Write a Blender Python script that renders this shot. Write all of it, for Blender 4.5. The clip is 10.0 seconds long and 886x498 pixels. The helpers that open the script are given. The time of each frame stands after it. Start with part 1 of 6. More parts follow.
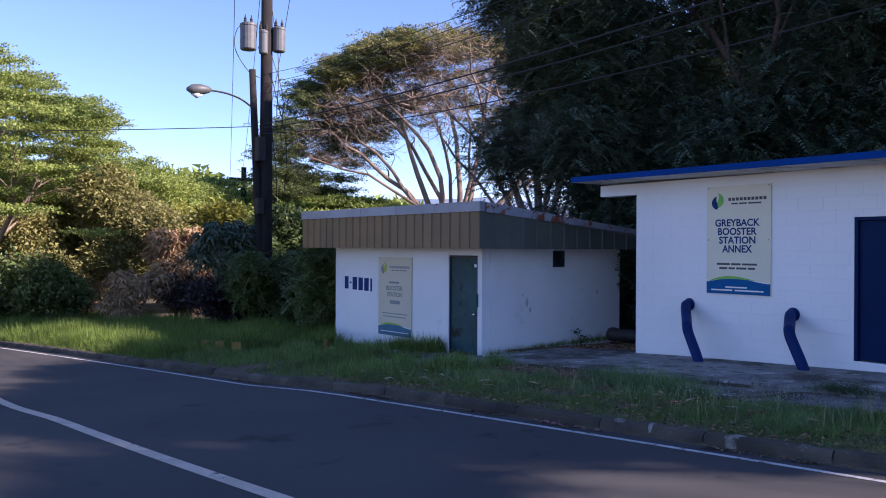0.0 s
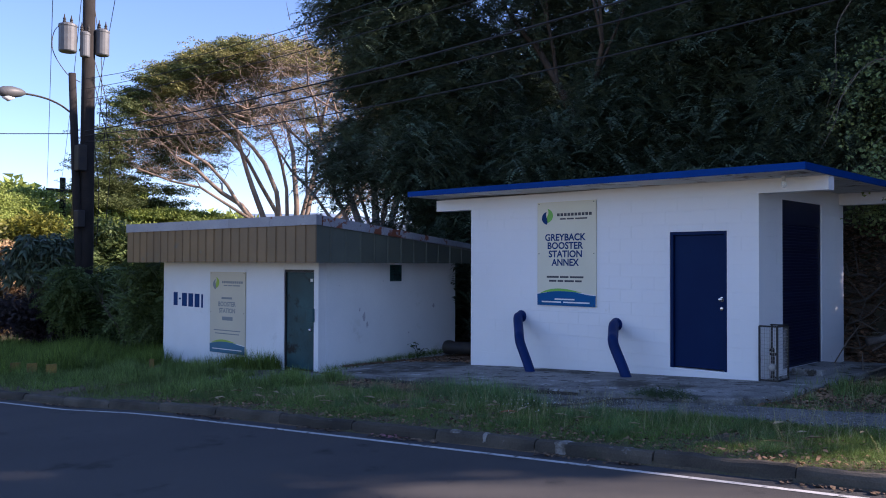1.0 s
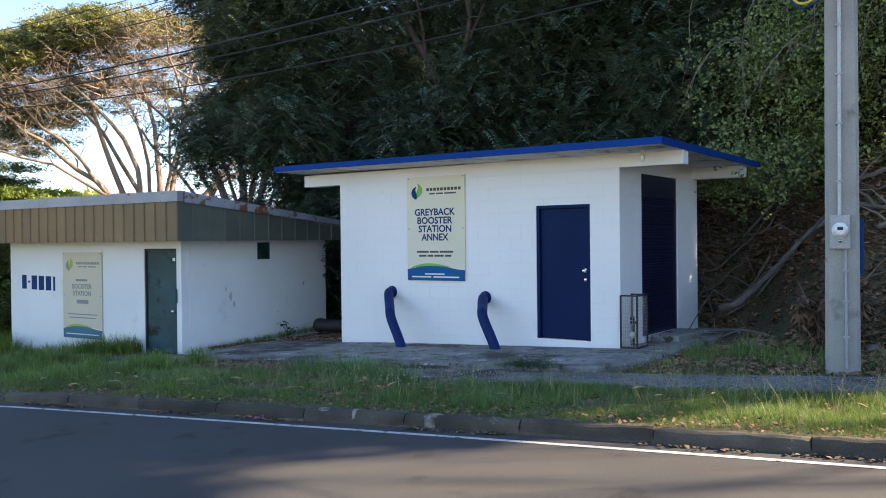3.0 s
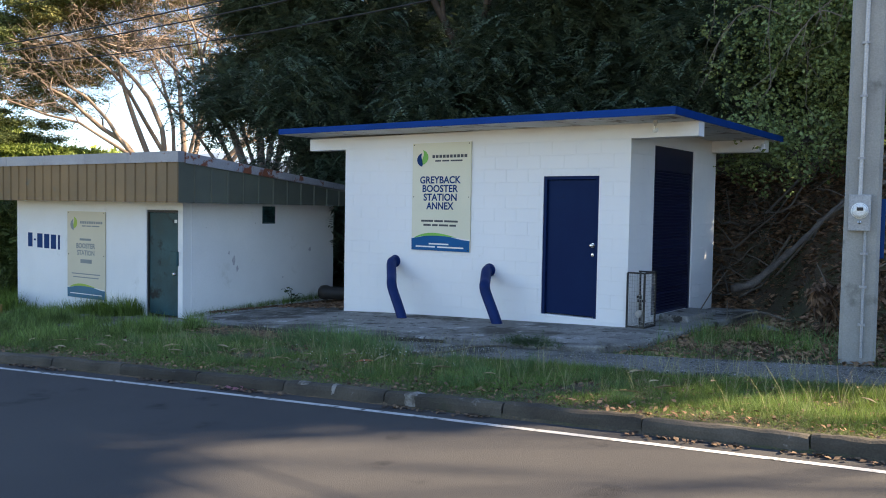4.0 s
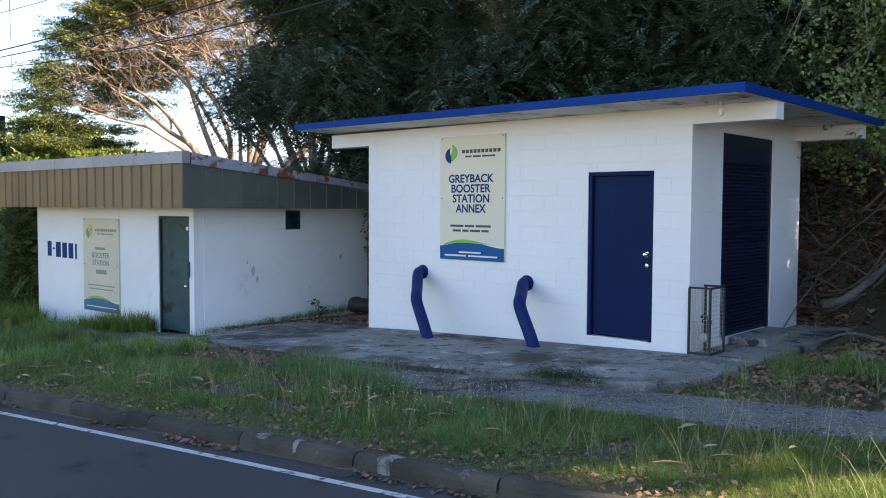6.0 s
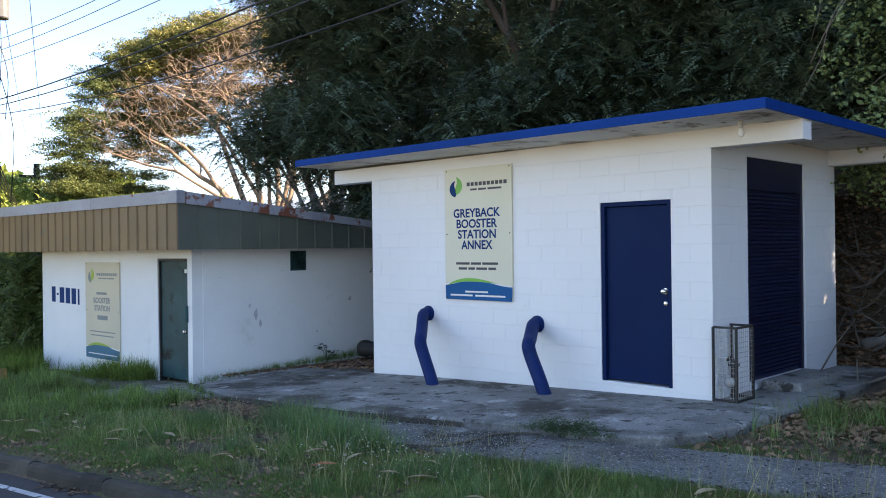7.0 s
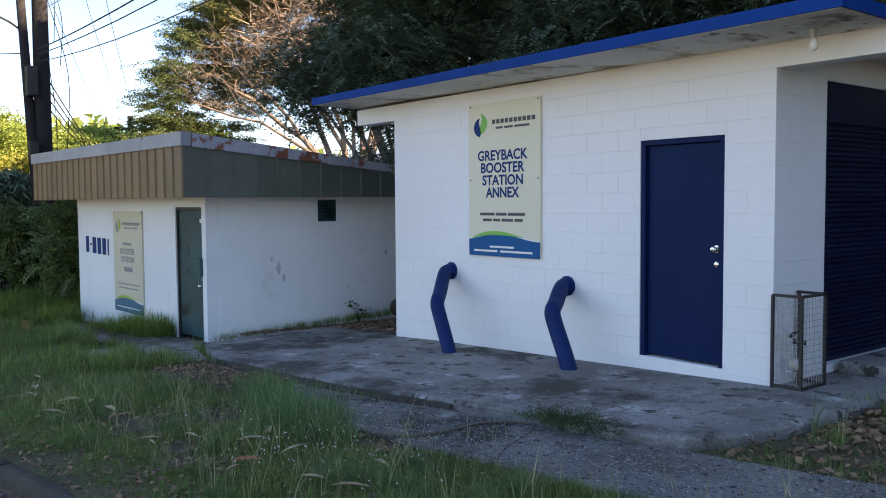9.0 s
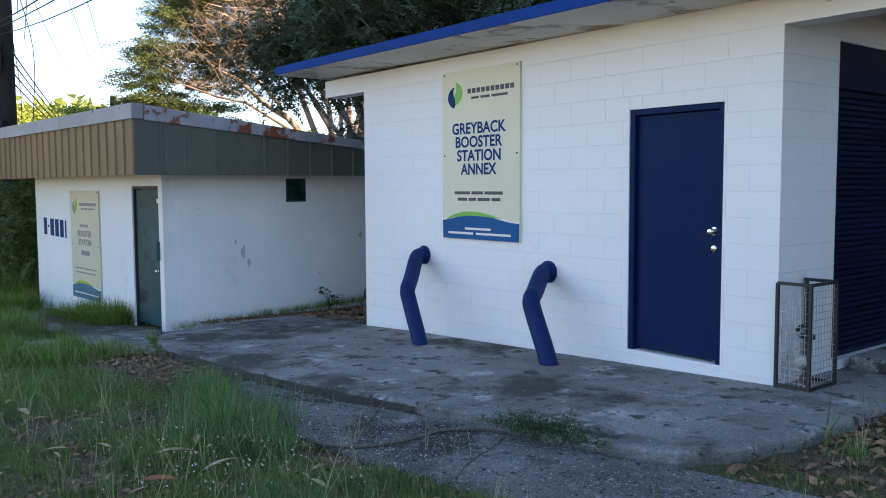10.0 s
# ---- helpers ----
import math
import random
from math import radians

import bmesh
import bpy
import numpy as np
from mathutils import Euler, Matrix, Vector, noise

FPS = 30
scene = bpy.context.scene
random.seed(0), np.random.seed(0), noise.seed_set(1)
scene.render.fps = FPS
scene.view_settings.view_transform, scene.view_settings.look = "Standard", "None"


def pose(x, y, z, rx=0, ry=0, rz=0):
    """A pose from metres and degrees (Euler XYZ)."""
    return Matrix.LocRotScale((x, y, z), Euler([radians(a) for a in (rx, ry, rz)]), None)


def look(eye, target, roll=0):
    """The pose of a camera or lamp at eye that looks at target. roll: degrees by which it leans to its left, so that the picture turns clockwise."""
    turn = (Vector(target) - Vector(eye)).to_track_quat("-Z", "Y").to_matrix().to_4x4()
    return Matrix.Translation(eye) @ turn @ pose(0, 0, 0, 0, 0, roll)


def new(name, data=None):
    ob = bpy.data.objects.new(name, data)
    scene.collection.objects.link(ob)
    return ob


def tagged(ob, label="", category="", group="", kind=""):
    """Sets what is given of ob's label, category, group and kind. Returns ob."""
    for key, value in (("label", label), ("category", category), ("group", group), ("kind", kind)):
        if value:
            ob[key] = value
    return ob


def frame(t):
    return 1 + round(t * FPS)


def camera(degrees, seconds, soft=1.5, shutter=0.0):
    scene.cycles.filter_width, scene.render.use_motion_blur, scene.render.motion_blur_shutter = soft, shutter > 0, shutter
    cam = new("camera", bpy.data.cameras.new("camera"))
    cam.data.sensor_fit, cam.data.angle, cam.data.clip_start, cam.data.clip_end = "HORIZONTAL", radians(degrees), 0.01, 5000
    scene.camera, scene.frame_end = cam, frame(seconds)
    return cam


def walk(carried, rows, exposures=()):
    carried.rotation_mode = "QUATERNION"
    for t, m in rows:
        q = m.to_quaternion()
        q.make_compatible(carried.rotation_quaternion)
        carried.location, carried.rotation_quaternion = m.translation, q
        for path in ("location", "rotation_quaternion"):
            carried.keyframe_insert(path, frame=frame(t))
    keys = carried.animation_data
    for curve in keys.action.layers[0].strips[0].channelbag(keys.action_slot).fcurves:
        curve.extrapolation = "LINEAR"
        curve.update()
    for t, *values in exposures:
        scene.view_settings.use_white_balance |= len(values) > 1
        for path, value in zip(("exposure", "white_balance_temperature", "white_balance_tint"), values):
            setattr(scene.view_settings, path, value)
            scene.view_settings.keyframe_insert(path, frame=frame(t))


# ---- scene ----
cam = camera(55.5, 10.0, soft=1.0)
PATH = [
    (0, (1.674, -0.169, 1.877), (0.04, 0.984, 1.875), 0.3),
    (0.5, (1.665, -0.164, 1.865), (0.158, 1.151, 1.892), 0.5),
    (1, (1.631, -0.109, 1.845), (0.247, 1.334, 1.882), 0.2),
    (1.5, (1.641, -0.092, 1.851), (0.378, 1.46, 1.849), -0.1),
    (2, (1.627, -0.068, 1.825), (0.426, 1.53, 1.782), -0.2),
    (2.2, (1.625, -0.059, 1.818), (0.422, 1.539, 1.781), -0.2),
    (3.3, (1.6, 0.159, 1.797), (0.488, 1.821, 1.773), -0.4),
    (3.5, (1.631, 0.294, 1.784), (0.56, 1.982, 1.724), 0.2),
    (4, (1.646, 0.614, 1.828), (0.441, 2.208, 1.735), 1.0),
    (4.5, (1.48, 1.078, 1.854), (0.196, 2.61, 1.787), 1.3),
    (5, (1.361, 1.525, 1.857), (0.041, 3.025, 1.789), 0.6),
    (5.2, (1.349, 1.687, 1.859), (0.023, 3.183, 1.796), 0.7),
    (6.3, (0.973, 2.722, 1.904), (-0.403, 4.169, 1.8), 0.1),
    (6.5, (0.949, 2.836, 1.881), (-0.507, 4.206, 1.829), -0.4),
    (7, (0.839, 3.349, 1.856), (-0.573, 4.765, 1.853), -0.7),
    (7.5, (0.815, 3.745, 1.866), (-0.676, 5.076, 1.779), 0.6),
    (8, (0.711, 4.279, 1.829), (-0.779, 5.612, 1.765), 0.0),
    (8.5, (0.593, 4.717, 1.811), (-0.964, 5.97, 1.746), -0.3),
    (9, (0.396, 5.073, 1.783), (-1.171, 6.31, 1.672), -0.4),
    (9.5, (0.147, 5.39, 1.712), (-1.383, 6.669, 1.556), -0.8),
    (10, (-0.125, 5.773, 1.719), (-1.679, 7.023, 1.569), -0.3),
]
EXPOSURES = [(0, 1.25, 5800, 34), (1.0, 1.35, 6050, 29), (1.5, 1.95, 7000, 20), (2.0, 2.3, 7350, 16), (2.6, 2.3, 7350, 14), (3.4, 2.1, 7300, 14), (5.0, 2.25, 7500, 15), (6.4, 2.35, 7650, 18), (8.0, 2.3, 7650, 18), (9.0, 2.08, 7650, 19), (9.5, 2.25, 7650, 18), (10, 2.25, 7650, 18)]
walk(cam, [(t, look(eye, target, roll)) for t, eye, target, roll in PATH], EXPOSURES)

# ---- world, sun, exposure ----
SUN_FROM = Vector((0.80, 0.60, 0.0)).normalized()
SUN_ELEV = radians(30)
world = bpy.data.worlds.new("sky")
scene.world = world
world.use_nodes = True
wn = world.node_tree.nodes
sky = wn.new("ShaderNodeTexSky")
sky.sky_type = "NISHITA"
sky.sun_disc = False
sky.sun_elevation = SUN_ELEV
sky.sun_rotation = math.atan2(SUN_FROM.x, SUN_FROM.y)
sky.air_density, sky.dust_density, sky.ozone_density = 0.85, 0.1, 3.5
wn["Background"].inputs[1].default_value = 0.10
world.node_tree.links.new(sky.outputs[0], wn["Background"].inputs[0])
sun = new("sun", bpy.data.lights.new("sun", "SUN"))
sun.data.energy, sun.data.angle, sun.data.color = 5.0, radians(0.6), (1.0, 0.86, 0.66)
sun_way = Vector((SUN_FROM.x * math.cos(SUN_ELEV), SUN_FROM.y * math.cos(SUN_ELEV), math.sin(SUN_ELEV)))
sun.rotation_euler = sun_way.to_track_quat("Z", "Y").to_euler()
sun.location = sun_way * 60


# ---- materials ----
def material(name, c1, c2=None, rough=0.8, scale=3.0, fine=60.0, bump=0.15, metal=0.0, fine_mix=0.25, per_object=0.0,
             per_island=0.0, spots=None, translucent=0.0, spec=0.4, depth=0.01):
    """Principled surface: two colours mixed by a broad and a fine noise at world size, with fine relief."""
    m = bpy.data.materials.new(name)
    m.use_nodes = True
    nt = m.node_tree
    N, L = nt.nodes, nt.links
    p = N["Principled BSDF"]
    p.inputs["Roughness"].default_value, p.inputs["Metallic"].default_value = rough, metal
    p.inputs["Specular IOR Level"].default_value = spec
    c2 = c2 or tuple(v * 0.7 for v in c1)
    geo = N.new("ShaderNodeNewGeometry")
    broad, small = N.new("ShaderNodeTexNoise"), N.new("ShaderNodeTexNoise")
    broad.inputs["Scale"].default_value, broad.inputs["Detail"].default_value = scale, 6
    small.inputs["Scale"].default_value, small.inputs["Detail"].default_value = fine, 3
    for n in (broad, small):
        L.new(geo.outputs["Position"], n.inputs["Vector"])
    ramp = N.new("ShaderNodeMapRange")
    ramp.inputs["From Min"].default_value, ramp.inputs["From Max"].default_value = 0.32, 0.68
    L.new(broad.outputs["Fac"], ramp.inputs["Value"])
    mix = N.new("ShaderNodeMix")
    mix.data_type = "RGBA"
    mix.inputs[6].default_value, mix.inputs[7].default_value = (*c1, 1), (*c2, 1)
    L.new(ramp.outputs[0], mix.inputs[0])
    last = mix.outputs[2]

    def shade(value, low, high):
        nonlocal last
        r = N.new("ShaderNodeMapRange")
        r.inputs["To Min"].default_value, r.inputs["To Max"].default_value = low, high
        L.new(value, r.inputs["Value"])
        g = N.new("ShaderNodeVectorMath")
        g.operation = "SCALE"
        L.new(last, g.inputs[0])
        L.new(r.outputs[0], g.inputs["Scale"])
        last = g.outputs[0]
    shade(small.outputs["Fac"], 1 - fine_mix * 1.6, 1 + fine_mix * 1.6)
    if per_object:
        info = N.new("ShaderNodeObjectInfo")
        shade(info.outputs["Random"], 1 - per_object, 1 + per_object)
    if per_island:
        shade(geo.outputs["Random Per Island"], 1 - per_island, 1 + per_island)
    for s_col, s_scale, s_from, s_to in spots or ():
        sn = N.new("ShaderNodeTexNoise")
        sn.inputs["Scale"].default_value, sn.inputs["Detail"].default_value = s_scale, 8
        sn.inputs["Roughness"].default_value = 0.65
        L.new(geo.outputs["Position"], sn.inputs["Vector"])
        r = N.new("ShaderNodeMapRange")
        r.inputs["From Min"].default_value, r.inputs["From Max"].default_value = s_from, s_to
        L.new(sn.outputs["Fac"], r.inputs["Value"])
        mm = N.new("ShaderNodeMix")
        mm.data_type = "RGBA"
        mm.inputs[7].default_value = (*s_col, 1)
        L.new(r.outputs[0], mm.inputs[0])
        L.new(last, mm.inputs[6])
        last = mm.outputs[2]
    L.new(last, p.inputs["Base Color"])
    if bump:
        b = N.new("ShaderNodeBump")
        b.inputs["Strength"].default_value, b.inputs["Distance"].default_value = bump, depth
        L.new(small.outputs["Fac"], b.inputs["Height"])
        L.new(b.outputs[0], p.inputs["Normal"])
    if translucent:
        t = N.new("ShaderNodeBsdfTranslucent")
        L.new(last, t.inputs["Color"])
        ms = N.new("ShaderNodeMixShader")
        ms.inputs[0].default_value = translucent
        L.new(p.outputs[0], ms.inputs[1])
        L.new(t.outputs[0], ms.inputs[2])
        L.new(ms.outputs[0], N["Material Output"].inputs[0])
    return m


M_ASPHALT = material("asphalt", (0.046, 0.045, 0.046), (0.062, 0.060, 0.059), 0.82, 0.5, 160, 0.5, fine_mix=0.35,
                     spots=[((0.05, 0.048, 0.045), 0.35, 0.58, 0.8), ((0.018, 0.018, 0.02), 1.3, 0.6, 0.7)], spec=0.35)
M_LINE = material("road_paint", (0.58, 0.58, 0.57), (0.46, 0.46, 0.45), 0.7, 5, 90, 0.2, spots=[((0.07, 0.07, 0.07), 9, 0.56, 0.64)])
M_LINE_OLD = material("worn_road_paint", (0.66, 0.54, 0.42), (0.50, 0.41, 0.32), 0.75, 4, 90, 0.2, spots=[((0.08, 0.08, 0.08), 7, 0.6, 0.7)])
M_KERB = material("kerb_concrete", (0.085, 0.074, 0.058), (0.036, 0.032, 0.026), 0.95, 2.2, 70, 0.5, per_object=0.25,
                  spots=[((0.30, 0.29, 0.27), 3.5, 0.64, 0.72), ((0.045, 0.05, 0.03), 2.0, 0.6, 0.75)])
M_SLAB = material("slab_concrete", (0.30, 0.295, 0.28), (0.18, 0.175, 0.162), 0.95, 1.3, 60, 0.9, fine_mix=0.4, spec=0.2,
                  spots=[((0.085, 0.078, 0.066), 0.7, 0.50, 0.60), ((0.46, 0.455, 0.44), 2.3, 0.58, 0.68), ((0.07, 0.066, 0.058), 4.2, 0.57, 0.63), ((0.40, 0.39, 0.37), 16, 0.62, 0.67), ((0.045, 0.045, 0.04), 13, 0.62, 0.67)])
M_PATH = material("path_concrete", (0.215, 0.21, 0.195), (0.125, 0.122, 0.112), 0.97, 1.7, 60, 1.0, fine_mix=0.6, spec=0.15,
                  spots=[((0.06, 0.058, 0.05), 1.6, 0.52, 0.62), ((0.40, 0.395, 0.38), 24, 0.60, 0.64), ((0.36, 0.355, 0.34), 3.0, 0.62, 0.72), ((0.03, 0.03, 0.027), 18, 0.58, 0.63)])
M_GRIT = material("pale_grit", (0.32, 0.31, 0.29), (0.15, 0.145, 0.135), 0.95, 20, 60, 0, per_island=0.5)
M_SOIL = material("soil", (0.15, 0.108, 0.072), (0.085, 0.064, 0.044), 1.0, 0.9, 40, 0.8, fine_mix=0.4, spots=[((0.075, 0.08, 0.036), 0.9, 0.45, 0.65)], depth=0.03)
M_MOULD = material("dark_mould", (0.07, 0.058, 0.042), (0.038, 0.032, 0.024), 0.98, 8, 70, 0.8, fine_mix=0.5, spots=[((0.04, 0.055, 0.02), 5, 0.58, 0.66)])
M_WHITE = material("white_block_paint", (0.80, 0.80, 0.80), (0.76, 0.765, 0.77), 0.6, 0.8, 120, 0.25, fine_mix=0.03,
                   spots=[((0.66, 0.64, 0.58), 2.4, 0.66, 0.8)], depth=0.004)
M_WHITE_OLD = material("white_plaster_paint", (0.78, 0.79, 0.79), (0.70, 0.715, 0.72), 0.7, 0.9, 60, 0.25, fine_mix=0.05,
                       spots=[((0.50, 0.50, 0.46), 1.7, 0.62, 0.8), ((0.36, 0.37, 0.38), 5.5, 0.74, 0.8)], depth=0.006)
M_SOFFIT = material("soffit_paint", (0.74, 0.72, 0.66), (0.62, 0.60, 0.54), 0.8, 1.2, 70, 0.2, fine_mix=0.08,
                    spots=[((0.34, 0.28, 0.21), 1.6, 0.54, 0.62), ((0.20, 0.15, 0.11), 3.4, 0.60, 0.66)])
M_BLUE = material("blue_roof_paint", (0.001, 0.046, 0.235), (0.001, 0.038, 0.19), 0.6, 2, 80, 0.2, spec=0.06, fine_mix=0.12, spots=[((0.06, 0.06, 0.09), 4, 0.68, 0.75)])
M_ROOFTOP = material("roof_screed", (0.2, 0.2, 0.2), (0.1, 0.1, 0.1), 0.9, 2, 60, 0.3)
M_NAVY = material("navy_door_paint", (0.001, 0.013, 0.062), (0.0015, 0.017, 0.07), 0.55, 1.5, 70, 0.12, fine_mix=0.1, spec=0.1,
                  spots=[((0.006, 0.008, 0.03), 3.0, 0.68, 0.72), ((0.05, 0.06, 0.11), 24, 0.74, 0.78)])
M_SHUTTER = material("navy_shutter_paint", (0.006, 0.010, 0.036), (0.008, 0.012, 0.042), 0.4, 2, 60, 0.1, per_object=0.2)
M_PIPE = material("blue_pipe_paint", (0.002, 0.022, 0.115), (0.002, 0.018, 0.09), 0.5, 3, 60, 0.2, fine_mix=0.15, spots=[((0.03, 0.035, 0.06), 9, 0.7, 0.75)], spec=0.15)
M_GREEN_DOOR = material("green_door_paint", (0.03, 0.092, 0.10), (0.018, 0.05, 0.056), 0.5, 1.6, 50, 0.25, fine_mix=0.2, spec=0.2,
                        spots=[((0.006, 0.010, 0.012), 2.2, 0.56, 0.66), ((0.035, 0.065, 0.06), 3.2, 0.58, 0.70)])
M_FASCIA = material("brown_fascia_metal", (0.205, 0.125, 0.052), (0.155, 0.098, 0.044), 0.5, 1.1, 70, 0.1, fine_mix=0.12, per_object=0.12, spots=[((0.10, 0.11, 0.09), 2.5, 0.62, 0.75)])
M_FLASH = material("grey_flashing", (0.30, 0.31, 0.34), (0.23, 0.24, 0.27), 0.5, 1.5, 50, 0.15, metal=0.2, fine_mix=0.15, per_object=0.1,
                   spots=[((0.18, 0.06, 0.03), 3.2, 0.63, 0.66), ((0.12, 0.05, 0.03), 8.0, 0.68, 0.71)])
M_FASCIA_SIDE = material("green_grey_fascia_metal", (0.080, 0.090, 0.068), (0.058, 0.068, 0.055), 0.5, 1.1, 70, 0.1, fine_mix=0.15, per_object=0.15)
M_FLASH_RUST = material("rusted_grey_flashing", (0.30, 0.31, 0.34), (0.22, 0.23, 0.26), 0.5, 1.5, 50, 0.15, metal=0.2, fine_mix=0.2,
                        spots=[((0.17, 0.055, 0.03), 2.6, 0.55, 0.58), ((0.10, 0.045, 0.03), 7.0, 0.62, 0.66)])
M_KERB_PALE = material("worn_white_kerb_paint", (0.30, 0.29, 0.27), (0.15, 0.14, 0.125), 0.9, 6, 60, 0.4, spots=[((0.10, 0.09, 0.075), 7, 0.5, 0.6)])
M_SCUFF = material("grey_scuff", (0.50, 0.50, 0.53), (0.40, 0.40, 0.43), 0.8, 8, 60, 0.1)
M_FROND = material("dead_frond", (0.15, 0.09, 0.055), (0.09, 0.055, 0.036), 0.85, 1.5, 20, 0, per_island=0.5, translucent=0.1)
M_GUTTER = material("gutter_leaf", (0.17, 0.11, 0.065), (0.09, 0.06, 0.04), 0.85, 1.5, 20, 0, per_island=0.6)
M_DARK = material("dark_metal", (0.02, 0.02, 0.022), (0.035, 0.03, 0.025), 0.6, 5, 60, 0.2)
M_STEEL = material("steel", (0.6, 0.6, 0.6), (0.5, 0.5, 0.5), 0.25, 6, 60, 0.05, metal=1.0)
M_WIRE = material("galvanised_wire", (0.45, 0.45, 0.45), (0.35, 0.33, 0.3), 0.5, 6, 60, 0.05, metal=0.6)
M_POLE = material("grey_pole_concrete", (0.33, 0.33, 0.31), (0.24, 0.24, 0.23), 0.9, 1.6, 60, 0.35, fine_mix=0.15,
                  spots=[((0.15, 0.15, 0.14), 2.4, 0.6, 0.72)])
M_GREYBOX = material("grey_meter_paint", (0.36, 0.37, 0.38), (0.30, 0.31, 0.32), 0.5, 5, 60, 0.1)
M_CONDUIT = material("conduit", (0.50, 0.50, 0.49), (0.42, 0.42, 0.41), 0.5, 5, 60, 0.1)
M_WOODPOLE = material("dark_wood_pole", (0.024, 0.021, 0.02), (0.016, 0.014, 0.014), 0.95, 3, 40, 0.5, fine_mix=0.3)
M_CABLE = material("black_cable", (0.015, 0.015, 0.016), (0.02, 0.02, 0.02), 0.6, 5, 60, 0)
M_TRANSF = material("transformer_grey", (0.13, 0.14, 0.15), (0.10, 0.105, 0.11), 0.5, 4, 50, 0.1)
M_LAMP = material("lamp_head_grey", (0.10, 0.105, 0.11), (0.08, 0.085, 0.09), 0.5, 4, 50, 0.1)
M_BARK = material("bark", (0.10, 0.075, 0.055), (0.055, 0.042, 0.032), 0.95, 2.0, 30, 0.8, fine_mix=0.3, depth=0.03)
M_BARK_PALE = material("pale_bark", (0.30, 0.225, 0.17), (0.17, 0.125, 0.095), 0.9, 1.2, 30, 0.6, fine_mix=0.25, depth=0.03)
M_LOG = material("weathered_log", (0.13, 0.11, 0.092), (0.06, 0.05, 0.042), 0.95, 3.0, 40, 0.6, fine_mix=0.3)
M_DEADWOOD = material("dead_wood", (0.20, 0.17, 0.14), (0.12, 0.10, 0.08), 0.95, 2.0, 40, 0.5, fine_mix=0.25, per_island=0.3)
M_LEAF_DARK = material("dark_leaf", (0.095, 0.135, 0.082), (0.062, 0.096, 0.060), 0.45, 0.5, 20, 0, per_island=0.45, translucent=0.12, spec=0.35)
M_LEAF_VINE = material("creeper_leaf", (0.25, 0.31, 0.12), (0.14, 0.20, 0.07), 0.5, 0.6, 20, 0, per_island=0.5, translucent=0.3, spec=0.35)
M_LEAF_MID = material("mid_leaf", (0.12, 0.165, 0.052), (0.08, 0.12, 0.036), 0.55, 0.4, 20, 0, per_island=0.4, translucent=0.3, spec=0.3)
M_LEAF_SUN = material("rain_tree_leaf", (0.29, 0.35, 0.08), (0.20, 0.26, 0.065), 0.6, 0.25, 12, 0, per_island=0.4, translucent=0.35, spec=0.25)
M_LEAF_YELLOW = material("yellow_green_leaf", (0.30, 0.29, 0.05), (0.20, 0.21, 0.04), 0.6, 0.4, 12, 0, per_island=0.4, translucent=0.35, spec=0.25)
M_LEAF_OLIVE = material("olive_leaf", (0.30, 0.28, 0.10), (0.20, 0.20, 0.07), 0.6, 0.4, 12, 0, per_island=0.4, translucent=0.3, spec=0.25)
# darker copy of the rain tree leaf, with shade put into its colour
M_LEAF_RAIN_SHADE = material("shaded_rain_tree_leaf", (0.14, 0.17, 0.06), (0.09, 0.115, 0.042), 0.6, 0.4, 12, 0, per_island=0.4, translucent=0.25, spec=0.25)
M_LEAF_PURPLE = material("purple_leaf", (0.045, 0.028, 0.035), (0.03, 0.025, 0.025), 0.6, 0.6, 12, 0, per_island=0.4, translucent=0.15)
M_DRY = material("dry_grass", (0.46, 0.32, 0.18), (0.34, 0.23, 0.12), 0.8, 0.8, 12, 0, per_island=0.35, translucent=0.3)
M_GRASS = material("grass_blade", (0.175, 0.275, 0.07), (0.135, 0.185, 0.055), 0.6, 0.7, 12, 0, per_island=0.6, translucent=0.3, spec=0.3)
M_GRASS_SUN = material("bright_grass_blade", (0.17, 0.25, 0.045), (0.12, 0.18, 0.036), 0.6, 0.7, 12, 0, per_island=0.5, translucent=0.35, spec=0.3)
M_GRASS_PALE = material("pale_grass_blade", (0.15, 0.26, 0.092), (0.095, 0.165, 0.058), 0.6, 0.7, 12, 0, per_island=0.4, translucent=0.3, spec=0.3)
M_WEED = material("weed_leaf", (0.06, 0.105, 0.04), (0.04, 0.07, 0.03), 0.55, 3, 12, 0, per_island=0.5, translucent=0.2, spec=0.3)
M_STRAW = material("seed_stalk", (0.36, 0.34, 0.17), (0.26, 0.25, 0.12), 0.8, 2, 12, 0, per_island=0.3, translucent=0.2)
M_FLOWER = material("white_flower", (0.75, 0.75, 0.68), (0.65, 0.65, 0.58), 0.8, 2, 12, 0, per_island=0.2)
M_LITTER = material("leaf_litter", (0.32, 0.19, 0.11), (0.17, 0.10, 0.06), 0.85, 1.5, 20, 0, per_island=0.5, translucent=0.1)
M_DRYLEAF = material("pale_dry_leaf", (0.50, 0.40, 0.24), (0.30, 0.19, 0.10), 0.8, 4, 30, 0.1, per_object=0.3)
M_RUST_LEAF = material("rust_brown_leaf", (0.33, 0.13, 0.05), (0.22, 0.09, 0.04), 0.8, 4, 30, 0.1)
M_PINK = material("pink_petal", (0.40, 0.16, 0.18), (0.28, 0.12, 0.11), 0.7, 4, 30, 0.1)
M_STONE = material("field_stone", (0.20, 0.195, 0.18), (0.12, 0.12, 0.11), 0.9, 4, 60, 0.4)
M_SIGN = material("cream_sign_sheet", (0.70, 0.665, 0.52), (0.66, 0.625, 0.47), 0.5, 0.9, 60, 0.05, fine_mix=0.03, spots=[((0.55, 0.40, 0.24), 2.6, 0.70, 0.85)])
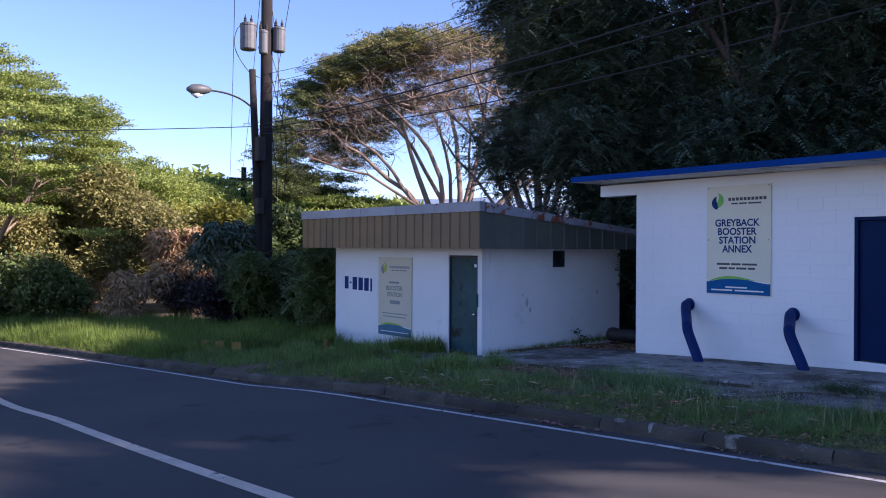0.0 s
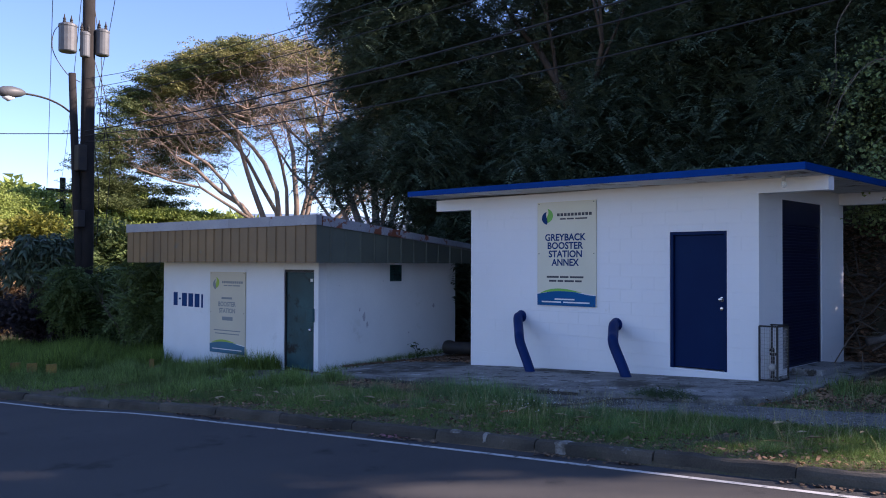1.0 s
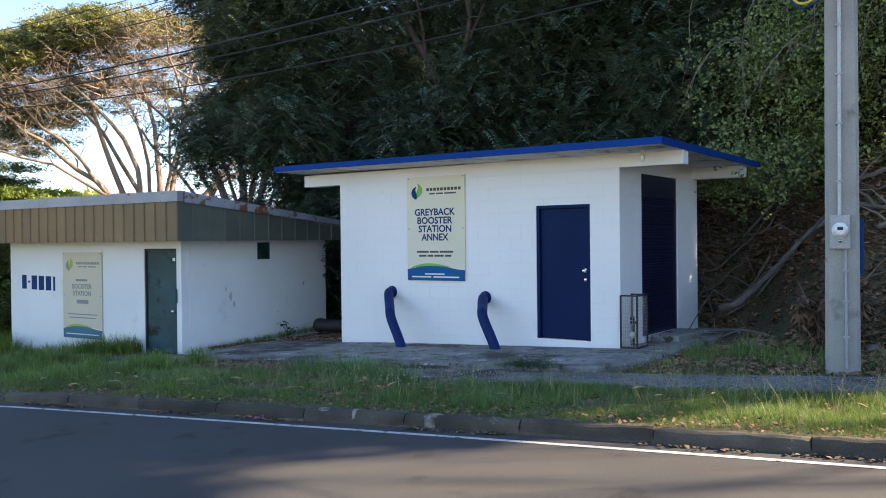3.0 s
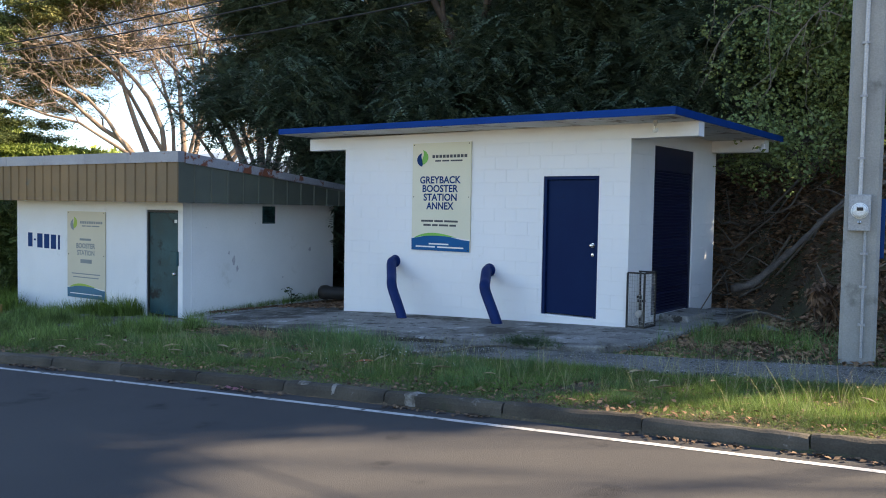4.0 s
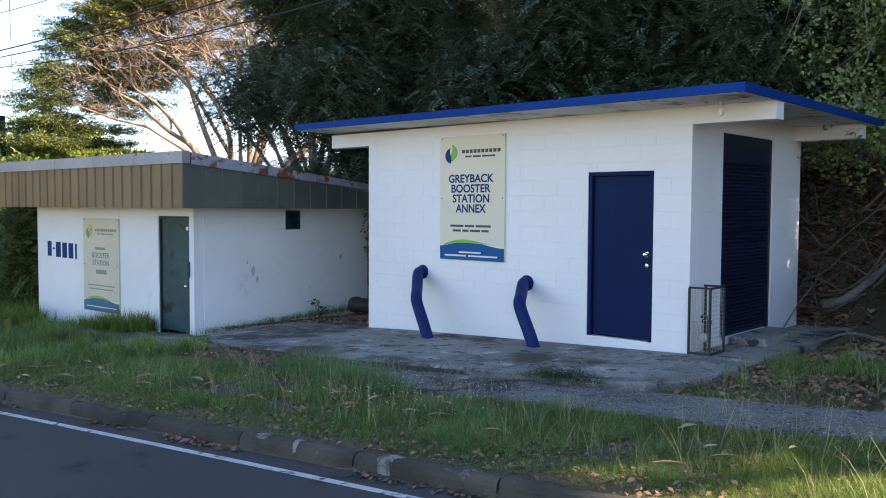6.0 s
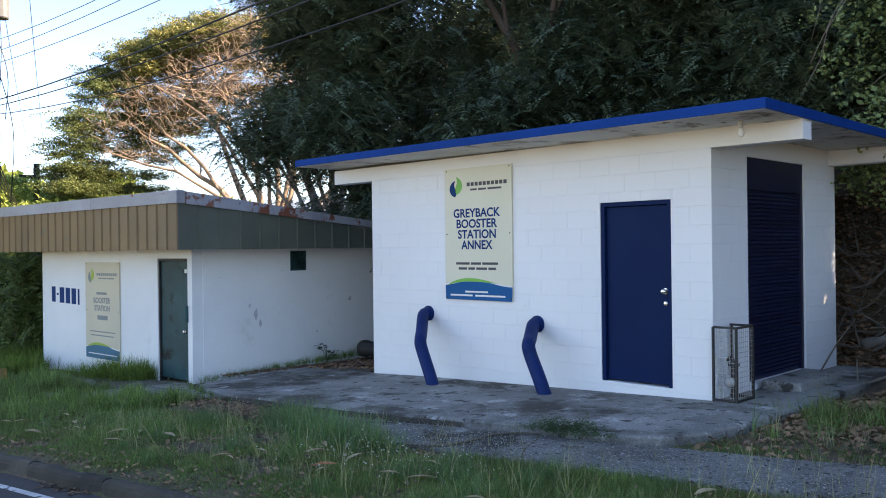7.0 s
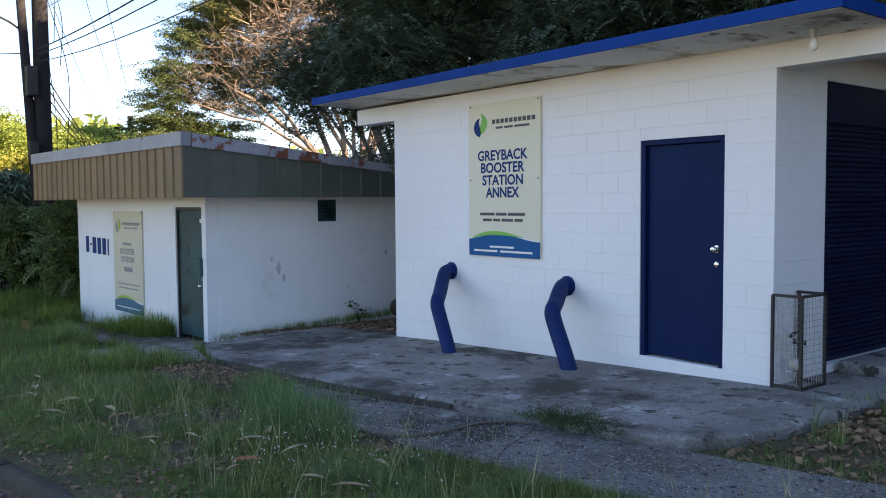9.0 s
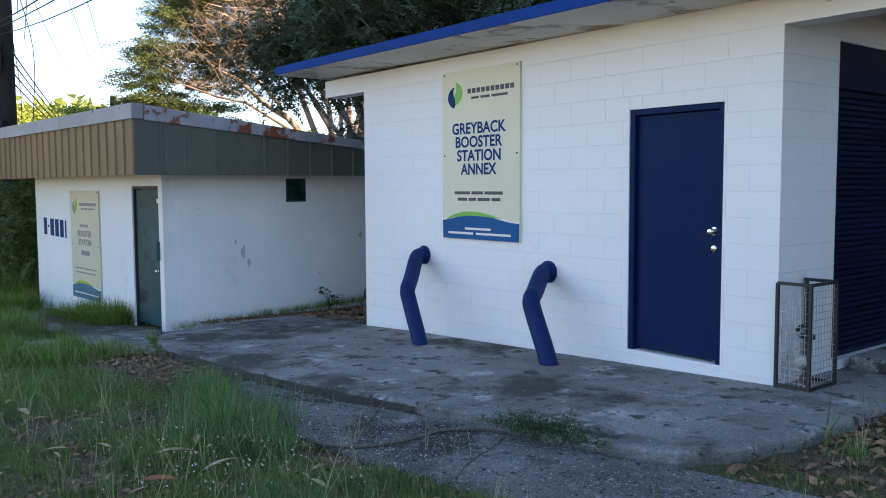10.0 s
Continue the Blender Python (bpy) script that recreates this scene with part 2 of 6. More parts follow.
M_SIGN_OLD = material("faded_sign_sheet", (0.62, 0.56, 0.42), (0.55, 0.50, 0.39), 0.55, 0.9, 60, 0.05, fine_mix=0.04)
M_SIGN_BLUE = material("sign_blue", (0.001, 0.10, 0.27), (0.001, 0.09, 0.25), 0.6, 3, 60, 0, fine_mix=0.04, spec=0.15)
M_SIGN_BLUE_OLD = material("faded_sign_blue", (0.02, 0.14, 0.24), (0.02, 0.12, 0.2), 0.45, 3, 60, 0, fine_mix=0.05)
M_SIGN_GREEN = material("sign_green", (0.16, 0.46, 0.06), (0.14, 0.42, 0.06), 0.45, 3, 60, 0, fine_mix=0.04)
M_SIGN_LIME = material("faded_sign_green", (0.32, 0.46, 0.05), (0.28, 0.42, 0.05), 0.45, 3, 60, 0, fine_mix=0.04)
M_SIGN_WHITE = material("sign_white", (0.72, 0.74, 0.72), (0.68, 0.7, 0.68), 0.45, 3, 60, 0, fine_mix=0.04)
M_INK = material("sign_navy_ink", (0.003, 0.042, 0.16), (0.003, 0.038, 0.145), 0.6, 3, 60, 0, fine_mix=0.04, spec=0.12)
M_INK_GREY = material("sign_grey_ink", (0.06, 0.06, 0.07), (0.05, 0.05, 0.06), 0.5, 3, 60, 0, fine_mix=0.04)
M_INK_FADED = material("sign_faded_ink", (0.22, 0.25, 0.26), (0.2, 0.22, 0.23), 0.5, 3, 60, 0, fine_mix=0.04)
M_YELLOW_CORD = material("yellow_cord", (0.62, 0.50, 0.08), (0.5, 0.4, 0.07), 0.6, 6, 40, 0.1)
M_YELLOW = material("yellow_marker", (0.30, 0.19, 0.04), (0.17, 0.11, 0.035), 0.6, 6, 40, 0.1)
M_MOUNTAIN = material("mountain_haze", (0.16, 0.22, 0.30), (0.14, 0.20, 0.28), 1.0, 0.004, 0.05, 0, fine_mix=0.1)
M_GLASS = material("meter_glass", (0.7, 0.72, 0.72), (0.6, 0.62, 0.6), 0.1, 5, 60, 0)
M_BULB = material("white_bulb_glass", (0.8, 0.79, 0.74), (0.75, 0.74, 0.7), 0.2, 5, 60, 0)


# ---- geometry helpers ----
def from_bm(name, bm, mat_, parent=None, label=""):
    me = bpy.data.meshes.new(name)
    bmesh.ops.recalc_face_normals(bm, faces=bm.faces)
    bm.to_mesh(me)
    bm.free()
    me.materials.append(mat_)
    ob = new(name, me)
    if parent:
        ob.parent = parent
    if label:
        ob["label"] = label
    return ob


def part(name, bm, mat_, parent, label=""):
    return from_bm(name, bm, mat_, parent, label)


def smooth(ob):
    ob.data.polygons.foreach_set("use_smooth", [True] * len(ob.data.polygons))
    return ob


def thing(name, label, category, group="", kind=""):
    return tagged(new(name), label, category, group, kind)


def box(x0, x1, y0, y1, z0, z1, bevel=0.0, bm=None):
    own = bm is None
    bm = bm or bmesh.new()
    geom = bmesh.ops.create_cube(bm, size=1.0)["verts"]
    for v in geom:
        v.co = Vector((x0 + (v.co.x + 0.5) * (x1 - x0), y0 + (v.co.y + 0.5) * (y1 - y0), z0 + (v.co.z + 0.5) * (z1 - z0)))
    if bevel:
        edges = list({e for v in geom for e in v.link_edges})
        bmesh.ops.bevel(bm, geom=edges, offset=bevel, segments=2, affect="EDGES", profile=0.6)
    return bm


def prism(poly, z0, z1, bm=None):
    """A solid over the polygon [(x, y), ...]; z0 and z1 are heights or functions of x and y."""
    bm = bm or bmesh.new()
    f0 = z0 if callable(z0) else (lambda x, y: z0)
    f1 = z1 if callable(z1) else (lambda x, y: z1)
    low = [bm.verts.new((x, y, f0(x, y))) for x, y in poly]
    top = [bm.verts.new((x, y, f1(x, y))) for x, y in poly]
    bm.faces.new(top)
    bm.faces.new(low[::-1])
    for i in range(len(poly)):
        j = (i + 1) % len(poly)
        bm.faces.new((low[i], low[j], top[j], top[i]))
    return bm


def tube(bm, pts, radii, sides=8, cap=True):
    """A round bar along the points, with a radius for each."""
    pts = [Vector(p) for p in pts]
    if not isinstance(radii, (list, tuple)):
        radii = [radii] * len(pts)
    rings, up = [], None
    for i, p in enumerate(pts):
        d = (pts[min(i + 1, len(pts) - 1)] - pts[max(i - 1, 0)]).normalized()
        if up is None:
            up = d.orthogonal().normalized()
        up = (up - d * up.dot(d)).normalized()
        side = d.cross(up)
        rings.append([bm.verts.new(p + (up * math.cos(a) + side * math.sin(a)) * radii[i]) for a in [math.tau * k / sides for k in range(sides)]])
    for a, b in zip(rings, rings[1:]):
        for k in range(sides):
            bm.faces.new((a[k], a[(k + 1) % sides], b[(k + 1) % sides], b[k]))
    if cap:
        bm.faces.new(rings[0][::-1])
        bm.faces.new(rings[-1])
    return bm


def curve_points(pts, n=6):
    """Points rounded through the given ones."""
    pts = [Vector(p) for p in pts]
    ext = [pts[0] * 2 - pts[1]] + pts + [pts[-1] * 2 - pts[-2]]
    out = []
    for i in range(1, len(ext) - 2):
        a, b, c, d = ext[i - 1:i + 3]
        for k in range(n):
            t = k / n
            out.append(0.5 * (2 * b + (c - a) * t + (2 * a - 5 * b + 4 * c - d) * t * t + (3 * b - a - 3 * c + d) * t ** 3))
    out.append(pts[-1])
    return out


def raw_mesh(name, verts, faces, mat_, parent=None):
    """A mesh from arrays; faces all have the same number of corners."""
    me = bpy.data.meshes.new(name)
    nf, k = faces.shape
    me.vertices.add(len(verts))
    me.vertices.foreach_set("co", verts.astype(np.float32).ravel())
    me.loops.add(nf * k)
    me.loops.foreach_set("vertex_index", faces.astype(np.int32).ravel())
    me.polygons.add(nf)
    me.polygons.foreach_set("loop_start", np.arange(0, nf * k, k, dtype=np.int32))
    me.update(calc_edges=True)
    me.materials.append(mat_)
    ob = new(name, me)
    if parent:
        ob.parent = parent
    return ob


RNG = np.random.default_rng(7)


def rotations(n, tilt=1.0, heading=None):
    """Random turns: heading about z, then a lean of up to tilt radians in any direction."""
    a = RNG.uniform(0, math.tau, n) if heading is None else heading
    b = RNG.uniform(-tilt, tilt, n)
    c = RNG.uniform(-tilt, tilt, n)
    ca, sa, cb, sb, cc, sc = np.cos(a), np.sin(a), np.cos(b), np.sin(b), np.cos(c), np.sin(c)
    z, o = np.zeros(n), np.ones(n)
    rz = np.stack([ca, -sa, z, sa, ca, z, z, z, o], 1).reshape(n, 3, 3)
    rx = np.stack([o, z, z, z, cb, -sb, z, sb, cb], 1).reshape(n, 3, 3)
    ry = np.stack([cc, z, sc, z, o, z, -sc, z, cc], 1).reshape(n, 3, 3)
    return rz @ ry @ rx


def scatter(name, template, pts, sizes, rot, mat_, parent=None):
    """One mesh of many small copies of a template (verts, faces)."""
    tv, tf = template
    n, k = len(pts), len(tv)
    v = np.einsum("nij,kj->nki", rot, tv) * sizes[:, None, None] + pts[:, None, :]
    f = tf[None] + (np.arange(n) * k)[:, None, None]
    return raw_mesh(name, v.reshape(-1, 3), f.reshape(-1, tf.shape[1]), mat_, parent)


def leaf_quad(base, tip, width, normal):
    base, tip, normal = np.array(base, float), np.array(tip, float), np.array(normal, float)
    side = np.cross(tip - base, normal)
    side = side / np.linalg.norm(side) * width / 2
    mid = base * 0.55 + tip * 0.45
    return [base, mid + side, tip, mid - side]


def leaf_tri(base, tip, width, normal):
    """A leaf blade with three corners, widest near its stalk."""
    base, tip, normal = np.array(base, float), np.array(tip, float), np.array(normal, float)
    side = np.cross(tip - base, normal)
    side = side / np.linalg.norm(side) * width / 2
    low = base + (tip - base) * 0.2
    return [low + side, tip, low - side]


def spray_template(pairs=7, leaflet=0.40, width=0.15, droop=0.5):
    """A feathered twig along +x, one long, whose leaflets hang a little."""
    vs = []
    for i in range(pairs):
        t = (i + 0.6) / pairs
        p = np.array((t, 0, -droop * t * t))
        for s in (-1, 1):
            d = np.array((0.45, s, -0.25 - 0.2 * t))
            d = d / np.linalg.norm(d) * leaflet * (1 - 0.35 * t)
            vs += leaf_tri(p, p + d, width, (0.15, 0, 1))
    vs += leaf_tri((1 - 1 / pairs, 0, -droop), (1.15, 0, -droop * 1.35), width, (0, 0, 1))
    vs = np.array(vs)
    return vs, np.arange(len(vs)).reshape(-1, 3)


def clump_template(n=12, leaf=0.4, width=0.2, seed=1, flat=0.6, oval=False):
    """A loose bunch of leaves in a ball of radius about a half."""
    r = np.random.default_rng(seed)
    vs = []
    for _ in range(n):
        p = r.normal(size=3)
        p = p / np.linalg.norm(p) * r.uniform(0.1, 0.5)
        p[2] *= flat
        d = r.normal(size=3) * (1, 1, 0.6) + p
        d = d / np.linalg.norm(d) * leaf * r.uniform(0.7, 1.2)
        vs += (leaf_quad if oval else leaf_tri)(p, p + d, width, r.normal(size=3) + (0, 0, 1.5))
    vs = np.array(vs)
    return vs, np.arange(len(vs)).reshape(-1, 4 if oval else 3)


def hanging_template(n=7, seed=3):
    """A bunch of long leaves that hang down."""
    r = np.random.default_rng(seed)
    vs = []
    for i in range(n):
        a = math.tau * i / n + r.uniform(-0.3, 0.3)
        b = np.array((math.cos(a), math.sin(a), 0.0))
        p = b * 0.08
        tip = b * r.uniform(0.35, 0.6) + (0, 0, -r.uniform(0.35, 0.75))
        vs += leaf_tri(p, tip, 0.2, b + (0, 0, 0.6))
    vs = np.array(vs)
    return vs, np.arange(len(vs)).reshape(-1, 3)


SPRAY, CLUMP, HANG = spray_template(), clump_template(), hanging_template()
FINE_CLUMP = clump_template(20, 0.24, 0.12, 5, 0.32)
FAR_CLUMP = clump_template(14, 0.26, 0.15, 6, 0.3)
OVAL_CLUMP = clump_template(9, 0.30, 0.20, 9, 0.8, True)


def lump_points(lumps, n, shell=0.55):
    """Points in the outer part of ellipsoids (x, y, z, rx, ry, rz), by their size."""
    lumps = np.array(lumps, float)
    w = (lumps[:, 3] * lumps[:, 4] * lumps[:, 5]) ** 0.667
    idx = RNG.choice(len(lumps), n, p=w / w.sum())
    d = RNG.normal(size=(n, 3))
    d /= np.linalg.norm(d, axis=1)[:, None]
    r = RNG.uniform(shell, 1.05, n)[:, None]
    return lumps[idx, :3] + d * r * lumps[idx, 3:]


def grow(bm, p, d, length, radius, depth, rnd, tips, spread=0.6, lift=0.1, sides=6, split=(2, 3), shrink=0.72, seg=3, thin=(0.62, 0.85), least=0.008):
    """Limbs that fork; the end points of the last ones go into tips."""
    pts, radii = [Vector(p)], [radius]
    d = Vector(d).normalized()
    for i in range(seg):
        d = (d + Vector((rnd.uniform(-1, 1), rnd.uniform(-1, 1), rnd.uniform(-0.6, 1) * 0.7)) * 0.17 + Vector((0, 0, lift * 0.2))).normalized()
        pts.append(pts[-1] + d * length / seg)
        radii.append(radius * (1 - 0.38 * (i + 1) / seg))
    tube(bm, pts, radii, sides, cap=False)
    if depth == 0:
        tips.append(pts[-1])
        return
    if depth <= 2:
        tips.append(pts[-1])
    for k in range(rnd.randint(*split)):
        a = rnd.uniform(0, math.tau)
        side = d.orthogonal().normalized()
        side = Matrix.Rotation(a, 3, d) @ side
        nd = (d + side * rnd.uniform(0.5, 1.1) * spread + Vector((0, 0, lift))).normalized()
        start = pts[-1] if k < 2 else pts[-2]
        grow(bm, start, nd, length * shrink * rnd.uniform(0.8, 1.15), max(least, radii[-1] * rnd.uniform(*thin)), depth - 1, rnd, tips, spread, lift,
             max(3, sides - 1), split, shrink, seg, thin, least)


# ---- the lie of the land ----
def level(x):
    """Height of the yard: the street falls gently towards -x."""
    return 0.04 * (max(x, -26.0) + 8.8) - (0.02 * (-26.0 - x) if x < -26 else 0.0) - 0.07 * min(1.0, max(0.0, (-9.3 - x) / 2.0))


def edge_y(x):
    """The white edge line of the road."""
    return 6.53 + 0.107 * x - 0.0016 * x * x


def step(a, b, v):
    t = min(1.0, max(0.0, (v - a) / (b - a)))
    return t * t * (3 - 2 * t)


def land(x, y):
    e = edge_y(max(min(x, 40), -60))
    z = level(x)
    if y < e + 0.36:
        return z - 0.24
    z += -0.085 + 0.01 * step(e + 0.4, e + 2.2, y)
    z -= 0.045 * step(e + 2.2, e + 2.5, y) * (1 - step(e + 3.4, e + 3.7, y)) * step(-7.6, -6.9, x)
    foot = 12.3 + 3.0 * step(-0.5, -3.5, x) + 1.0 * step(-9, -11, x)
    bank = max(0.0, y - foot)
    rise = 0.62 * bank * step(0.0, 2.5, bank) * step(-22, -14, x)
    z += min(rise, 7.5) + 0.10 * noise.noise((x * 0.5, y * 0.5, 0)) * step(0, 2, bank)
    z += 0.025 * noise.noise((x * 1.7, y * 1.7, 3))
    return z


def grid_sheet(name, xs, ys, height, mat_):
    V = np.array([(x, y, height(x, y)) for y in ys for x in xs])
    w, h = len(xs), len(ys)
    a = (np.arange(h - 1)[:, None] * w + np.arange(w - 1)[None]).ravel()
    ob = raw_mesh(name, V, np.stack([a, a + 1, a + 1 + w, a + w], 1), mat_)
    return smooth(ob)


# ---- ground, road, kerb ----
XS = sorted(set([-3000, -1200, -600, -300, -180, -120, -90, -75, -60, -50, -42, -36, 9, 10.5, 12, 14, 17, 21, 26, 34, 45, 60, 90, 140, 220, 400, 900, 3000]
                + [-32 + 0.5 * i for i in range(82)]))
OFFS = [-3000, -1000, -400, -200, -100, -60, -40, -28, -20, -14, -11, -9, -6, -3, 0.2, 0.38, 0.42] + [0.6 + 0.3 * i for i in range(62)] + [20, 22, 25, 29, 34, 42, 55, 80, 120, 200, 400, 1000, 3000]
V = np.array([(x, edge_y(max(min(x, 40), -60)) + o, land(x, edge_y(max(min(x, 40), -60)) + o)) for o in OFFS for x in XS])
w = len(XS)
a = (np.arange(len(OFFS) - 1)[:, None] * w + np.arange(w - 1)[None]).ravel()
ground = smooth(raw_mesh("ground", V, np.stack([a, a + 1, a + 1 + w, a + w], 1), M_SOIL))
tagged(ground, "dark soil verge and leaf-covered bank rising behind the buildings", "ground", kind="structure")


def strip(name, x0, x1, o0, o1, dz, mat_, n=60, centre=None, thick=0.0):
    """A ribbon beside the edge line, between two offsets from it."""
    yy = centre or edge_y
    xs = np.linspace(x0, x1, n)
    bm = bmesh.new()
    rows = [[bm.verts.new((x, yy(x) + o, level(x) + dz)) for o in (o0, o1)] for x in xs]
    for p, q in zip(rows, rows[1:]):
        bm.faces.new((p[0], q[0], q[1], p[1]))
    return from_bm(name, bm, mat_)


def centre_y(x):
    q = min(-4.0, max(-12.0, x))
    return 3.15 + 0.177 * q + 0.00436 * q * q + (0.142 if x > q else 0.072) * (x - q)


tagged(strip("road", -60, 40, -8.6, 0.36, -0.19, M_ASPHALT, 120), "dark grey asphalt road with fine worn texture", "road", kind="structure")
tagged(strip("edge_line", -60, 40, -0.036, 0.036, -0.186, M_LINE, 120), "white painted line along the road edge", "road line", kind="structure")
tagged(strip("centre_line", -40, 14, -0.072, 0.072, -0.186, M_LINE_OLD, 100, centre_y), "worn cream centre line on the asphalt", "road line", kind="structure")

# unseen warm strip across the road, added to bounce sunlight onto the upper wall
M_BOUNCE = material("warm_bounce_ground", (0.42, 0.34, 0.18), (0.30, 0.26, 0.12), 0.95, 0.6, 30, 0.3)
tagged(strip("ground_opposite", -60, 40, -45.0, -8.6, -0.20, M_BOUNCE, 120), "unseen pale strip across the road, added to bounce warm light", "ground", kind="structure")

# slab and path outlines
SLAB = [(-9.0, 9.05), (-8.2, 9.07), (-7.4, 9.08), (-6.6, 9.13), (-6.0, 9.17), (-5.4, 9.26), (-4.9, 9.35), (-4.3, 9.43), (-3.7, 9.47), (-3.2, 9.52), (-2.88, 9.66), (-2.68, 9.94),
        (-2.58, 10.4), (-2.5, 11.5), (-2.6, 15.0), (-9.6, 15.0), (-10.6, 13.6), (-10.75, 10.4), (-10.4, 9.5), (-9.6, 9.2)]
PATH_POLY = [(-7.1, 8.98), (-6.4, 8.78), (-5.6, 8.58), (-4.8, 8.42), (-4.2, 8.44), (-3.5, 8.50), (-2.2, 8.68), (-0.6, 8.98), (1.2, 9.32), (4.0, 9.95), (9.0, 11.0), (9.0, 12.1), (4.0, 11.0), (0.8, 10.28),
             (-0.6, 9.98), (-1.5, 9.80), (-2.2, 9.67), (-2.8, 9.585), (-3.2, 9.49), (-3.7, 9.43), (-4.3, 9.385), (-4.9, 9.295), (-5.4, 9.195), (-6.0, 9.10), (-6.6, 9.06)]
PAD = [(-12.6, 8.15), (-11.9, 7.92), (-11.1, 7.97), (-10.5, 8.12), (-9.96, 8.2), (-9.5, 8.42), (-9.2, 8.62), (-9.05, 8.98), (-9.6, 9.15), (-10.5, 9.4), (-11.2, 9.85), (-12.4, 9.75), (-12.7, 9.2)]


def inside(poly, x, y):
    hit = False
    for (x0, y0), (x1, y1) in zip(poly, poly[1:] + poly[:1]):
        if (y0 > y) != (y1 > y) and x < (x1 - x0) * (y - y0) / (y1 - y0) + x0:
            hit = not hit
    return hit


def worn_slab(poly, dz, ragged):
    """A slab whose outline is broken unevenly and whose upper edge is rounded off."""
    out = []
    for (x0, y0), (x1, y1) in zip(poly, poly[1:] + poly[:1]):
        n = max(1, int(math.hypot(x1 - x0, y1 - y0) / 0.09))
        for i in range(n):
            x, y = x0 + (x1 - x0) * i / n, y0 + (y1 - y0) * i / n
            out.append((x, y + ragged * (noise.noise((x * 3.1, y * 3.1, 40)) + 0.5 * noise.noise((x * 11, y * 11, 41)))))
    bm = bmesh.new()
    rings = []
    for inset, drop in ((0.0, 0.3), (0.0, 0.022), (0.012, 0.006), (0.035, 0.0)):
        ring = []
        for i, (x, y) in enumerate(out):
            (ax, ay), (bx_, by_) = out[i - 1], out[(i + 1) % len(out)]
            d = Vector((bx_ - ax, by_ - ay)).normalized()
            ring.append(bm.verts.new((x - d.y * inset, y + d.x * inset, level(x) + dz - drop)))
        rings.append(ring)
    for a_, b_ in zip(rings, rings[1:]):
        for i in range(len(out)):
            j = (i + 1) % len(out)
            bm.faces.new((a_[i], a_[j], b_[j], b_[i]))
    bm.faces.new(rings[-1])
    bmesh.ops.triangulate(bm, faces=[f for f in bm.faces if len(f.verts) > 4])
    return bm


tagged(from_bm("pavement", worn_slab(SLAB, 0.008, 0.03), M_SLAB),
       "stained grey concrete apron in front of the white building", "pavement", kind="structure")
tagged(from_bm("footpath", worn_slab(PATH_POLY, -0.055, 0.03), M_PATH),
       "rough weathered concrete footpath with grit", "footpath", kind="structure")
tagged(from_bm("door_pad", worn_slab(PAD, -0.035, 0.06), M_SLAB),
       "cracked concrete pad before the green door", "pavement", kind="structure")

kerb = tagged(new("kerb"), "weathered concrete kerb stones along the road edge", "kerb", kind="structure")


KERB_PROFILE = ((0.0, -0.16), (0.002, 0.0), (0.008, 0.075), (0.022, 0.112), (0.05, 0.128), (0.08, 0.130), (0.13, 0.120), (0.13, -0.16))


def kerb_mesh(name, length, seed, mat_, proud=0.0, worn=0.012):
    """A worn kerb stone, extruded along x with an uneven face."""
    n = max(3, int(length / 0.06))
    bm = bmesh.new()
    rows = []
    for i in range(n + 1):
        x = -length / 2 + length * i / n
        end = 0.010 * (i in (0, n))
        row = []
        for k, (y, z) in enumerate(KERB_PROFILE):
            d = worn * noise.noise((x * 5, z * 9 + y * 7, seed)) + 0.5 * worn * noise.noise((x * 17, z * 21, seed + 3))
            row.append(bm.verts.new((x, y + d - proud + end, z + (d - end + proud if k > 2 else 0))))
        rows.append(row)
    m = len(KERB_PROFILE)
    for p, q in zip(rows, rows[1:]):
        for k in range(m):
            bm.faces.new((p[k], q[k], q[(k + 1) % m], p[(k + 1) % m]))
    bm.faces.new(rows[0])
    bm.faces.new(rows[-1][::-1])
    bmesh.ops.recalc_face_normals(bm, faces=bm.faces)
    me = bpy.data.meshes.new(name)
    bm.to_mesh(me)
    bm.free()
    me.materials.append(mat_)
    return me


def kerb_pose(x, dy=0.0, dz=0.0, roll=0.0):
    return Matrix.Translation((x, edge_y(x) + 0.27 + dy, level(x) - 0.19 + dz)) @ Euler((roll, -math.atan(0.04 if x > -26 else 0.0), math.atan(0.107 - 0.0032 * x))).to_matrix().to_4x4()


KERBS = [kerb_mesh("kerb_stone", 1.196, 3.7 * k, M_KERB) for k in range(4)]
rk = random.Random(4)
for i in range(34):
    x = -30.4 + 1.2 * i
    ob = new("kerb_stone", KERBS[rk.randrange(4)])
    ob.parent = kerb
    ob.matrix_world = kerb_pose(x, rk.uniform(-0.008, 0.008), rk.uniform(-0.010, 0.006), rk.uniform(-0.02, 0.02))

for x, ln in ((-4.36, 0.20), (-3.98, 0.09), (-3.12, 0.20)):
    ob = new("paint_patch", kerb_mesh("paint_patch", ln, 50 + x, M_KERB_PALE, 0.004, 0.010))
    ob.parent = kerb
    ob["label"] = "remnant of white kerb paint"
    ob.matrix_world = kerb_pose(x)


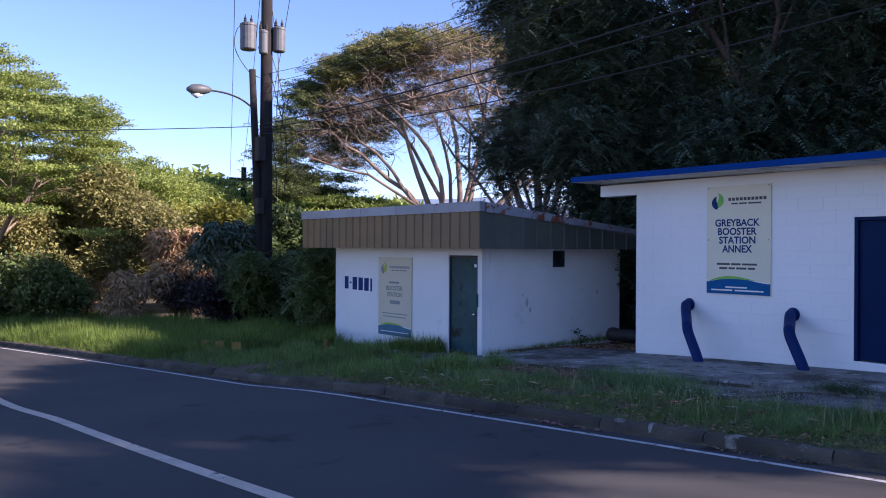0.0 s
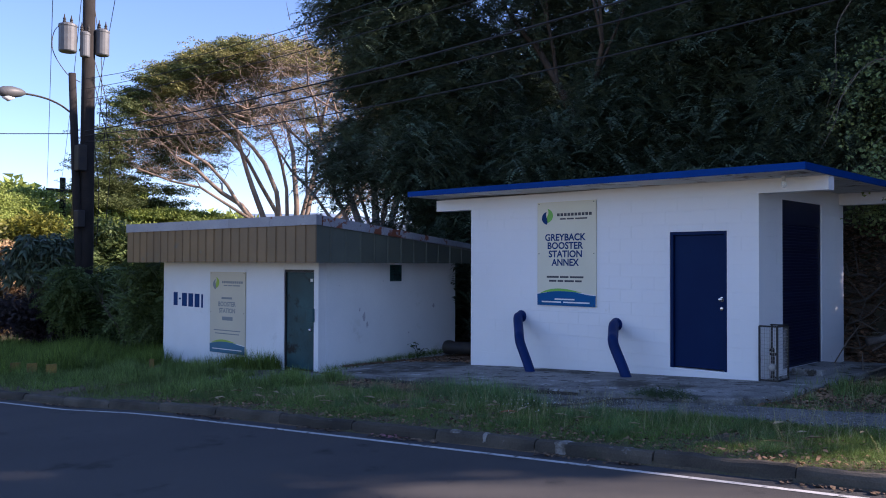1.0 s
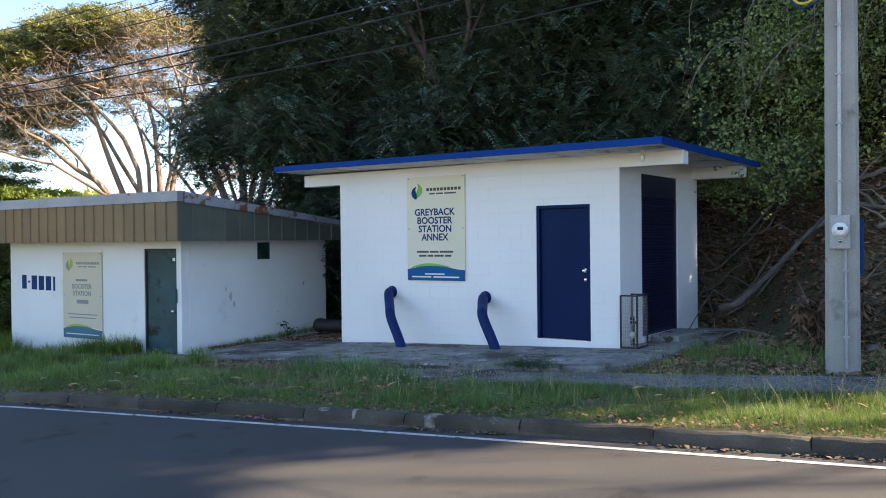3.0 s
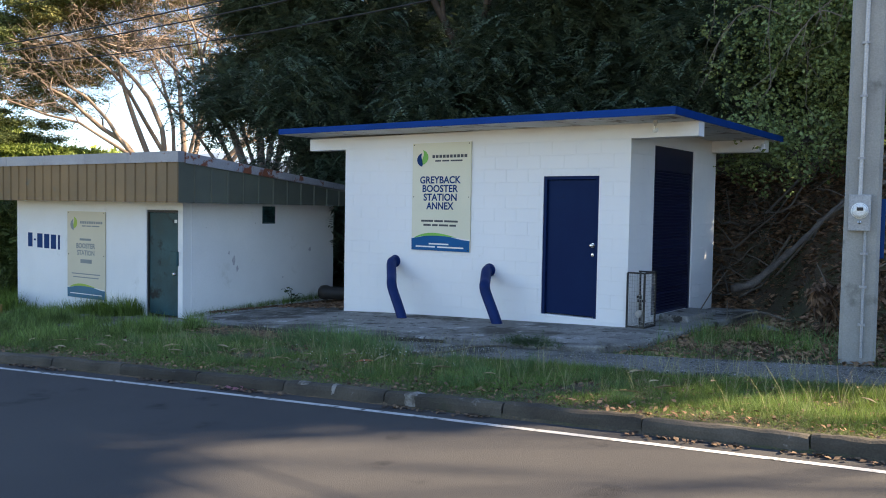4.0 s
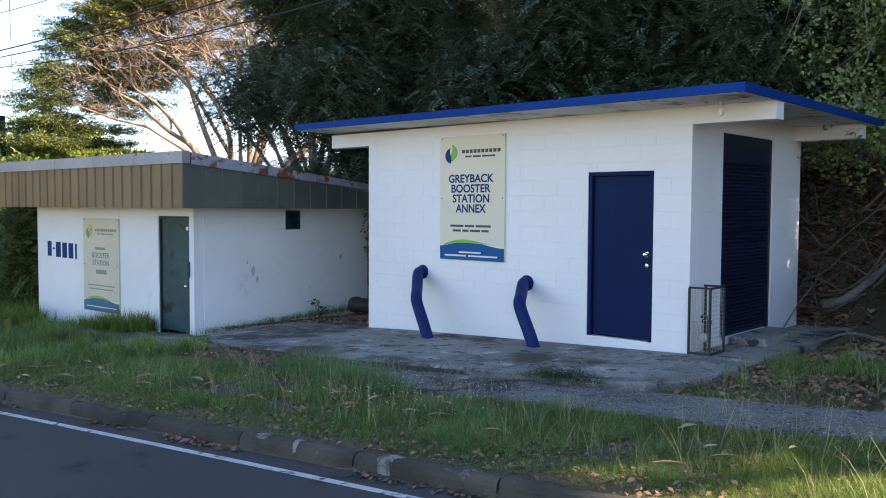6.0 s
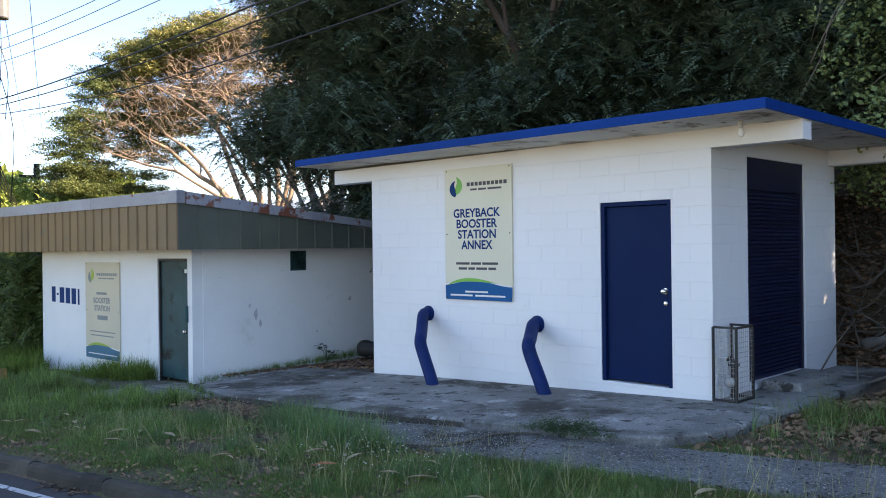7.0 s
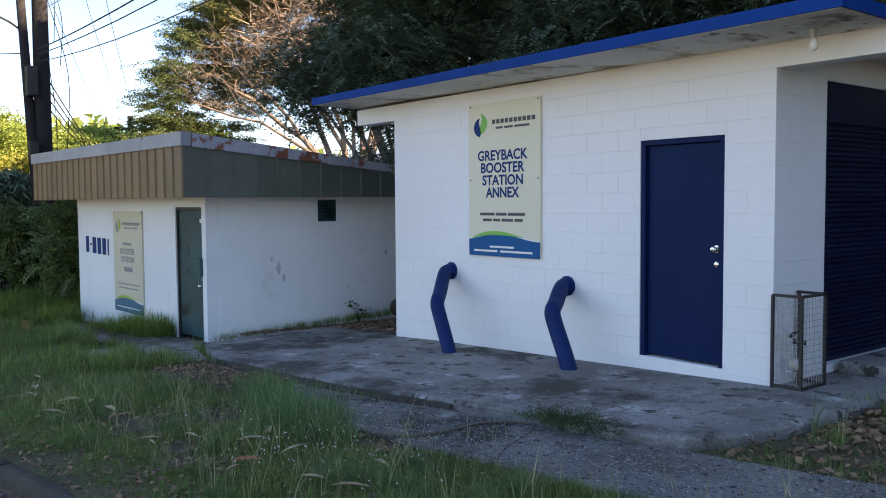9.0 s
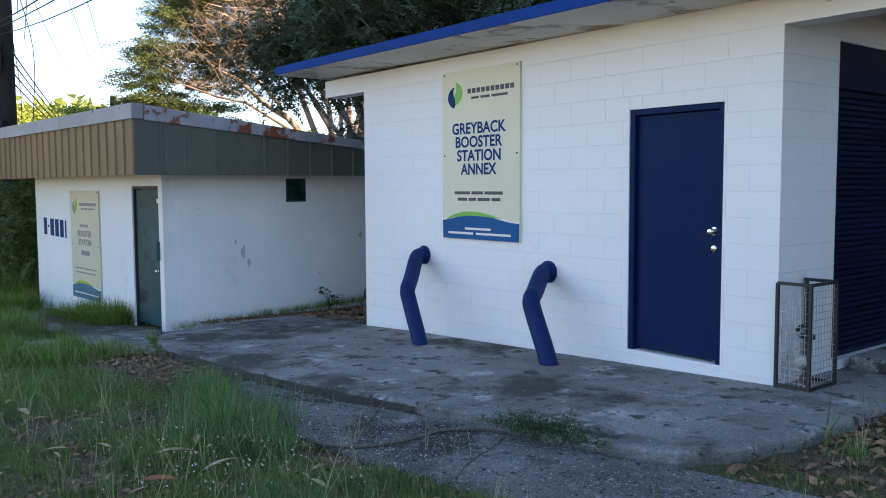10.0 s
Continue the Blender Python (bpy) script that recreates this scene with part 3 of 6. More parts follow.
# ---- annex: white block building ----
AX0, AX1, AY0, AY1, ATOP = -8.82, -3.37, 11.54, 14.95, 2.865
DX0, DX1, DZ0, DZ1 = -4.755, -3.845, 0.30, 2.352
SHY0, SHY1, SHZ0, SHZ1 = 12.36, 13.94, 0.32, 2.83
annex = thing("pump_station_annex", "white-painted concrete block station building with a flat blue-edged roof", "building")
C = 0.006
front = part("front_wall", box(AX0 + C, DX0, AY0 + C, AY0 + 0.2, -0.4, ATOP), M_WHITE, annex)
fb = box(DX1, AX1 - C, AY0 + C, AY0 + 0.2, -0.4, ATOP)
box(DX0, DX1, AY0 + C, AY0 + 0.2, DZ1, ATOP, bm=fb)
box(DX0, DX1, AY0 + C, AY0 + 0.2, -0.4, DZ0, bm=fb)
part("front_wall_by_door", fb, M_WHITE, annex)
sb = box(AX1 - 0.2, AX1 - C, AY0 + 0.2, SHY0, -0.4, ATOP)
box(AX1 - 0.2, AX1 - C, SHY1, AY1, -0.4, ATOP, bm=sb)
box(AX1 - 0.2, AX1 - C, SHY0, SHY1, SHZ1, ATOP, bm=sb)
box(AX1 - 0.2, AX1 + 0.02, SHY0, SHY1, -0.4, SHZ0 - 0.02, bm=sb)
side = part("side_wall", sb, M_WHITE, annex)
part("left_wall", box(AX0 + C, AX0 + 0.2, AY0 + 0.2, AY1, -0.4, ATOP), M_WHITE, annex)
part("back_wall", box(AX0 + 0.2, AX1 - 0.2, AY1 - 0.2, AY1, -0.4, ATOP), M_WHITE, annex)
part("front_beam", box(-9.72, -2.42, AY0, AY0 + 0.21, ATOP, 3.075, 0.003), M_WHITE, annex)
part("back_beam", box(AX0, -2.50, AY1 - 0.21, AY1 + 0.004, ATOP, 3.075, 0.012), M_WHITE, annex)
part("side_beam", box(AX1 - 0.2, AX1, AY0 + 0.21, AY1 - 0.21, ATOP, 3.07), M_WHITE, annex)


def roof_z(dz):
    return lambda x, y: 3.055 + dz + 0.010 * (-2.4 - x) * 0.8


RP = [(-9.82, 10.90), (-2.41, 10.67), (-2.41, 15.35), (-9.82, 15.35)]
roof = part("roof", prism(RP, roof_z(0), roof_z(0.085)), M_SOFFIT, annex, "flat concrete roof slab, stained below")
for p, q in ((0, 1), (1, 2), (3, 0)):
    (x0, y0), (x1, y1) = RP[p], RP[q]
    d = Vector((x1 - x0, y1 - y0)).normalized()
    n2 = Vector((d.y, -d.x)) * 0.022
    e = d * 0.02
    poly = [(x0 + n2.x - e.x, y0 + n2.y - e.y), (x1 + n2.x + e.x, y1 + n2.y + e.y), (x1 - n2.x * 3, y1 - n2.y * 3), (x0 - n2.x * 3, y0 - n2.y * 3)]
    part("roof_edge", prism(poly, roof_z(0.004), roof_z(0.10)), M_BLUE, annex, "glossy blue painted roof edge")
part("roof_top", prism([(-9.7, 11.0), (-2.5, 10.78), (-2.5, 15.3), (-9.7, 15.3)], roof_z(0.085), roof_z(0.1)), M_ROOFTOP, annex)

# door of the annex
door = part("door", box(DX0 + 0.055, DX1 - 0.055, AY0 + 0.055, AY0 + 0.10, DZ0 + 0.02, DZ1 - 0.055, 0.004), M_NAVY, annex, "navy-blue steel door, closed, scuffed")
fr = box(DX0, DX0 + 0.05, AY0 + 0.012, AY0 + 0.14, DZ0, DZ1, 0.004)
box(DX1 - 0.05, DX1, AY0 + 0.012, AY0 + 0.14, DZ0, DZ1, 0.004, bm=fr)
box(DX0 + 0.05, DX1 - 0.05, AY0 + 0.012, AY0 + 0.14, DZ1 - 0.05, DZ1, 0.004, bm=fr)
part("door_frame", fr, M_NAVY, annex)


def lathe(axis_at, profile, axis="y", sides=14):
    """A turned shape: profile of (distance along the axis, radius)."""
    bm = bmesh.new()
    d = {"x": Vector((1, 0, 0)), "y": Vector((0, -1, 0)), "z": Vector((0, 0, 1))}[axis]
    tube(bm, [Vector(axis_at) + d * t for t, r in profile], [max(r, 0.001) for t, r in profile], sides)
    return bm


part("door_knob", lathe((-3.945, AY0 + 0.055, 1.35), [(0, 0.034), (0.01, 0.034), (0.012, 0.014), (0.035, 0.014), (0.042, 0.027), (0.062, 0.03), (0.075, 0.02), (0.078, 0.0)]), M_STEEL, door, "polished round door knob")
part("deadbolt", lathe((-3.945, AY0 + 0.055, 1.215), [(0, 0.028), (0.012, 0.028), (0.018, 0.02), (0.02, 0.0)]), M_STEEL, door)

# roller shutter
shutter = part("roller_shutter", box(AX1 - 0.10, AX1 - 0.022, SHY0, SHY1, SHZ1 - 0.36, SHZ1), M_SHUTTER, annex, "dark navy roller shutter, pulled down")
slat_bm = box(-0.009, 0.009, SHY0 + 0.05, SHY1 - 0.05, -0.0225, 0.0225)
for v in slat_bm.verts:
    if v.co.x > 0:
        v.co.z *= 0.6
SLAT = bpy.data.meshes.new("slat")
slat_bm.to_mesh(SLAT)
slat_bm.free()
SLAT.materials.append(M_SHUTTER)
for i in range(46):
    ob = new("slat", SLAT)
    ob.parent = shutter
    ob.location = (AX1 - 0.05, 0, SHZ0 + 0.024 + 0.0463 * i)
for y0 in (SHY0, SHY1 - 0.05):
    part("guide_rail", box(AX1 - 0.085, AX1 - 0.02, y0, y0 + 0.05, SHZ0 - 0.02, SHZ1 - 0.36, 0.004), M_SHUTTER, shutter)
part("shutter_back", box(AX1 - 0.09, AX1 - 0.065, SHY0, SHY1, SHZ0 - 0.02, SHZ1 - 0.36), M_SHUTTER, shutter)

# bulb under the eave
bulb = thing("light_bulb", "bare white light bulb hanging under the eave", "lamp")
part("socket", lathe((-2.88, 11.2, 3.052), [(0, 0.03), (-0.03, 0.03), (-0.05, 0.022), (-0.07, 0.02)], "z"), M_CONDUIT, bulb)
smooth(part("glass", lathe((-2.88, 11.2, 2.985), [(0, 0.018), (-0.02, 0.026), (-0.05, 0.036), (-0.075, 0.03), (-0.09, 0.012), (-0.093, 0)], "z"), M_BULB, bulb))


# ---- signs ----
def text_mesh(body, width, height, bold=0.032):
    """The built-in letters as a flat mesh, fitted to width and height, from its lower left corner in x and z."""
    cu = bpy.data.curves.new("letters", "FONT")
    cu.body, cu.offset, cu.extrude, cu.resolution_u = body, bold, 0.0, 4
    ob = new("letters", cu)
    me = bpy.data.meshes.new_from_object(ob.evaluated_get(bpy.context.evaluated_depsgraph_get()))
    bpy.data.objects.remove(ob)
    co = np.array([v.co[:] for v in me.vertices])
    lo, hi = co.min(0), co.max(0)
    s = (co - lo) / np.maximum(hi - lo, 1e-6)
    out = np.stack([s[:, 0] * width, np.zeros(len(s)), s[:, 1] * height], 1)
    me.vertices.foreach_set("co", out.ravel())
    me.update()
    return me


def flat_poly(pts, y):
    """A sheet in the x-z plane, 1 mm thick, facing -y."""
    bm = bmesh.new()
    a_ = [bm.verts.new((x, y, z)) for x, z in pts]
    b_ = [bm.verts.new((x, y + 0.001, z)) for x, z in pts]
    bm.faces.new(a_)
    bm.faces.new(b_[::-1])
    for i in range(len(pts)):
        j = (i + 1) % len(pts)
        bm.faces.new((a_[i], b_[i], b_[j], a_[j]))
    return bm


def bars(spans, y):
    bm = bmesh.new()
    for x0, x1, z0, z1 in spans:
        box(x0, x1, y, y + 0.001, z0, z1, bm=bm)
    return bm


def bar_parts(name, spans, y, mat_, parent):
    for s_ in spans:
        part(name, bars([s_], y), mat_, parent)


def drop_shape(cx, cz, h, half):
    """A water drop split by an S line."""
    out = []
    for k in range(25):
        t = math.pi * k / 24
        out.append((cx + half * 0.48 * h * math.sin(t) ** 1.3, cz + h * 0.5 * math.cos(t)))
    s_line = [(cx + 0.08 * h * math.sin(math.tau * (k / 12)) * -half, cz - h * 0.5 + h * k / 12) for k in range(1, 12)]
    return out + s_line


def station_sign(label, W, H, sheet, ink, brand_ink, blue, green, lines, address, bottom):
    s = thing("station_sign", label, "sign")
    y = -0.03
    part("panel", box(0, W, y + 0.003, 0, 0, H, 0.002), sheet, s)
    cx = W * 0.17
    part("logo", flat_poly(drop_shape(cx, H * 0.845, H * 0.125, -1), y), M_INK if brand_ink is M_INK_GREY else brand_ink, s, "dark half of a drop emblem")
    part("logo", flat_poly(drop_shape(cx + 0.016, H * 0.868, H * 0.135, 1), y), green, s, "green half of a drop emblem")
    # brand word and tagline as plain bars
    bar_parts("brand_bar", [(W * (0.35 + 0.06 * i), W * (0.35 + 0.06 * i + 0.046), H * 0.860, H * 0.888) for i in range(10)], y, brand_ink, s)
    bar_parts("tagline_bar", [(W * 0.40, W * 0.50, H * 0.826, H * 0.84), (W * 0.52, W * 0.64, H * 0.826, H * 0.84), (W * 0.66, W * 0.86, H * 0.826, H * 0.84)], y, brand_ink, s)
    for body, cxf, z0, z1, wf in lines:
        me = text_mesh(body, W * wf, H * (z1 - z0), 0.027)
        me.materials.append(ink)
        ob = new("letters", me)
        ob.parent = s
        ob.location = (W * (cxf - wf / 2), y, H * z0)
    bar_parts("address_bar", [(W * x0, W * x1, H * z0, H * z1) for x0, x1, z0, z1 in address], y, brand_ink, s)
    wave = [(W * k / 24, H * (0.128 - 0.022 * math.cos(math.tau * k / 24 * 0.9 + 0.6))) for k in range(25)]
    part("wave", flat_poly([(0.004, 0.004), (W - 0.004, 0.004)] + wave[::-1], y), blue, s, "blue wave band")
    white = wave + [(x, z + H * 0.010) for x, z in wave][::-1]
    part("wave_line", flat_poly(white, y - 0.0005), M_SIGN_WHITE, s)
    arc = [(W * (0.05 + 0.75 * k / 24), H * (0.116 + 0.046 * math.sin(math.pi * (k / 24) ** 0.8) + 0.012 * k / 24)) for k in range(25)]
    arc_low = [(W * (0.05 + 0.75 * k / 24), H * (0.112 + 0.022 * math.sin(math.pi * (k / 24) ** 0.8) + 0.016 * k / 24)) for k in range(25)]
    part("leaf_arc", flat_poly(arc + arc_low[::-1], y - 0.001), green, s, "green arc above the wave")
    bar_parts("contact_bar", [(W * x0, W * x1, H * z0, H * z1) for x0, x1, z0, z1 in bottom], y - 0.001, M_SIGN_WHITE, s)
    for bx, bz in ((0.03, 0.985), (0.97, 0.985), (0.03, 0.5), (0.97, 0.5), (0.03, 0.02), (0.97, 0.02)):
        part("screw", lathe((W * bx, y + 0.004, H * bz), [(0, 0.009), (0.006, 0.009), (0.009, 0.004), (0.0095, 0)], sides=8), M_DARK, s)
    return s


sign = station_sign("cream station sign with navy letters and a blue wave", 1.19, 1.76, M_SIGN, M_INK, M_INK_GREY, M_SIGN_BLUE, M_SIGN_GREEN,
                    [("GREYBACK", 0.49, 0.624, 0.692, 0.70), ("BOOSTER", 0.49, 0.544, 0.612, 0.61), ("STATION", 0.49, 0.464, 0.532, 0.57), ("ANNEX", 0.49, 0.384, 0.452, 0.47)],
                    [(0.17, 0.38, 0.268, 0.286), (0.40, 0.55, 0.268, 0.286), (0.57, 0.80, 0.268, 0.286), (0.21, 0.34, 0.230, 0.248), (0.36, 0.46, 0.230, 0.248), (0.48, 0.64, 0.230, 0.248), (0.66, 0.77, 0.230, 0.248)],
                    [(0.31, 0.65, 0.058, 0.071), (0.08, 0.42, 0.030, 0.043), (0.46, 0.90, 0.030, 0.043)])
sign.location = (-7.257, AY0 + 0.001, 1.155)

# ---- old station building ----
OC, OL, OBR, OBL = (-11.325, 9.94), (-16.80, 9.64), (-11.33, 13.80), (-16.95, 13.55)
old = thing("old_pump_station", "older white plastered station building with a brown ribbed metal fascia", "building")
OROT = math.atan2(OC[1] - OL[1], OC[0] - OL[0])
FRONT = Matrix.Translation((OL[0], OL[1], 0)) @ Matrix.Rotation(OROT, 4, "Z")
OLEN = math.hypot(OC[0] - OL[0], OC[1] - OL[1])
ODX0, ODX1, ODZ1 = OLEN - 1.04, OLEN - 0.13, 1.735
OZ0, OZ1 = -0.75, 2.2
fwall = box(0, ODX0, 0, 0.2, OZ0, OZ1)
box(ODX1, OLEN, 0, 0.2, OZ0, OZ1, bm=fwall)
box(ODX0, ODX1, 0, 0.2, ODZ1, OZ1, bm=fwall)
fwall.transform(FRONT)
part("front_wall", fwall, M_WHITE_OLD, old)
VY0, VY1, VZ0, VZ1 = 11.80, 12.13, 1.49, 1.835
sw = bmesh.new()
rings = []
for x in (OC[0] - 0.2, OC[0]):
    for y0, y1, z0, z1 in ((OC[1] + 0.19, OBR[1], OZ0, OZ1), (VY0, VY1, VZ0, VZ1)):
        rings.append([sw.verts.new((x, y, z)) for y, z in ((y0, z0), (y1, z0), (y1, z1), (y0, z1))])
for k in range(4):
    m = (k + 1) % 4
    sw.faces.new((rings[2][k], rings[2][m], rings[3][m], rings[3][k]))
    sw.faces.new((rings[0][m], rings[0][k], rings[1][k], rings[1][m]))
    sw.faces.new((rings[0][k], rings[0][m], rings[2][m], rings[2][k]))
    sw.faces.new((rings[1][m], rings[1][k], rings[3][k], rings[3][m]))
part("side_wall", sw, M_WHITE_OLD, old)
part("left_wall", prism([(-16.80, 9.84), (-16.62, 9.84), (-16.75, 13.55), (-16.95, 13.55)], OZ0, OZ1), M_WHITE_OLD, old)
part("back_wall", prism([(-16.75, 13.37), (-11.53, 13.62), (-11.53, 13.80), (-16.75, 13.55)], OZ0, OZ1), M_WHITE_OLD, old)
odoor = box(ODX0 + 0.03, ODX1 - 0.03, 0.05, 0.10, -0.22, ODZ1 - 0.05, 0.004)
odoor.transform(FRONT)
odoor = part("door", odoor, M_GREEN_DOOR, old, "dark green steel door, faded and scuffed")
of = box(ODX0, ODX0 + 0.03, 0.02, 0.14, -0.3, ODZ1, bm=None)
box(ODX1 - 0.03, ODX1, 0.02, 0.14, -0.3, ODZ1, bm=of)
box(ODX0 + 0.03, ODX1 - 0.03, 0.02, 0.14, ODZ1 - 0.045, ODZ1, bm=of)
of.transform(FRONT)
part("door_frame", of, M_DARK, old)
lb = box(ODX1 - 0.17, ODX1 + 0.02, -0.05, 0.05, 0.72, 0.98, 0.012)
lb.transform(FRONT)
part("lock_box", lb, M_GREEN_DOOR, odoor, "steel lock guard box")
kb = lathe((ODX1 - 0.14, 0.05, 0.56), [(0, 0.03), (0.02, 0.03), (0.03, 0.02), (0.05, 0.028), (0.06, 0)])
kb.transform(FRONT)
part("door_knob", kb, M_STEEL, odoor)
tg = box(ODX1 - 0.16, ODX1 - 0.09, 0.046, 0.05, 1.50, 1.56)
tg.transform(FRONT)
part("paper_tag", tg, M_SIGN_WHITE, odoor, "small white tag")
# vent with slats
vent = part("vent", box(OC[0] - 0.19, OC[0] - 0.17, VY0, VY1, VZ0, VZ1), M_DARK, old, "dark green louvred wall vent")
vf = box(OC[0] - 0.17, OC[0] + 0.008, VY0, VY0 + 0.025, VZ0, VZ1)
box(OC[0] - 0.17, OC[0] + 0.008, VY1 - 0.025, VY1, VZ0, VZ1, bm=vf)
box(OC[0] - 0.17, OC[0] + 0.008, VY0 + 0.025, VY1 - 0.025, VZ1 - 0.025, VZ1, bm=vf)
box(OC[0] - 0.17, OC[0] + 0.008, VY0 + 0.025, VY1 - 0.025, VZ0, VZ0 + 0.025, bm=vf)
part("vent_frame", vf, M_GREEN_DOOR, vent)
for i in range(5):
    vs = box(-0.035, 0.035, VY0 + 0.025, VY1 - 0.025, -0.004, 0.004)
    vs.transform(Matrix.Translation((OC[0] - 0.06, 0, VZ0 + 0.06 + 0.056 * i)) @ Matrix.Rotation(0.7, 4, "Y"))
    part("slat", vs, M_GREEN_DOOR, vent)

# fascia and roof of the old building
FC, FLc = Vector((-10.64, 9.36)), Vector((-17.30, 8.98))
FZ0 = 1.872


def top_at(y):
    """Top of the fascia: falls towards the back."""
    return 2.75 - 0.109 * max(0.0, y - 9.36)


part("roof", prism([(FLc.x + 0.03, FLc.y + 0.03), (FC.x - 0.03, FC.y + 0.03), (FC.x - 0.03, 14.35), (FLc.x + 0.03, 14.1)], lambda x, y: top_at(y) - 0.16,
                   lambda x, y: top_at(y) - 0.02), M_ROOFTOP, old)
part("soffit", prism([(FLc.x + 0.03, FLc.y + 0.03), (FC.x - 0.03, FC.y + 0.03), (FC.x - 0.03, 14.35), (FLc.x + 0.03, 14.1)], FZ0 + 0.03, FZ0 + 0.06), M_SOFFIT, old)


def fascia_panel(p, q, top_p, top_q):
    """One ribbed sheet panel between two plan points."""
    d = (q - p).normalized()
    n_ = Vector((d.y, -d.x))
    rib = 0.022
    bm = bmesh.new()
    ln = (q - p).length
    prof = [(0, 0), (ln - rib * 2.2, 0), (ln - rib * 1.7, rib), (ln - rib * 0.5, rib), (ln, 0)]
    low, top = [], []
    for s_, o in prof:
        c_ = p + d * s_ + n_ * o
        low.append(bm.verts.new((c_.x, c_.y, FZ0)))
        top.append(bm.verts.new((c_.x, c_.y, top_p + (top_q - top_p) * s_ / ln)))
    back = [bm.verts.new((*(p - n_ * 0.01), FZ0)), bm.verts.new((*(q - n_ * 0.01), FZ0)), bm.verts.new((*(q - n_ * 0.01), top_q)), bm.verts.new((*(p - n_ * 0.01), top_p))]
    for i in range(len(prof) - 1):
        bm.faces.new((low[i], low[i + 1], top[i + 1], top[i]))
    bm.faces.new(back[::-1])
    return bm


NF = 23
for i in range(NF):
    p, q = FLc.lerp(FC, i / NF), FLc.lerp(FC, (i + 1) / NF)
    part("fascia_panel", fascia_panel(p, q, 2.60, 2.60), M_FASCIA, old)
NS = 14
for i in range(NS):
    p, q = Vector((FC.x, FC.y + 5.0 * i / NS)), Vector((FC.x, FC.y + 5.0 * (i + 1) / NS))
    part("fascia_panel", fascia_panel(p, q, top_at(p.y) - 0.15, top_at(q.y) - 0.15), M_FASCIA_SIDE, old)
for i in range(4):
    p, q = Vector((FLc.x, FLc.y + 5.1 * (4 - i) / 4)), Vector((FLc.x, FLc.y + 5.1 * (3 - i) / 4))
    part("fascia_panel", fascia_panel(p, q, top_at(p.y + .4) - 0.15, top_at(q.y + .4) - 0.15), M_FASCIA, old)
for i in range(5):
    p, q = FLc.lerp(FC, i / 5), FLc.lerp(FC, (i + 1) / 5)
    part("flashing", prism([(p.x + 0.004, p.y - 0.035), (q.x - 0.004 + (0.035 if i == 4 else 0), q.y - 0.035), (q.x, q.y + 0.12), (p.x, p.y + 0.12)], 2.565, 2.752), M_FLASH, old, "dull grey metal roof flashing with rust")
for i in range(4):
    y0, y1 = 9.48 + 1.23 * i, 9.48 + 1.23 * (i + 1) - 0.006
    part("flashing", prism([(FC.x - 0.12, y0), (FC.x + 0.035, y0), (FC.x + 0.035, y1), (FC.x - 0.12, y1)], lambda x, y: top_at(y) - 0.187 + 0.02 * (y - 9.36), lambda x, y: top_at(y)), M_FLASH_RUST, old,
         "dull grey metal roof flashing with rust")

# dark smear and scuffs on the side wall
for cy, cz, w_, h_ in ((11.10, 0.78, 0.10, 0.26), (11.18, 0.62, 0.07, 0.16), (10.98, 0.93, 0.05, 0.10), (11.62, 1.50, 0.025, 0.025), (10.45, 1.42, 0.02, 0.03), (12.35, 0.40, 0.05, 0.06), (13.1, 0.95, 0.10, 0.13)):
    sm = bmesh.new()
    ring = [sm.verts.new((OC[0] + 0.002, cy + w_ * 0.5 * math.cos(k * 0.524) * (0.7 + 0.5 * noise.noise((k * 0.9, cy * 9, 0))), cz + h_ * 0.5 * math.sin(k * 0.524) * (0.7 + 0.5 * noise.noise((k * 0.9, cz * 9, 4))))) for k in range(12)]
    sm.faces.new(ring)
    part("scuff", sm, M_SCUFF, old, "grey scuff on the plaster")

# number on the front as plain bars, and the hanging sign
for i, (x0, x1) in enumerate([(0.0, 0.17), (0.22, 0.30), (0.35, 0.55), (0.61, 0.80), (0.86, 1.05), (1.12, 1.19)]):
    z0, z1 = (0.89, 1.19) if i != 1 else (1.03, 1.07)
    nb = box(0.42 + x0, 0.42 + x1, -0.002, 0.001, z0 - 0.005 * i, z1 - 0.005 * i)
    nb.transform(FRONT)
    part("number_bar", nb, M_INK, old, "dark painted plain bar")
old_sign = station_sign("faded cream sign sheet with a teal wave on plaster", 1.27, 1.75, M_SIGN_OLD, M_INK_FADED, M_INK_FADED, M_SIGN_BLUE_OLD, M_SIGN_LIME,
                        [("BOOSTER", 0.5, 0.575, 0.635, 0.50), ("STATION", 0.5, 0.495, 0.555, 0.46)],
                        [(0.34, 0.64, 0.665, 0.69), (0.36, 0.66, 0.405, 0.45), (0.12, 0.88, 0.275, 0.287), (0.16, 0.84, 0.235, 0.247)], [(0.08, 0.92, 0.045, 0.055)])
old_sign.matrix_world = FRONT @ Matrix.Translation((1.92, -0.001, -0.08))


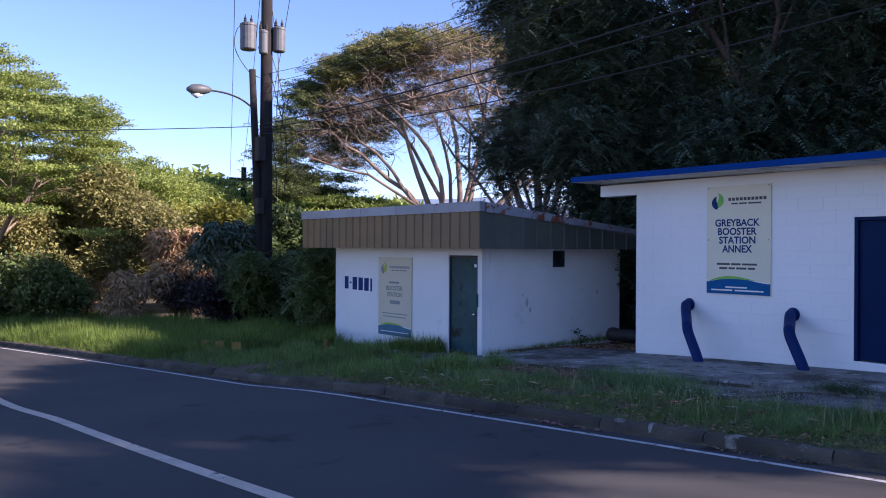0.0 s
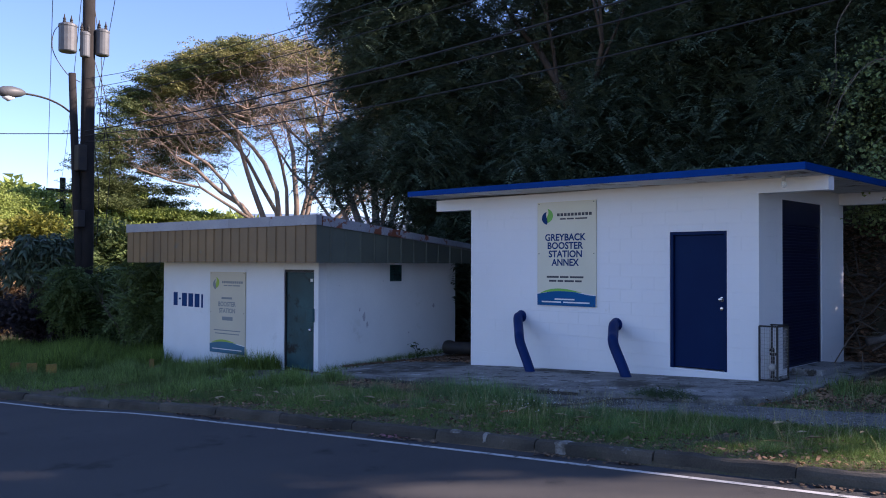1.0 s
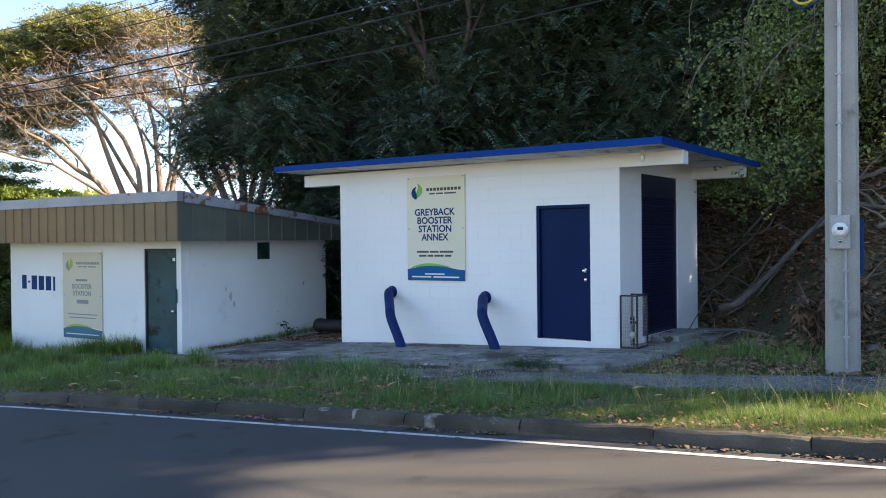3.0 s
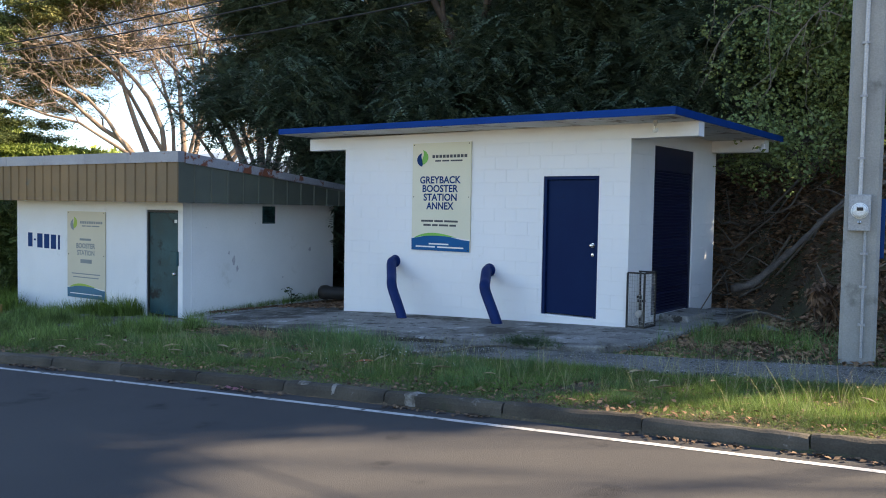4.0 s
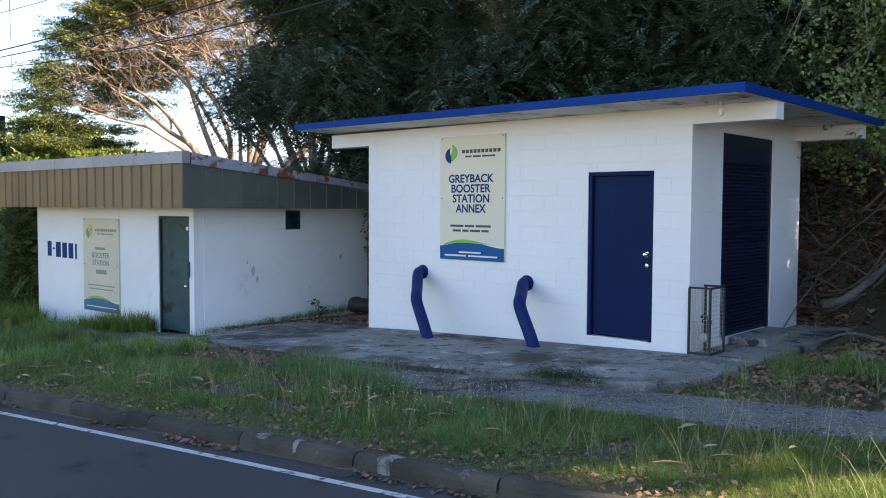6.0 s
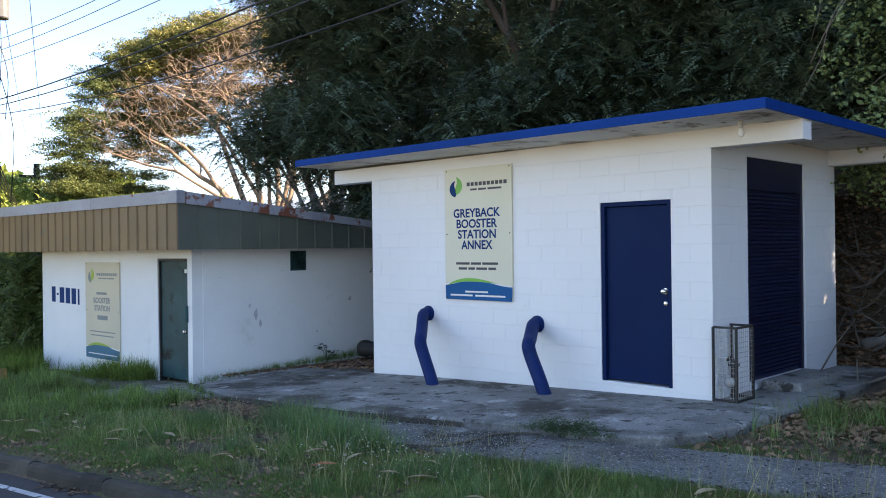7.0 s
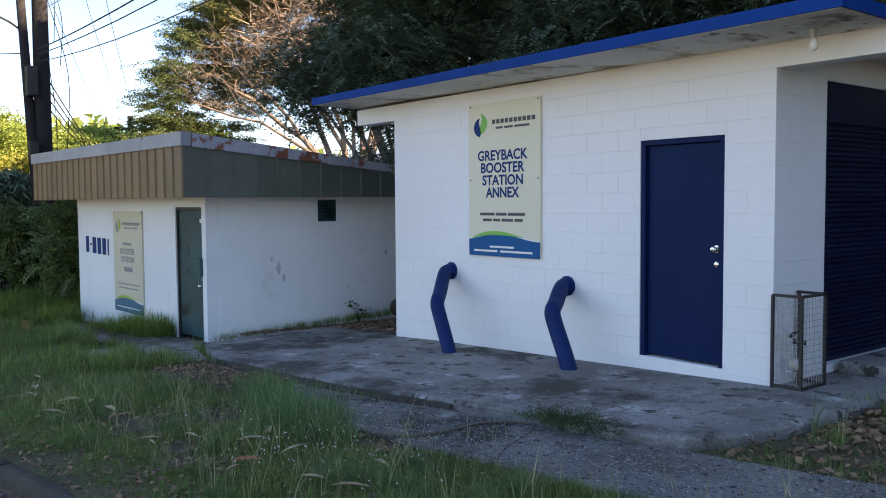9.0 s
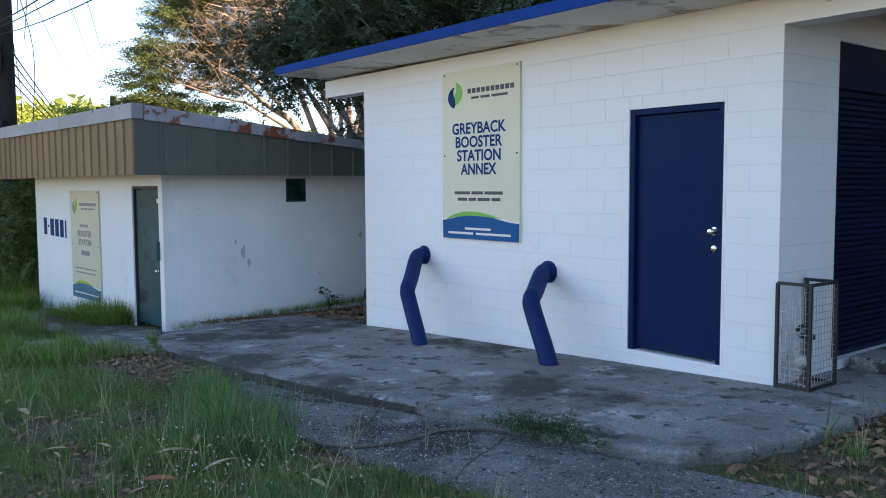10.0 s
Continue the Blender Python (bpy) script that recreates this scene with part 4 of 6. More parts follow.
# ---- pipes and cage by the annex ----
def stub_pipe(fx, fz, foot):
    p = thing("vent_pipe", "bent blue-painted steel pipe from the wall into the slab", "pipe", "blue pipes by the wall")
    wall = Vector((fx, AY0, fz))
    knee = Vector((foot[0] - 0.27, foot[1] + 0.03, foot[2] + 0.56))
    way = curve_points([wall, wall + Vector((0, -0.07, 0)), wall + Vector((0.035, -0.15, -0.035)), wall.lerp(knee, 0.62) + Vector((0, -0.05, 0.015)), knee + Vector((-0.015, 0, 0.05)),
                        knee + Vector((0.015, 0, -0.06)), knee.lerp(Vector(foot), 0.6), Vector(foot)], 4)
    bm = bmesh.new()
    tube(bm, way, 0.081, 14)
    smooth(part("pipe", bm, M_PIPE, p))
    part("flange", lathe((fx, AY0 + 0.002, fz), [(0, 0.105), (0.025, 0.105), (0.028, 0.088), (0.05, 0.086)], sides=16), M_PIPE, p)
    return p


stub_pipe(-7.62, 0.945, (-6.98, 11.0, 0.01))
stub_pipe(-5.69, 0.90, (-5.19, 11.06, 0.08))

cage = thing("meter_cage", "dark steel cage with wire mesh round a tap", "cage")
CX0, CX1, CY0, CY1, CZ0, CZ1 = -3.35, -3.10, 11.5, 11.88, 0.23, 1.0
for x, y in ((CX0, CY0), (CX1, CY0), (CX0 + 0.02, CY1), (CX1, CY1)):
    part("post", box(x - 0.012, x + 0.012, y - 0.012, y + 0.012, CZ0, CZ1, 0.003), M_DARK, cage)
for z in (CZ0 + 0.02, CZ1):
    rb = box(CX0, CX1, CY0 - 0.011, CY0 + 0.011, z - 0.011, z + 0.011)
    box(CX0, CX1, CY1 - 0.011, CY1 + 0.011, z - 0.011, z + 0.011, bm=rb)
    box(CX1 - 0.011, CX1 + 0.011, CY0, CY1, z - 0.011, z + 0.011, bm=rb)
    part("rail", rb, M_DARK, cage)
wires = bmesh.new()
for i in range(1, 7):
    x = CX0 + (CX1 - CX0) * i / 7
    tube(wires, [(x, CY0, CZ0), (x, CY0, CZ1)], 0.0022, 4)
for i in range(1, 9):
    y = CY0 + (CY1 - CY0) * i / 9
    tube(wires, [(CX1, y, CZ0), (CX1, y, CZ1)], 0.0022, 4)
for i in range(1, 15):
    z = CZ0 + (CZ1 - CZ0) * i / 15
    tube(wires, [(CX0, CY0, z), (CX1, CY0, z), (CX1, CY1, z)], 0.0022, 4)
part("wire_mesh", wires, M_WIRE, cage, "galvanised wire mesh")
tap = bmesh.new()
tube(tap, curve_points([(-3.23, 11.7, 0.2), (-3.23, 11.7, 0.62), (-3.23, 11.64, 0.68), (-3.23, 11.57, 0.66)], 4), 0.016, 8)
tube(tap, [(-3.28, 11.7, 0.60), (-3.17, 11.7, 0.60)], 0.022, 8)
part("tap", tap, M_DARK, cage)
mt = lathe((-3.23, 11.68, 0.42), [(0, 0.05), (0.06, 0.05), (0.07, 0.03), (0.072, 0)])
part("water_meter", mt, M_WIRE, cage)

lying = thing("cast_pipe", "dark iron pipe lying on the ground between the buildings", "pipe")
lp = bmesh.new()
tube(lp, [(-10.72, 12.9, 0.09), (-10.67, 12.9, 0.092), (-10.60, 12.9, 0.093), (-10.59, 12.9, 0.093), (-9.3, 12.97, 0.12)], [0.145, 0.15, 0.15, 0.13, 0.13], 18)
smooth(part("barrel", lp, M_DARK, lying))

shut_step = from_bm("threshold_block", box(-3.30, -2.85, 12.5, 13.7, 0.1, 0.34, 0.03), M_SLAB)
tagged(shut_step, "pale concrete step below the roller shutter", "step")

# ---- concrete pole with meter ----
cpole = thing("service_pole", "square grey concrete service pole standing beside the footpath", "pole")
PX, PY = -0.22, 10.5
bm = box(-0.18, 0.18, -0.16, 0.16, -0.3, 7.6)
bmesh.ops.bevel(bm, geom=[e for e in bm.edges if abs(e.verts[0].co.z - e.verts[1].co.z) > 1], offset=0.035, segments=1, affect="EDGES")
for v in bm.verts:
    k = 1 - 0.016 * max(v.co.z, 0)
    v.co.x, v.co.y = v.co.x * k, v.co.y * k
POLE_M = Matrix.Translation((PX, PY, level(PX))) @ Matrix.Rotation(radians(12), 4, "Z")
bm.transform(POLE_M)
part("shaft", bm, M_POLE, cpole)


def on_pole(bm_, name, mat_, label="", parent=None):
    bm_.transform(POLE_M)
    return part(name, bm_, mat_, parent or cpole, label)


mb = on_pole(box(-0.135, 0.075, -0.25, -0.155, 1.34, 1.72, 0.012), "meter_box", M_GREYBOX, "grey electric meter box")
on_pole(lathe((-0.03, -0.25, 1.55), [(0, 0.085), (0.02, 0.085), (0.025, 0.075), (0.08, 0.07), (0.10, 0.05), (0.105, 0)], sides=18), "meter_glass", M_GLASS, "round glass meter cover", mb)
on_pole(bars([(-0.06, 0.0, 1.55, 1.585)], -0.357), "dial_bar", M_DARK, "", mb)
on_pole(lathe((-0.03, -0.25, 1.43), [(0, 0.02), (0.04, 0.018), (0.05, 0)], sides=8), "seal", M_STEEL, "", mb)
c1 = bmesh.new()
tube(c1, [(-0.03, -0.185, 1.72), (-0.02, -0.18, 4.5), (-0.015, -0.165, 7.4)], 0.02, 8)
on_pole(c1, "conduit", M_CONDUIT, "white riser conduit")
c2 = bmesh.new()
tube(c2, [(0.03, -0.185, 1.34), (0.035, -0.185, 0.0)], 0.014, 8)
on_pole(c2, "conduit", M_GREYBOX)
for z in (2.1, 2.75, 3.3, 3.85, 0.35, 0.75, 1.1):
    x = -0.03 if z > 1.5 else 0.03
    on_pole(box(x - 0.035, x + 0.035, -0.205, -0.16, z - 0.012, z + 0.012), "clamp", M_GREYBOX)
on_pole(box(0.17, 0.22, -0.06, 0.08, 1.05, 1.68, 0.008), "side_box", M_INK, "blue-grey side plate")

for k, (mat_, dz) in enumerate(((M_YELLOW_CORD, 0.0), (M_INK, -0.05))):
    bm_ = bmesh.new()
    tube(bm_, curve_points([(PX - 0.10, PY - 0.12, 5.25 + dz), (PX - 0.42, PY - 0.12, 5.2 + dz), (PX - 0.55, PY - 0.14, 4.9 + dz), (PX - 0.50, PY - 0.15, 4.62 + dz), (PX - 0.36, PY - 0.15, 4.50 + dz), (PX - 0.12, PY - 0.12, 4.62 + dz)], 5), 0.016 - 0.006 * k, 6)
    part("tied_cord", bm_, mat_, cpole, ("yellow cord looped at the pole", "blue cord looped at the pole")[k])


# ---- wooden pole, street lamp, wires ----
upole = thing("utility_pole", "tall dark wooden utility pole with transformers above the bushes", "utility pole")
UX, UY = -23.3, 10.56
ub = bmesh.new()
tube(ub, [(UX, UY, -1.2), (UX + 0.02, UY + 0.02, 4), (UX + 0.03, UY + 0.03, 12.6)], [0.24, 0.205, 0.16], 12)
smooth(part("shaft", ub, M_WOODPOLE, upole))


def transformer(x, y, z, r, h):
    can = part("transformer", lathe((x, y, z), [(0, r * 0.9), (0.03, r), (h * 0.9, r), (h * 0.93, r * 1.06), (h, r * 1.04), (h + 0.05, r * 0.6), (h + 0.06, 0)], "z", 16), M_TRANSF, upole, "grey pole transformer can")
    for dx in (-0.1, 0.1):
        part("bushing", lathe((x, y + dx, z + h), [(0, 0.05), (0.06, 0.04), (0.08, 0.055), (0.13, 0.035), (0.15, 0.05), (0.22, 0.02), (0.3, 0.012)], "z", 8), M_DARK, can)
    part("bracket", box(min(x, UX), max(x, UX), y - 0.05, y + 0.05, z + h * 0.3, z + h * 0.4), M_DARK, can)


transformer(UX + 0.1, UY - 0.62, 8.0, 0.25, 0.80)
transformer(UX + 0.3, UY - 0.20, 7.9, 0.14, 0.7)
transformer(UX + 0.2, UY + 0.36, 8.05, 0.20, 0.75)
for z in (10.9, 12.0):
    part("crossarm", box(UX - 0.08, UX + 0.08, UY - 1.1, UY + 1.1, z - 0.06, z + 0.06, 0.01), M_WOODPOLE, upole)
bx = box(UX + 0.15, UX + 0.45, UY - 0.42, UY - 0.16, 4.55, 5.3, 0.03)
part("splice_box", bx, M_DARK, upole)
bx2 = box(UX + 0.1, UX + 0.4, UY - 0.4, UY - 0.18, 2.9, 3.4, 0.03)
part("splice_box", bx2, M_DARK, upole)
lpole = thing("street_lamp", "street lamp on a thin dark pole with a curved arm", "street lamp")
lb_ = bmesh.new()
tube(lb_, [(UX + 0.1, UY - 0.05, -1.0), (UX, UY - 0.28, 4), (UX, UY - 0.44, 7.43)], [0.13, 0.12, 0.105], 10)
smooth(part("shaft", lb_, M_WOODPOLE, lpole))
ab = bmesh.new()
tube(ab, curve_points([(UX, UY - 0.4, 6.22), (UX, UY - 0.8, 6.46), (UX, UY - 1.3, 6.60), (UX, UY - 2.0, 6.64)], 5), 0.03, 8)
part("arm", ab, M_DARK, lpole)
hd = bmesh.new()
tube(hd, [(UX, UY - 1.75, 6.64), (UX, UY - 1.85, 6.64), (UX, UY - 2.1, 6.62), (UX, UY - 2.35, 6.60), (UX, UY - 2.5, 6.59)], [0.05, 0.11, 0.17, 0.15, 0.05], 12)
head = smooth(part("lamp_head", hd, M_LAMP, lpole, "oval grey lamp head"))
gl = bmesh.new()
tube(gl, [(UX, UY - 2.05, 6.49), (UX, UY - 2.2, 6.455), (UX, UY - 2.35, 6.48)], [0.06, 0.11, 0.05], 12)
smooth(part("lens", gl, M_GLASS, head))


def cable(p, q, sag, r, name="overhead_cable", label="black overhead cable strung from the wooden pole"):
    p, q = Vector(p), Vector(q)
    pts = [p.lerp(q, k / 16) - Vector((0, 0, sag * 4 * (k / 16) * (1 - k / 16))) for k in range(17)]
    bm_ = bmesh.new()
    tube(bm_, pts, r, 5)
    return tagged(from_bm(name, bm_, M_CABLE), label, "cable", "overhead cables")


# towards the camera's side and over the annex
T = Vector((UX, UY, 0))
for i, (z, r, zq, yq) in enumerate(((5.75, 0.016, 5.9, 9.6), (5.62, 0.013, 5.75, 9.7), (6.7, 0.008, 6.8, 9.8), (7.0, 0.008, 7.3, 9.5), (5.45, 0.011, 5.55, 9.6), (7.3, 0.008, 7.8, 9.4))):
    cable((UX + 0.1, UY - 0.1, z), (14.0, yq, zq + 0.9), 0.75 + 0.1 * i, r)
for i, (z, y) in enumerate(((10.95, -1.0), (10.95, 1.0), (12.1, 0.0))):
    cable((UX, UY + y, z), (-64.0, 26.0 + y, 6.5 + 0.5 * i), 0.9, 0.012)
for i, z in enumerate((5.6, 5.3, 5.0, 4.7)):
    cable((UX - 0.1, UY - 0.1, z), (-62.0, 25.5, 3.4 + 0.2 * i), 0.8, 0.02)
cable((UX, UY - 0.4, 5.65), (-33.0, -14.0, 5.2), 0.35, 0.014)
for k, (dy, z0, z1) in enumerate(((0.35, 9.4, 6.0), (0.5, 7.9, 5.4), (0.62, 7.2, 3.2), (0.30, 5.6, 2.4))):
    bm_ = bmesh.new()
    tube(bm_, curve_points([(UX + 0.15, UY + 0.15, z0), (UX + 0.2, UY + dy, (z0 + z1) / 2), (UX + 0.15, UY + dy * 0.9, z1)], 5), 0.012, 4)
    part("drop_wire", bm_, M_CABLE, upole)
jb = bmesh.new()
tube(jb, curve_points([(UX, UY - 0.6, 8.9), (UX, UY - 0.95, 8.6), (UX, UY - 1.0, 8.0), (UX, UY - 0.6, 7.4), (UX, UY - 0.2, 7.2)], 5), 0.014, 4)
part("drop_wire", jb, M_CABLE, upole)
far_pole = thing("utility_pole", "far dark wooden pole with a crossarm among tree crowns", "utility pole")
fp = bmesh.new()
tube(fp, [(-63, 25.8, -2), (-63, 25.8, 8.3)], [0.3, 0.22], 8)
part("shaft", fp, M_WOODPOLE, far_pole)
part("crossarm", box(-63.1, -62.9, 24.6, 27.0, 7.2, 7.45), M_WOODPOLE, far_pole)


# ---- trees ----
def afar(bearing, d, z=0.0):
    """A place by its bearing in degrees left of +y and its distance, from the road."""
    b = radians(bearing)
    return Vector((1.7 - d * math.sin(b), -0.2 + d * math.cos(b), z))


def tree(label, base, height, trunk_r, lumps, leaves, template, size, mat_, bark, depth=3, spread=0.6, lift=0.15, seed=1, tilt=0.7, category="tree", name="tree", trunk_len=0.35, shell=0.5):
    """A forked trunk and a crown of leaf bunches in uneven lumps (relative to the base)."""
    rnd = random.Random(seed)
    t = thing(name, label, category)
    base = Vector(base)
    bm = bmesh.new()
    tips = []
    grow(bm, base - Vector((0, 0, 0.4)), (0, 0, 1), height * trunk_len, trunk_r, depth, rnd, tips, spread, lift, 8)
    smooth(part("trunk", bm, bark, t))
    lumps = [(base.x + a, base.y + b, base.z + c, d, e, f) for a, b, c, d, e, f in lumps]
    pts = lump_points(lumps, leaves, shell)
    sizes = RNG.uniform(0.6, 1.3, leaves) * size
    scatter("crown", template, pts, sizes, rotations(leaves, tilt), mat_, t)
    return t


def lump_cloud(rnd, n, spread, z0, z1, r0, r1, flat=0.6):
    """Uneven lumps spread over an area, for crowns."""
    out = []
    for _ in range(n):
        r = rnd.uniform(r0, r1)
        out.append((rnd.uniform(-1, 1) * spread[0], rnd.uniform(-1, 1) * spread[1], rnd.uniform(z0, z1), r, r, r * flat))
    return out


# dark crowns over the bank behind the buildings
r_ = random.Random(11)
DARK = "dense dark green broad-leaved tree rising behind the white building"


# openings in the crowns over the roof
CROWN_GAPS = ((-12.9, 16.6, 5.4, 0.95), (-10.6, 17.0, 5.8, 0.95))
SUN_GAPS = [(1.0, 7.7, 0.1, 1.85), (3.2, 8.6, 0.4, 1.2), (-3.4, 14.3, 1.6, 0.0), (-7.2, 4.7, -0.1, 0.1), (-4.5, 4.2, -0.2, -0.1)]


def in_sun_gap(c_):
    for x, y, z, r in SUN_GAPS:
        v = Vector(c_) - Vector((x, y, z))
        if (v - sun_way * v.dot(sun_way)).length < r + 0.9:
            return True
    return False


def bank_tree(x0, x1, z0, z1, label, leaves, seed, y=16.8, size=0.38, template=SPRAY, mat_=M_LEAF_DARK, gaps=(), lean=0.35):
    """A tree on the bank whose crown fills a stretch of the plan with uneven lumps."""
    rnd = random.Random(seed)
    bx, by = (x0 + x1) / 2, y + 2.6
    bz = land(bx, by)
    lumps = []
    x = x0
    while x < x1:
        z = z0 + rnd.uniform(-0.3, 0.5)
        while z < z1:
            r = rnd.uniform(1.0, 1.75)
            c_ = (x + rnd.uniform(-0.5, 0.5), y + lean * (z - 3) + rnd.uniform(-0.9, 1.0), z)
            if not in_sun_gap(c_) and all((Vector(c_) - Vector(g[:3])).length > g[3] for g in gaps):
                lumps.append((c_[0] - bx, c_[1] - by, c_[2] - bz, r, r, r * 0.8))
            z += rnd.uniform(1.2, 1.9)
        x += rnd.uniform(1.2, 1.8)
    return tree(label, (bx, by, bz), (z1 - bz) * 0.9, 0.26, lumps, leaves, template, size, mat_, M_BARK, 4, seed=seed, shell=0.25, tilt=0.5)


bank_tree(-17.0, -12.6, 4.2, 11.0, DARK, 17000, 3, 15.2, gaps=((-17.4, 15.2, 3.8, 1.5), *CROWN_GAPS), lean=0.1)
bank_tree(-15.6, -9.5, 1.2, 4.6, "dark undergrowth behind the old building", 8500, 15, 16.6)
bank_tree(-19.2, -15.6, 0.6, 3.2, "dark undergrowth behind the old building", 5000, 16, 17.4)
bank_tree(-12.6, -8.2, 2.6, 13.5, DARK, 14000, 4, 16.4, gaps=CROWN_GAPS)
bank_tree(-8.2, -4.0, 3.4, 12.5, DARK, 15000, 5, 17.2, gaps=CROWN_GAPS)
bank_tree(-4.0, 0.2, 4.6, 11.5, DARK, 15000, 6, 17.4)
bank_tree(0.2, 5.0, 5.0, 12.0, "green tree with hanging twigs on the leaf-covered bank", 7000, 7, 17.6, 0.36, OVAL_CLUMP, M_LEAF_VINE)
# trees right of the view, added unseen to block sun and dapple the road
bank_tree(5.0, 9.5, 5.0, 14.5, "unseen tall tree on the bank, added to shade the road", 9500, 8, 17.6, 0.95, CLUMP)
bank_tree(9.5, 14.5, 5.0, 17.5, "unseen tall tree on the bank, added to shade the road", 9500, 9, 17.0, 0.95, CLUMP)
bank_tree(14.5, 20.0, 4.0, 17.5, "unseen tall tree on the bank, added to shade the road", 9500, 10, 16.0, 0.95, CLUMP)
for k, (x0, x1) in enumerate(((20, 26), (26, 32))):
    bank_tree(x0, x1, 3.0, 17.0, "unseen tall tree on the bank, added to shade the road", 2400, 70 + k, 15.5, 1.2, CLUMP)
bank_tree(-21.5, -15.0, 3.0, 9.5, "tall dark tree standing deeper in the wood", 1900, 64, 23.5, 1.2, CLUMP, M_LEAF_DARK)
bank_tree(-3.0, 4.8, 3.3, 5.8, "tangle of green creepers on the bank", 6000, 91, 16.3, 0.28, OVAL_CLUMP, M_LEAF_VINE)
for k, (x0, x1) in enumerate(((-15, -8), (-8, -1), (-1, 6))):
    bank_tree(x0, x1, 4.5, 11.0 + k, "tall dark tree standing deeper in the wood", 1900, 60 + k, 23.5, 1.3, CLUMP, M_LEAF_DARK)
tree("green tree with thin trailing twigs above the bank", (3.0, 15.4, land(3.0, 15.4)), 6.5, 0.14, [(-1.6, -0.8, 3.4, 1.2, 1.0, 1.0), (-0.6, -1.0, 4.6, 1.5, 1.2, 1.1), (0.8, -0.8, 3.6, 1.5, 1.2, 1.0), (1.2, -0.6, 5.4, 1.9, 1.5, 1.2), (-1.4, 0, 5.8, 1.6, 1.4, 1.1)],
     4600, OVAL_CLUMP, 0.26, M_LEAF_VINE, M_BARK, 4, seed=7, shell=0.0)
tree("green tree draped with creepers above the bank", (-0.4, 16.4, land(-0.4, 16.4)), 5.5, 0.12, [(-1.5, -0.6, 2.4, 1.2, 0.9, 0.9), (-0.2, -0.8, 2.9, 1.3, 0.9, 0.9), (1.1, -0.7, 2.5, 1.2, 0.9, 0.8), (-1.0, -0.5, 4.3, 1.5, 1.0, 1.2), (0.8, -0.6, 4.5, 1.6, 1.0, 1.2), (0.0, -0.3, 6.0, 1.8, 1.1, 1.1)],
     5000, OVAL_CLUMP, 0.25, M_LEAF_VINE, M_BARK, 4, seed=17, shell=0.0)
tree("green tree with thin trailing twigs above the bank", (5.0, 15.4, land(5.0, 15.4)), 6.5, 0.14, lump_cloud(r_, 8, (1.3, 1.2), 2.8, 6.2, 0.9, 1.7), 2600, OVAL_CLUMP, 0.28, M_LEAF_VINE, M_BARK, 4, seed=8, shell=0.0)
# bare creeper stems that arch out of the bank trees and hang
r_v = random.Random(29)
for k in range(46):
    x, z = r_v.uniform(-2.4, 4.6), r_v.uniform(4.4, 8.2)
    p = Vector((x, r_v.uniform(14.3, 15.4), z))
    out = Vector((r_v.uniform(-1.1, 0.5), r_v.uniform(-0.6, 0.2), 0))
    bm_ = bmesh.new()
    ln = r_v.uniform(0.7, 1.9)
    way = curve_points([p, p + out * 0.5 + Vector((0, 0, 0.12)), p + out - Vector((0, 0, ln * 0.35)), p + out * 1.2 - Vector((r_v.uniform(-0.2, 0.2), 0, ln))], 4)
    tube(bm_, way, [0.014 - 0.0008 * i for i in range(len(way))], 4, cap=False)
    for q in way[3::3]:
        tube(bm_, [q, q + Vector((r_v.uniform(-0.4, 0.3), r_v.uniform(-0.2, 0.2), -r_v.uniform(0.1, 0.5)))], [0.007, 0.003], 3, cap=False)
    tagged(from_bm("creeper_stem", bm_, M_DEADWOOD), "thin bare grey creeper stem hanging from the bank trees", "vine", "creeper stems")
tree("yellow-green shrub behind the old building", (-19.5, 20.5, land(-19.5, 20.5)), 4, 0.1, lump_cloud(r_, 7, (3.0, 1.5), 0.8, 2.6, 0.9, 1.5), 1500, CLUMP, 0.6, M_LEAF_YELLOW, M_BARK, 3, seed=13)

# half-bare rain tree behind the old building
def fan_limbs(bm, root, limbs, aims, rnd, r0, bend=0.16):
    """Limbs fanning from the root; every aim is then reached from the nearest limb by a bent branch. Gives the branch ends."""
    nodes = []
    ends = []

    def run(a, b, ra, rb, k, sides):
        d = (b - a).length
        side = Vector((rnd.uniform(-1, 1), rnd.uniform(-1, 1), rnd.uniform(0.1, 1.0))) * d * bend
        pts = [a + (b - a) * (i / k) + side * math.sin(math.pi * i / k) + Vector((rnd.gauss(0, 1), rnd.gauss(0, 1), rnd.gauss(0, 1))) * d * 0.012 * (0 < i < k) for i in range(k + 1)]
        rad = [ra + (rb - ra) * i / k for i in range(k + 1)]
        tube(bm, pts, rad, sides, cap=False)
        nodes.extend((q, r) for q, r in list(zip(pts, rad))[1:])

    for aim, thick in limbs:
        run(root + Vector((rnd.uniform(-1, 1), rnd.uniform(-1, 1), 0)) * r0, aim, r0 * thick, r0 * thick * 0.36, 7, 7)
    for aim in sorted(aims, key=lambda q: (q - root).length):
        best = min(nodes, key=lambda n: (n[0] - aim).length + 0.55 * abs((n[0] - root).length - (aim - root).length * 0.72))
        if (best[0] - aim).length > 0.3:
            ra = max(0.016, best[1] * 0.55)
            run(best[0], aim, ra, max(0.011, ra * 0.4), 4, 4 if ra < 0.06 else 5)
            ends.append(aim)
    return ends


TWIG = np.random.default_rng(9)
tw = []
for _ in range(12):
    d = TWIG.normal(size=3) * (1, 1, 0.7) + (0, 0, 0.35)
    d /= np.linalg.norm(d)
    s0 = d * TWIG.uniform(0.0, 0.3)
    tw += leaf_tri(s0, s0 + d * TWIG.uniform(0.5, 1.0) + TWIG.normal(size=3) * 0.1, 0.024, TWIG.normal(size=3))
TWIGS = (np.array(tw), np.arange(len(tw)).reshape(-1, 3))


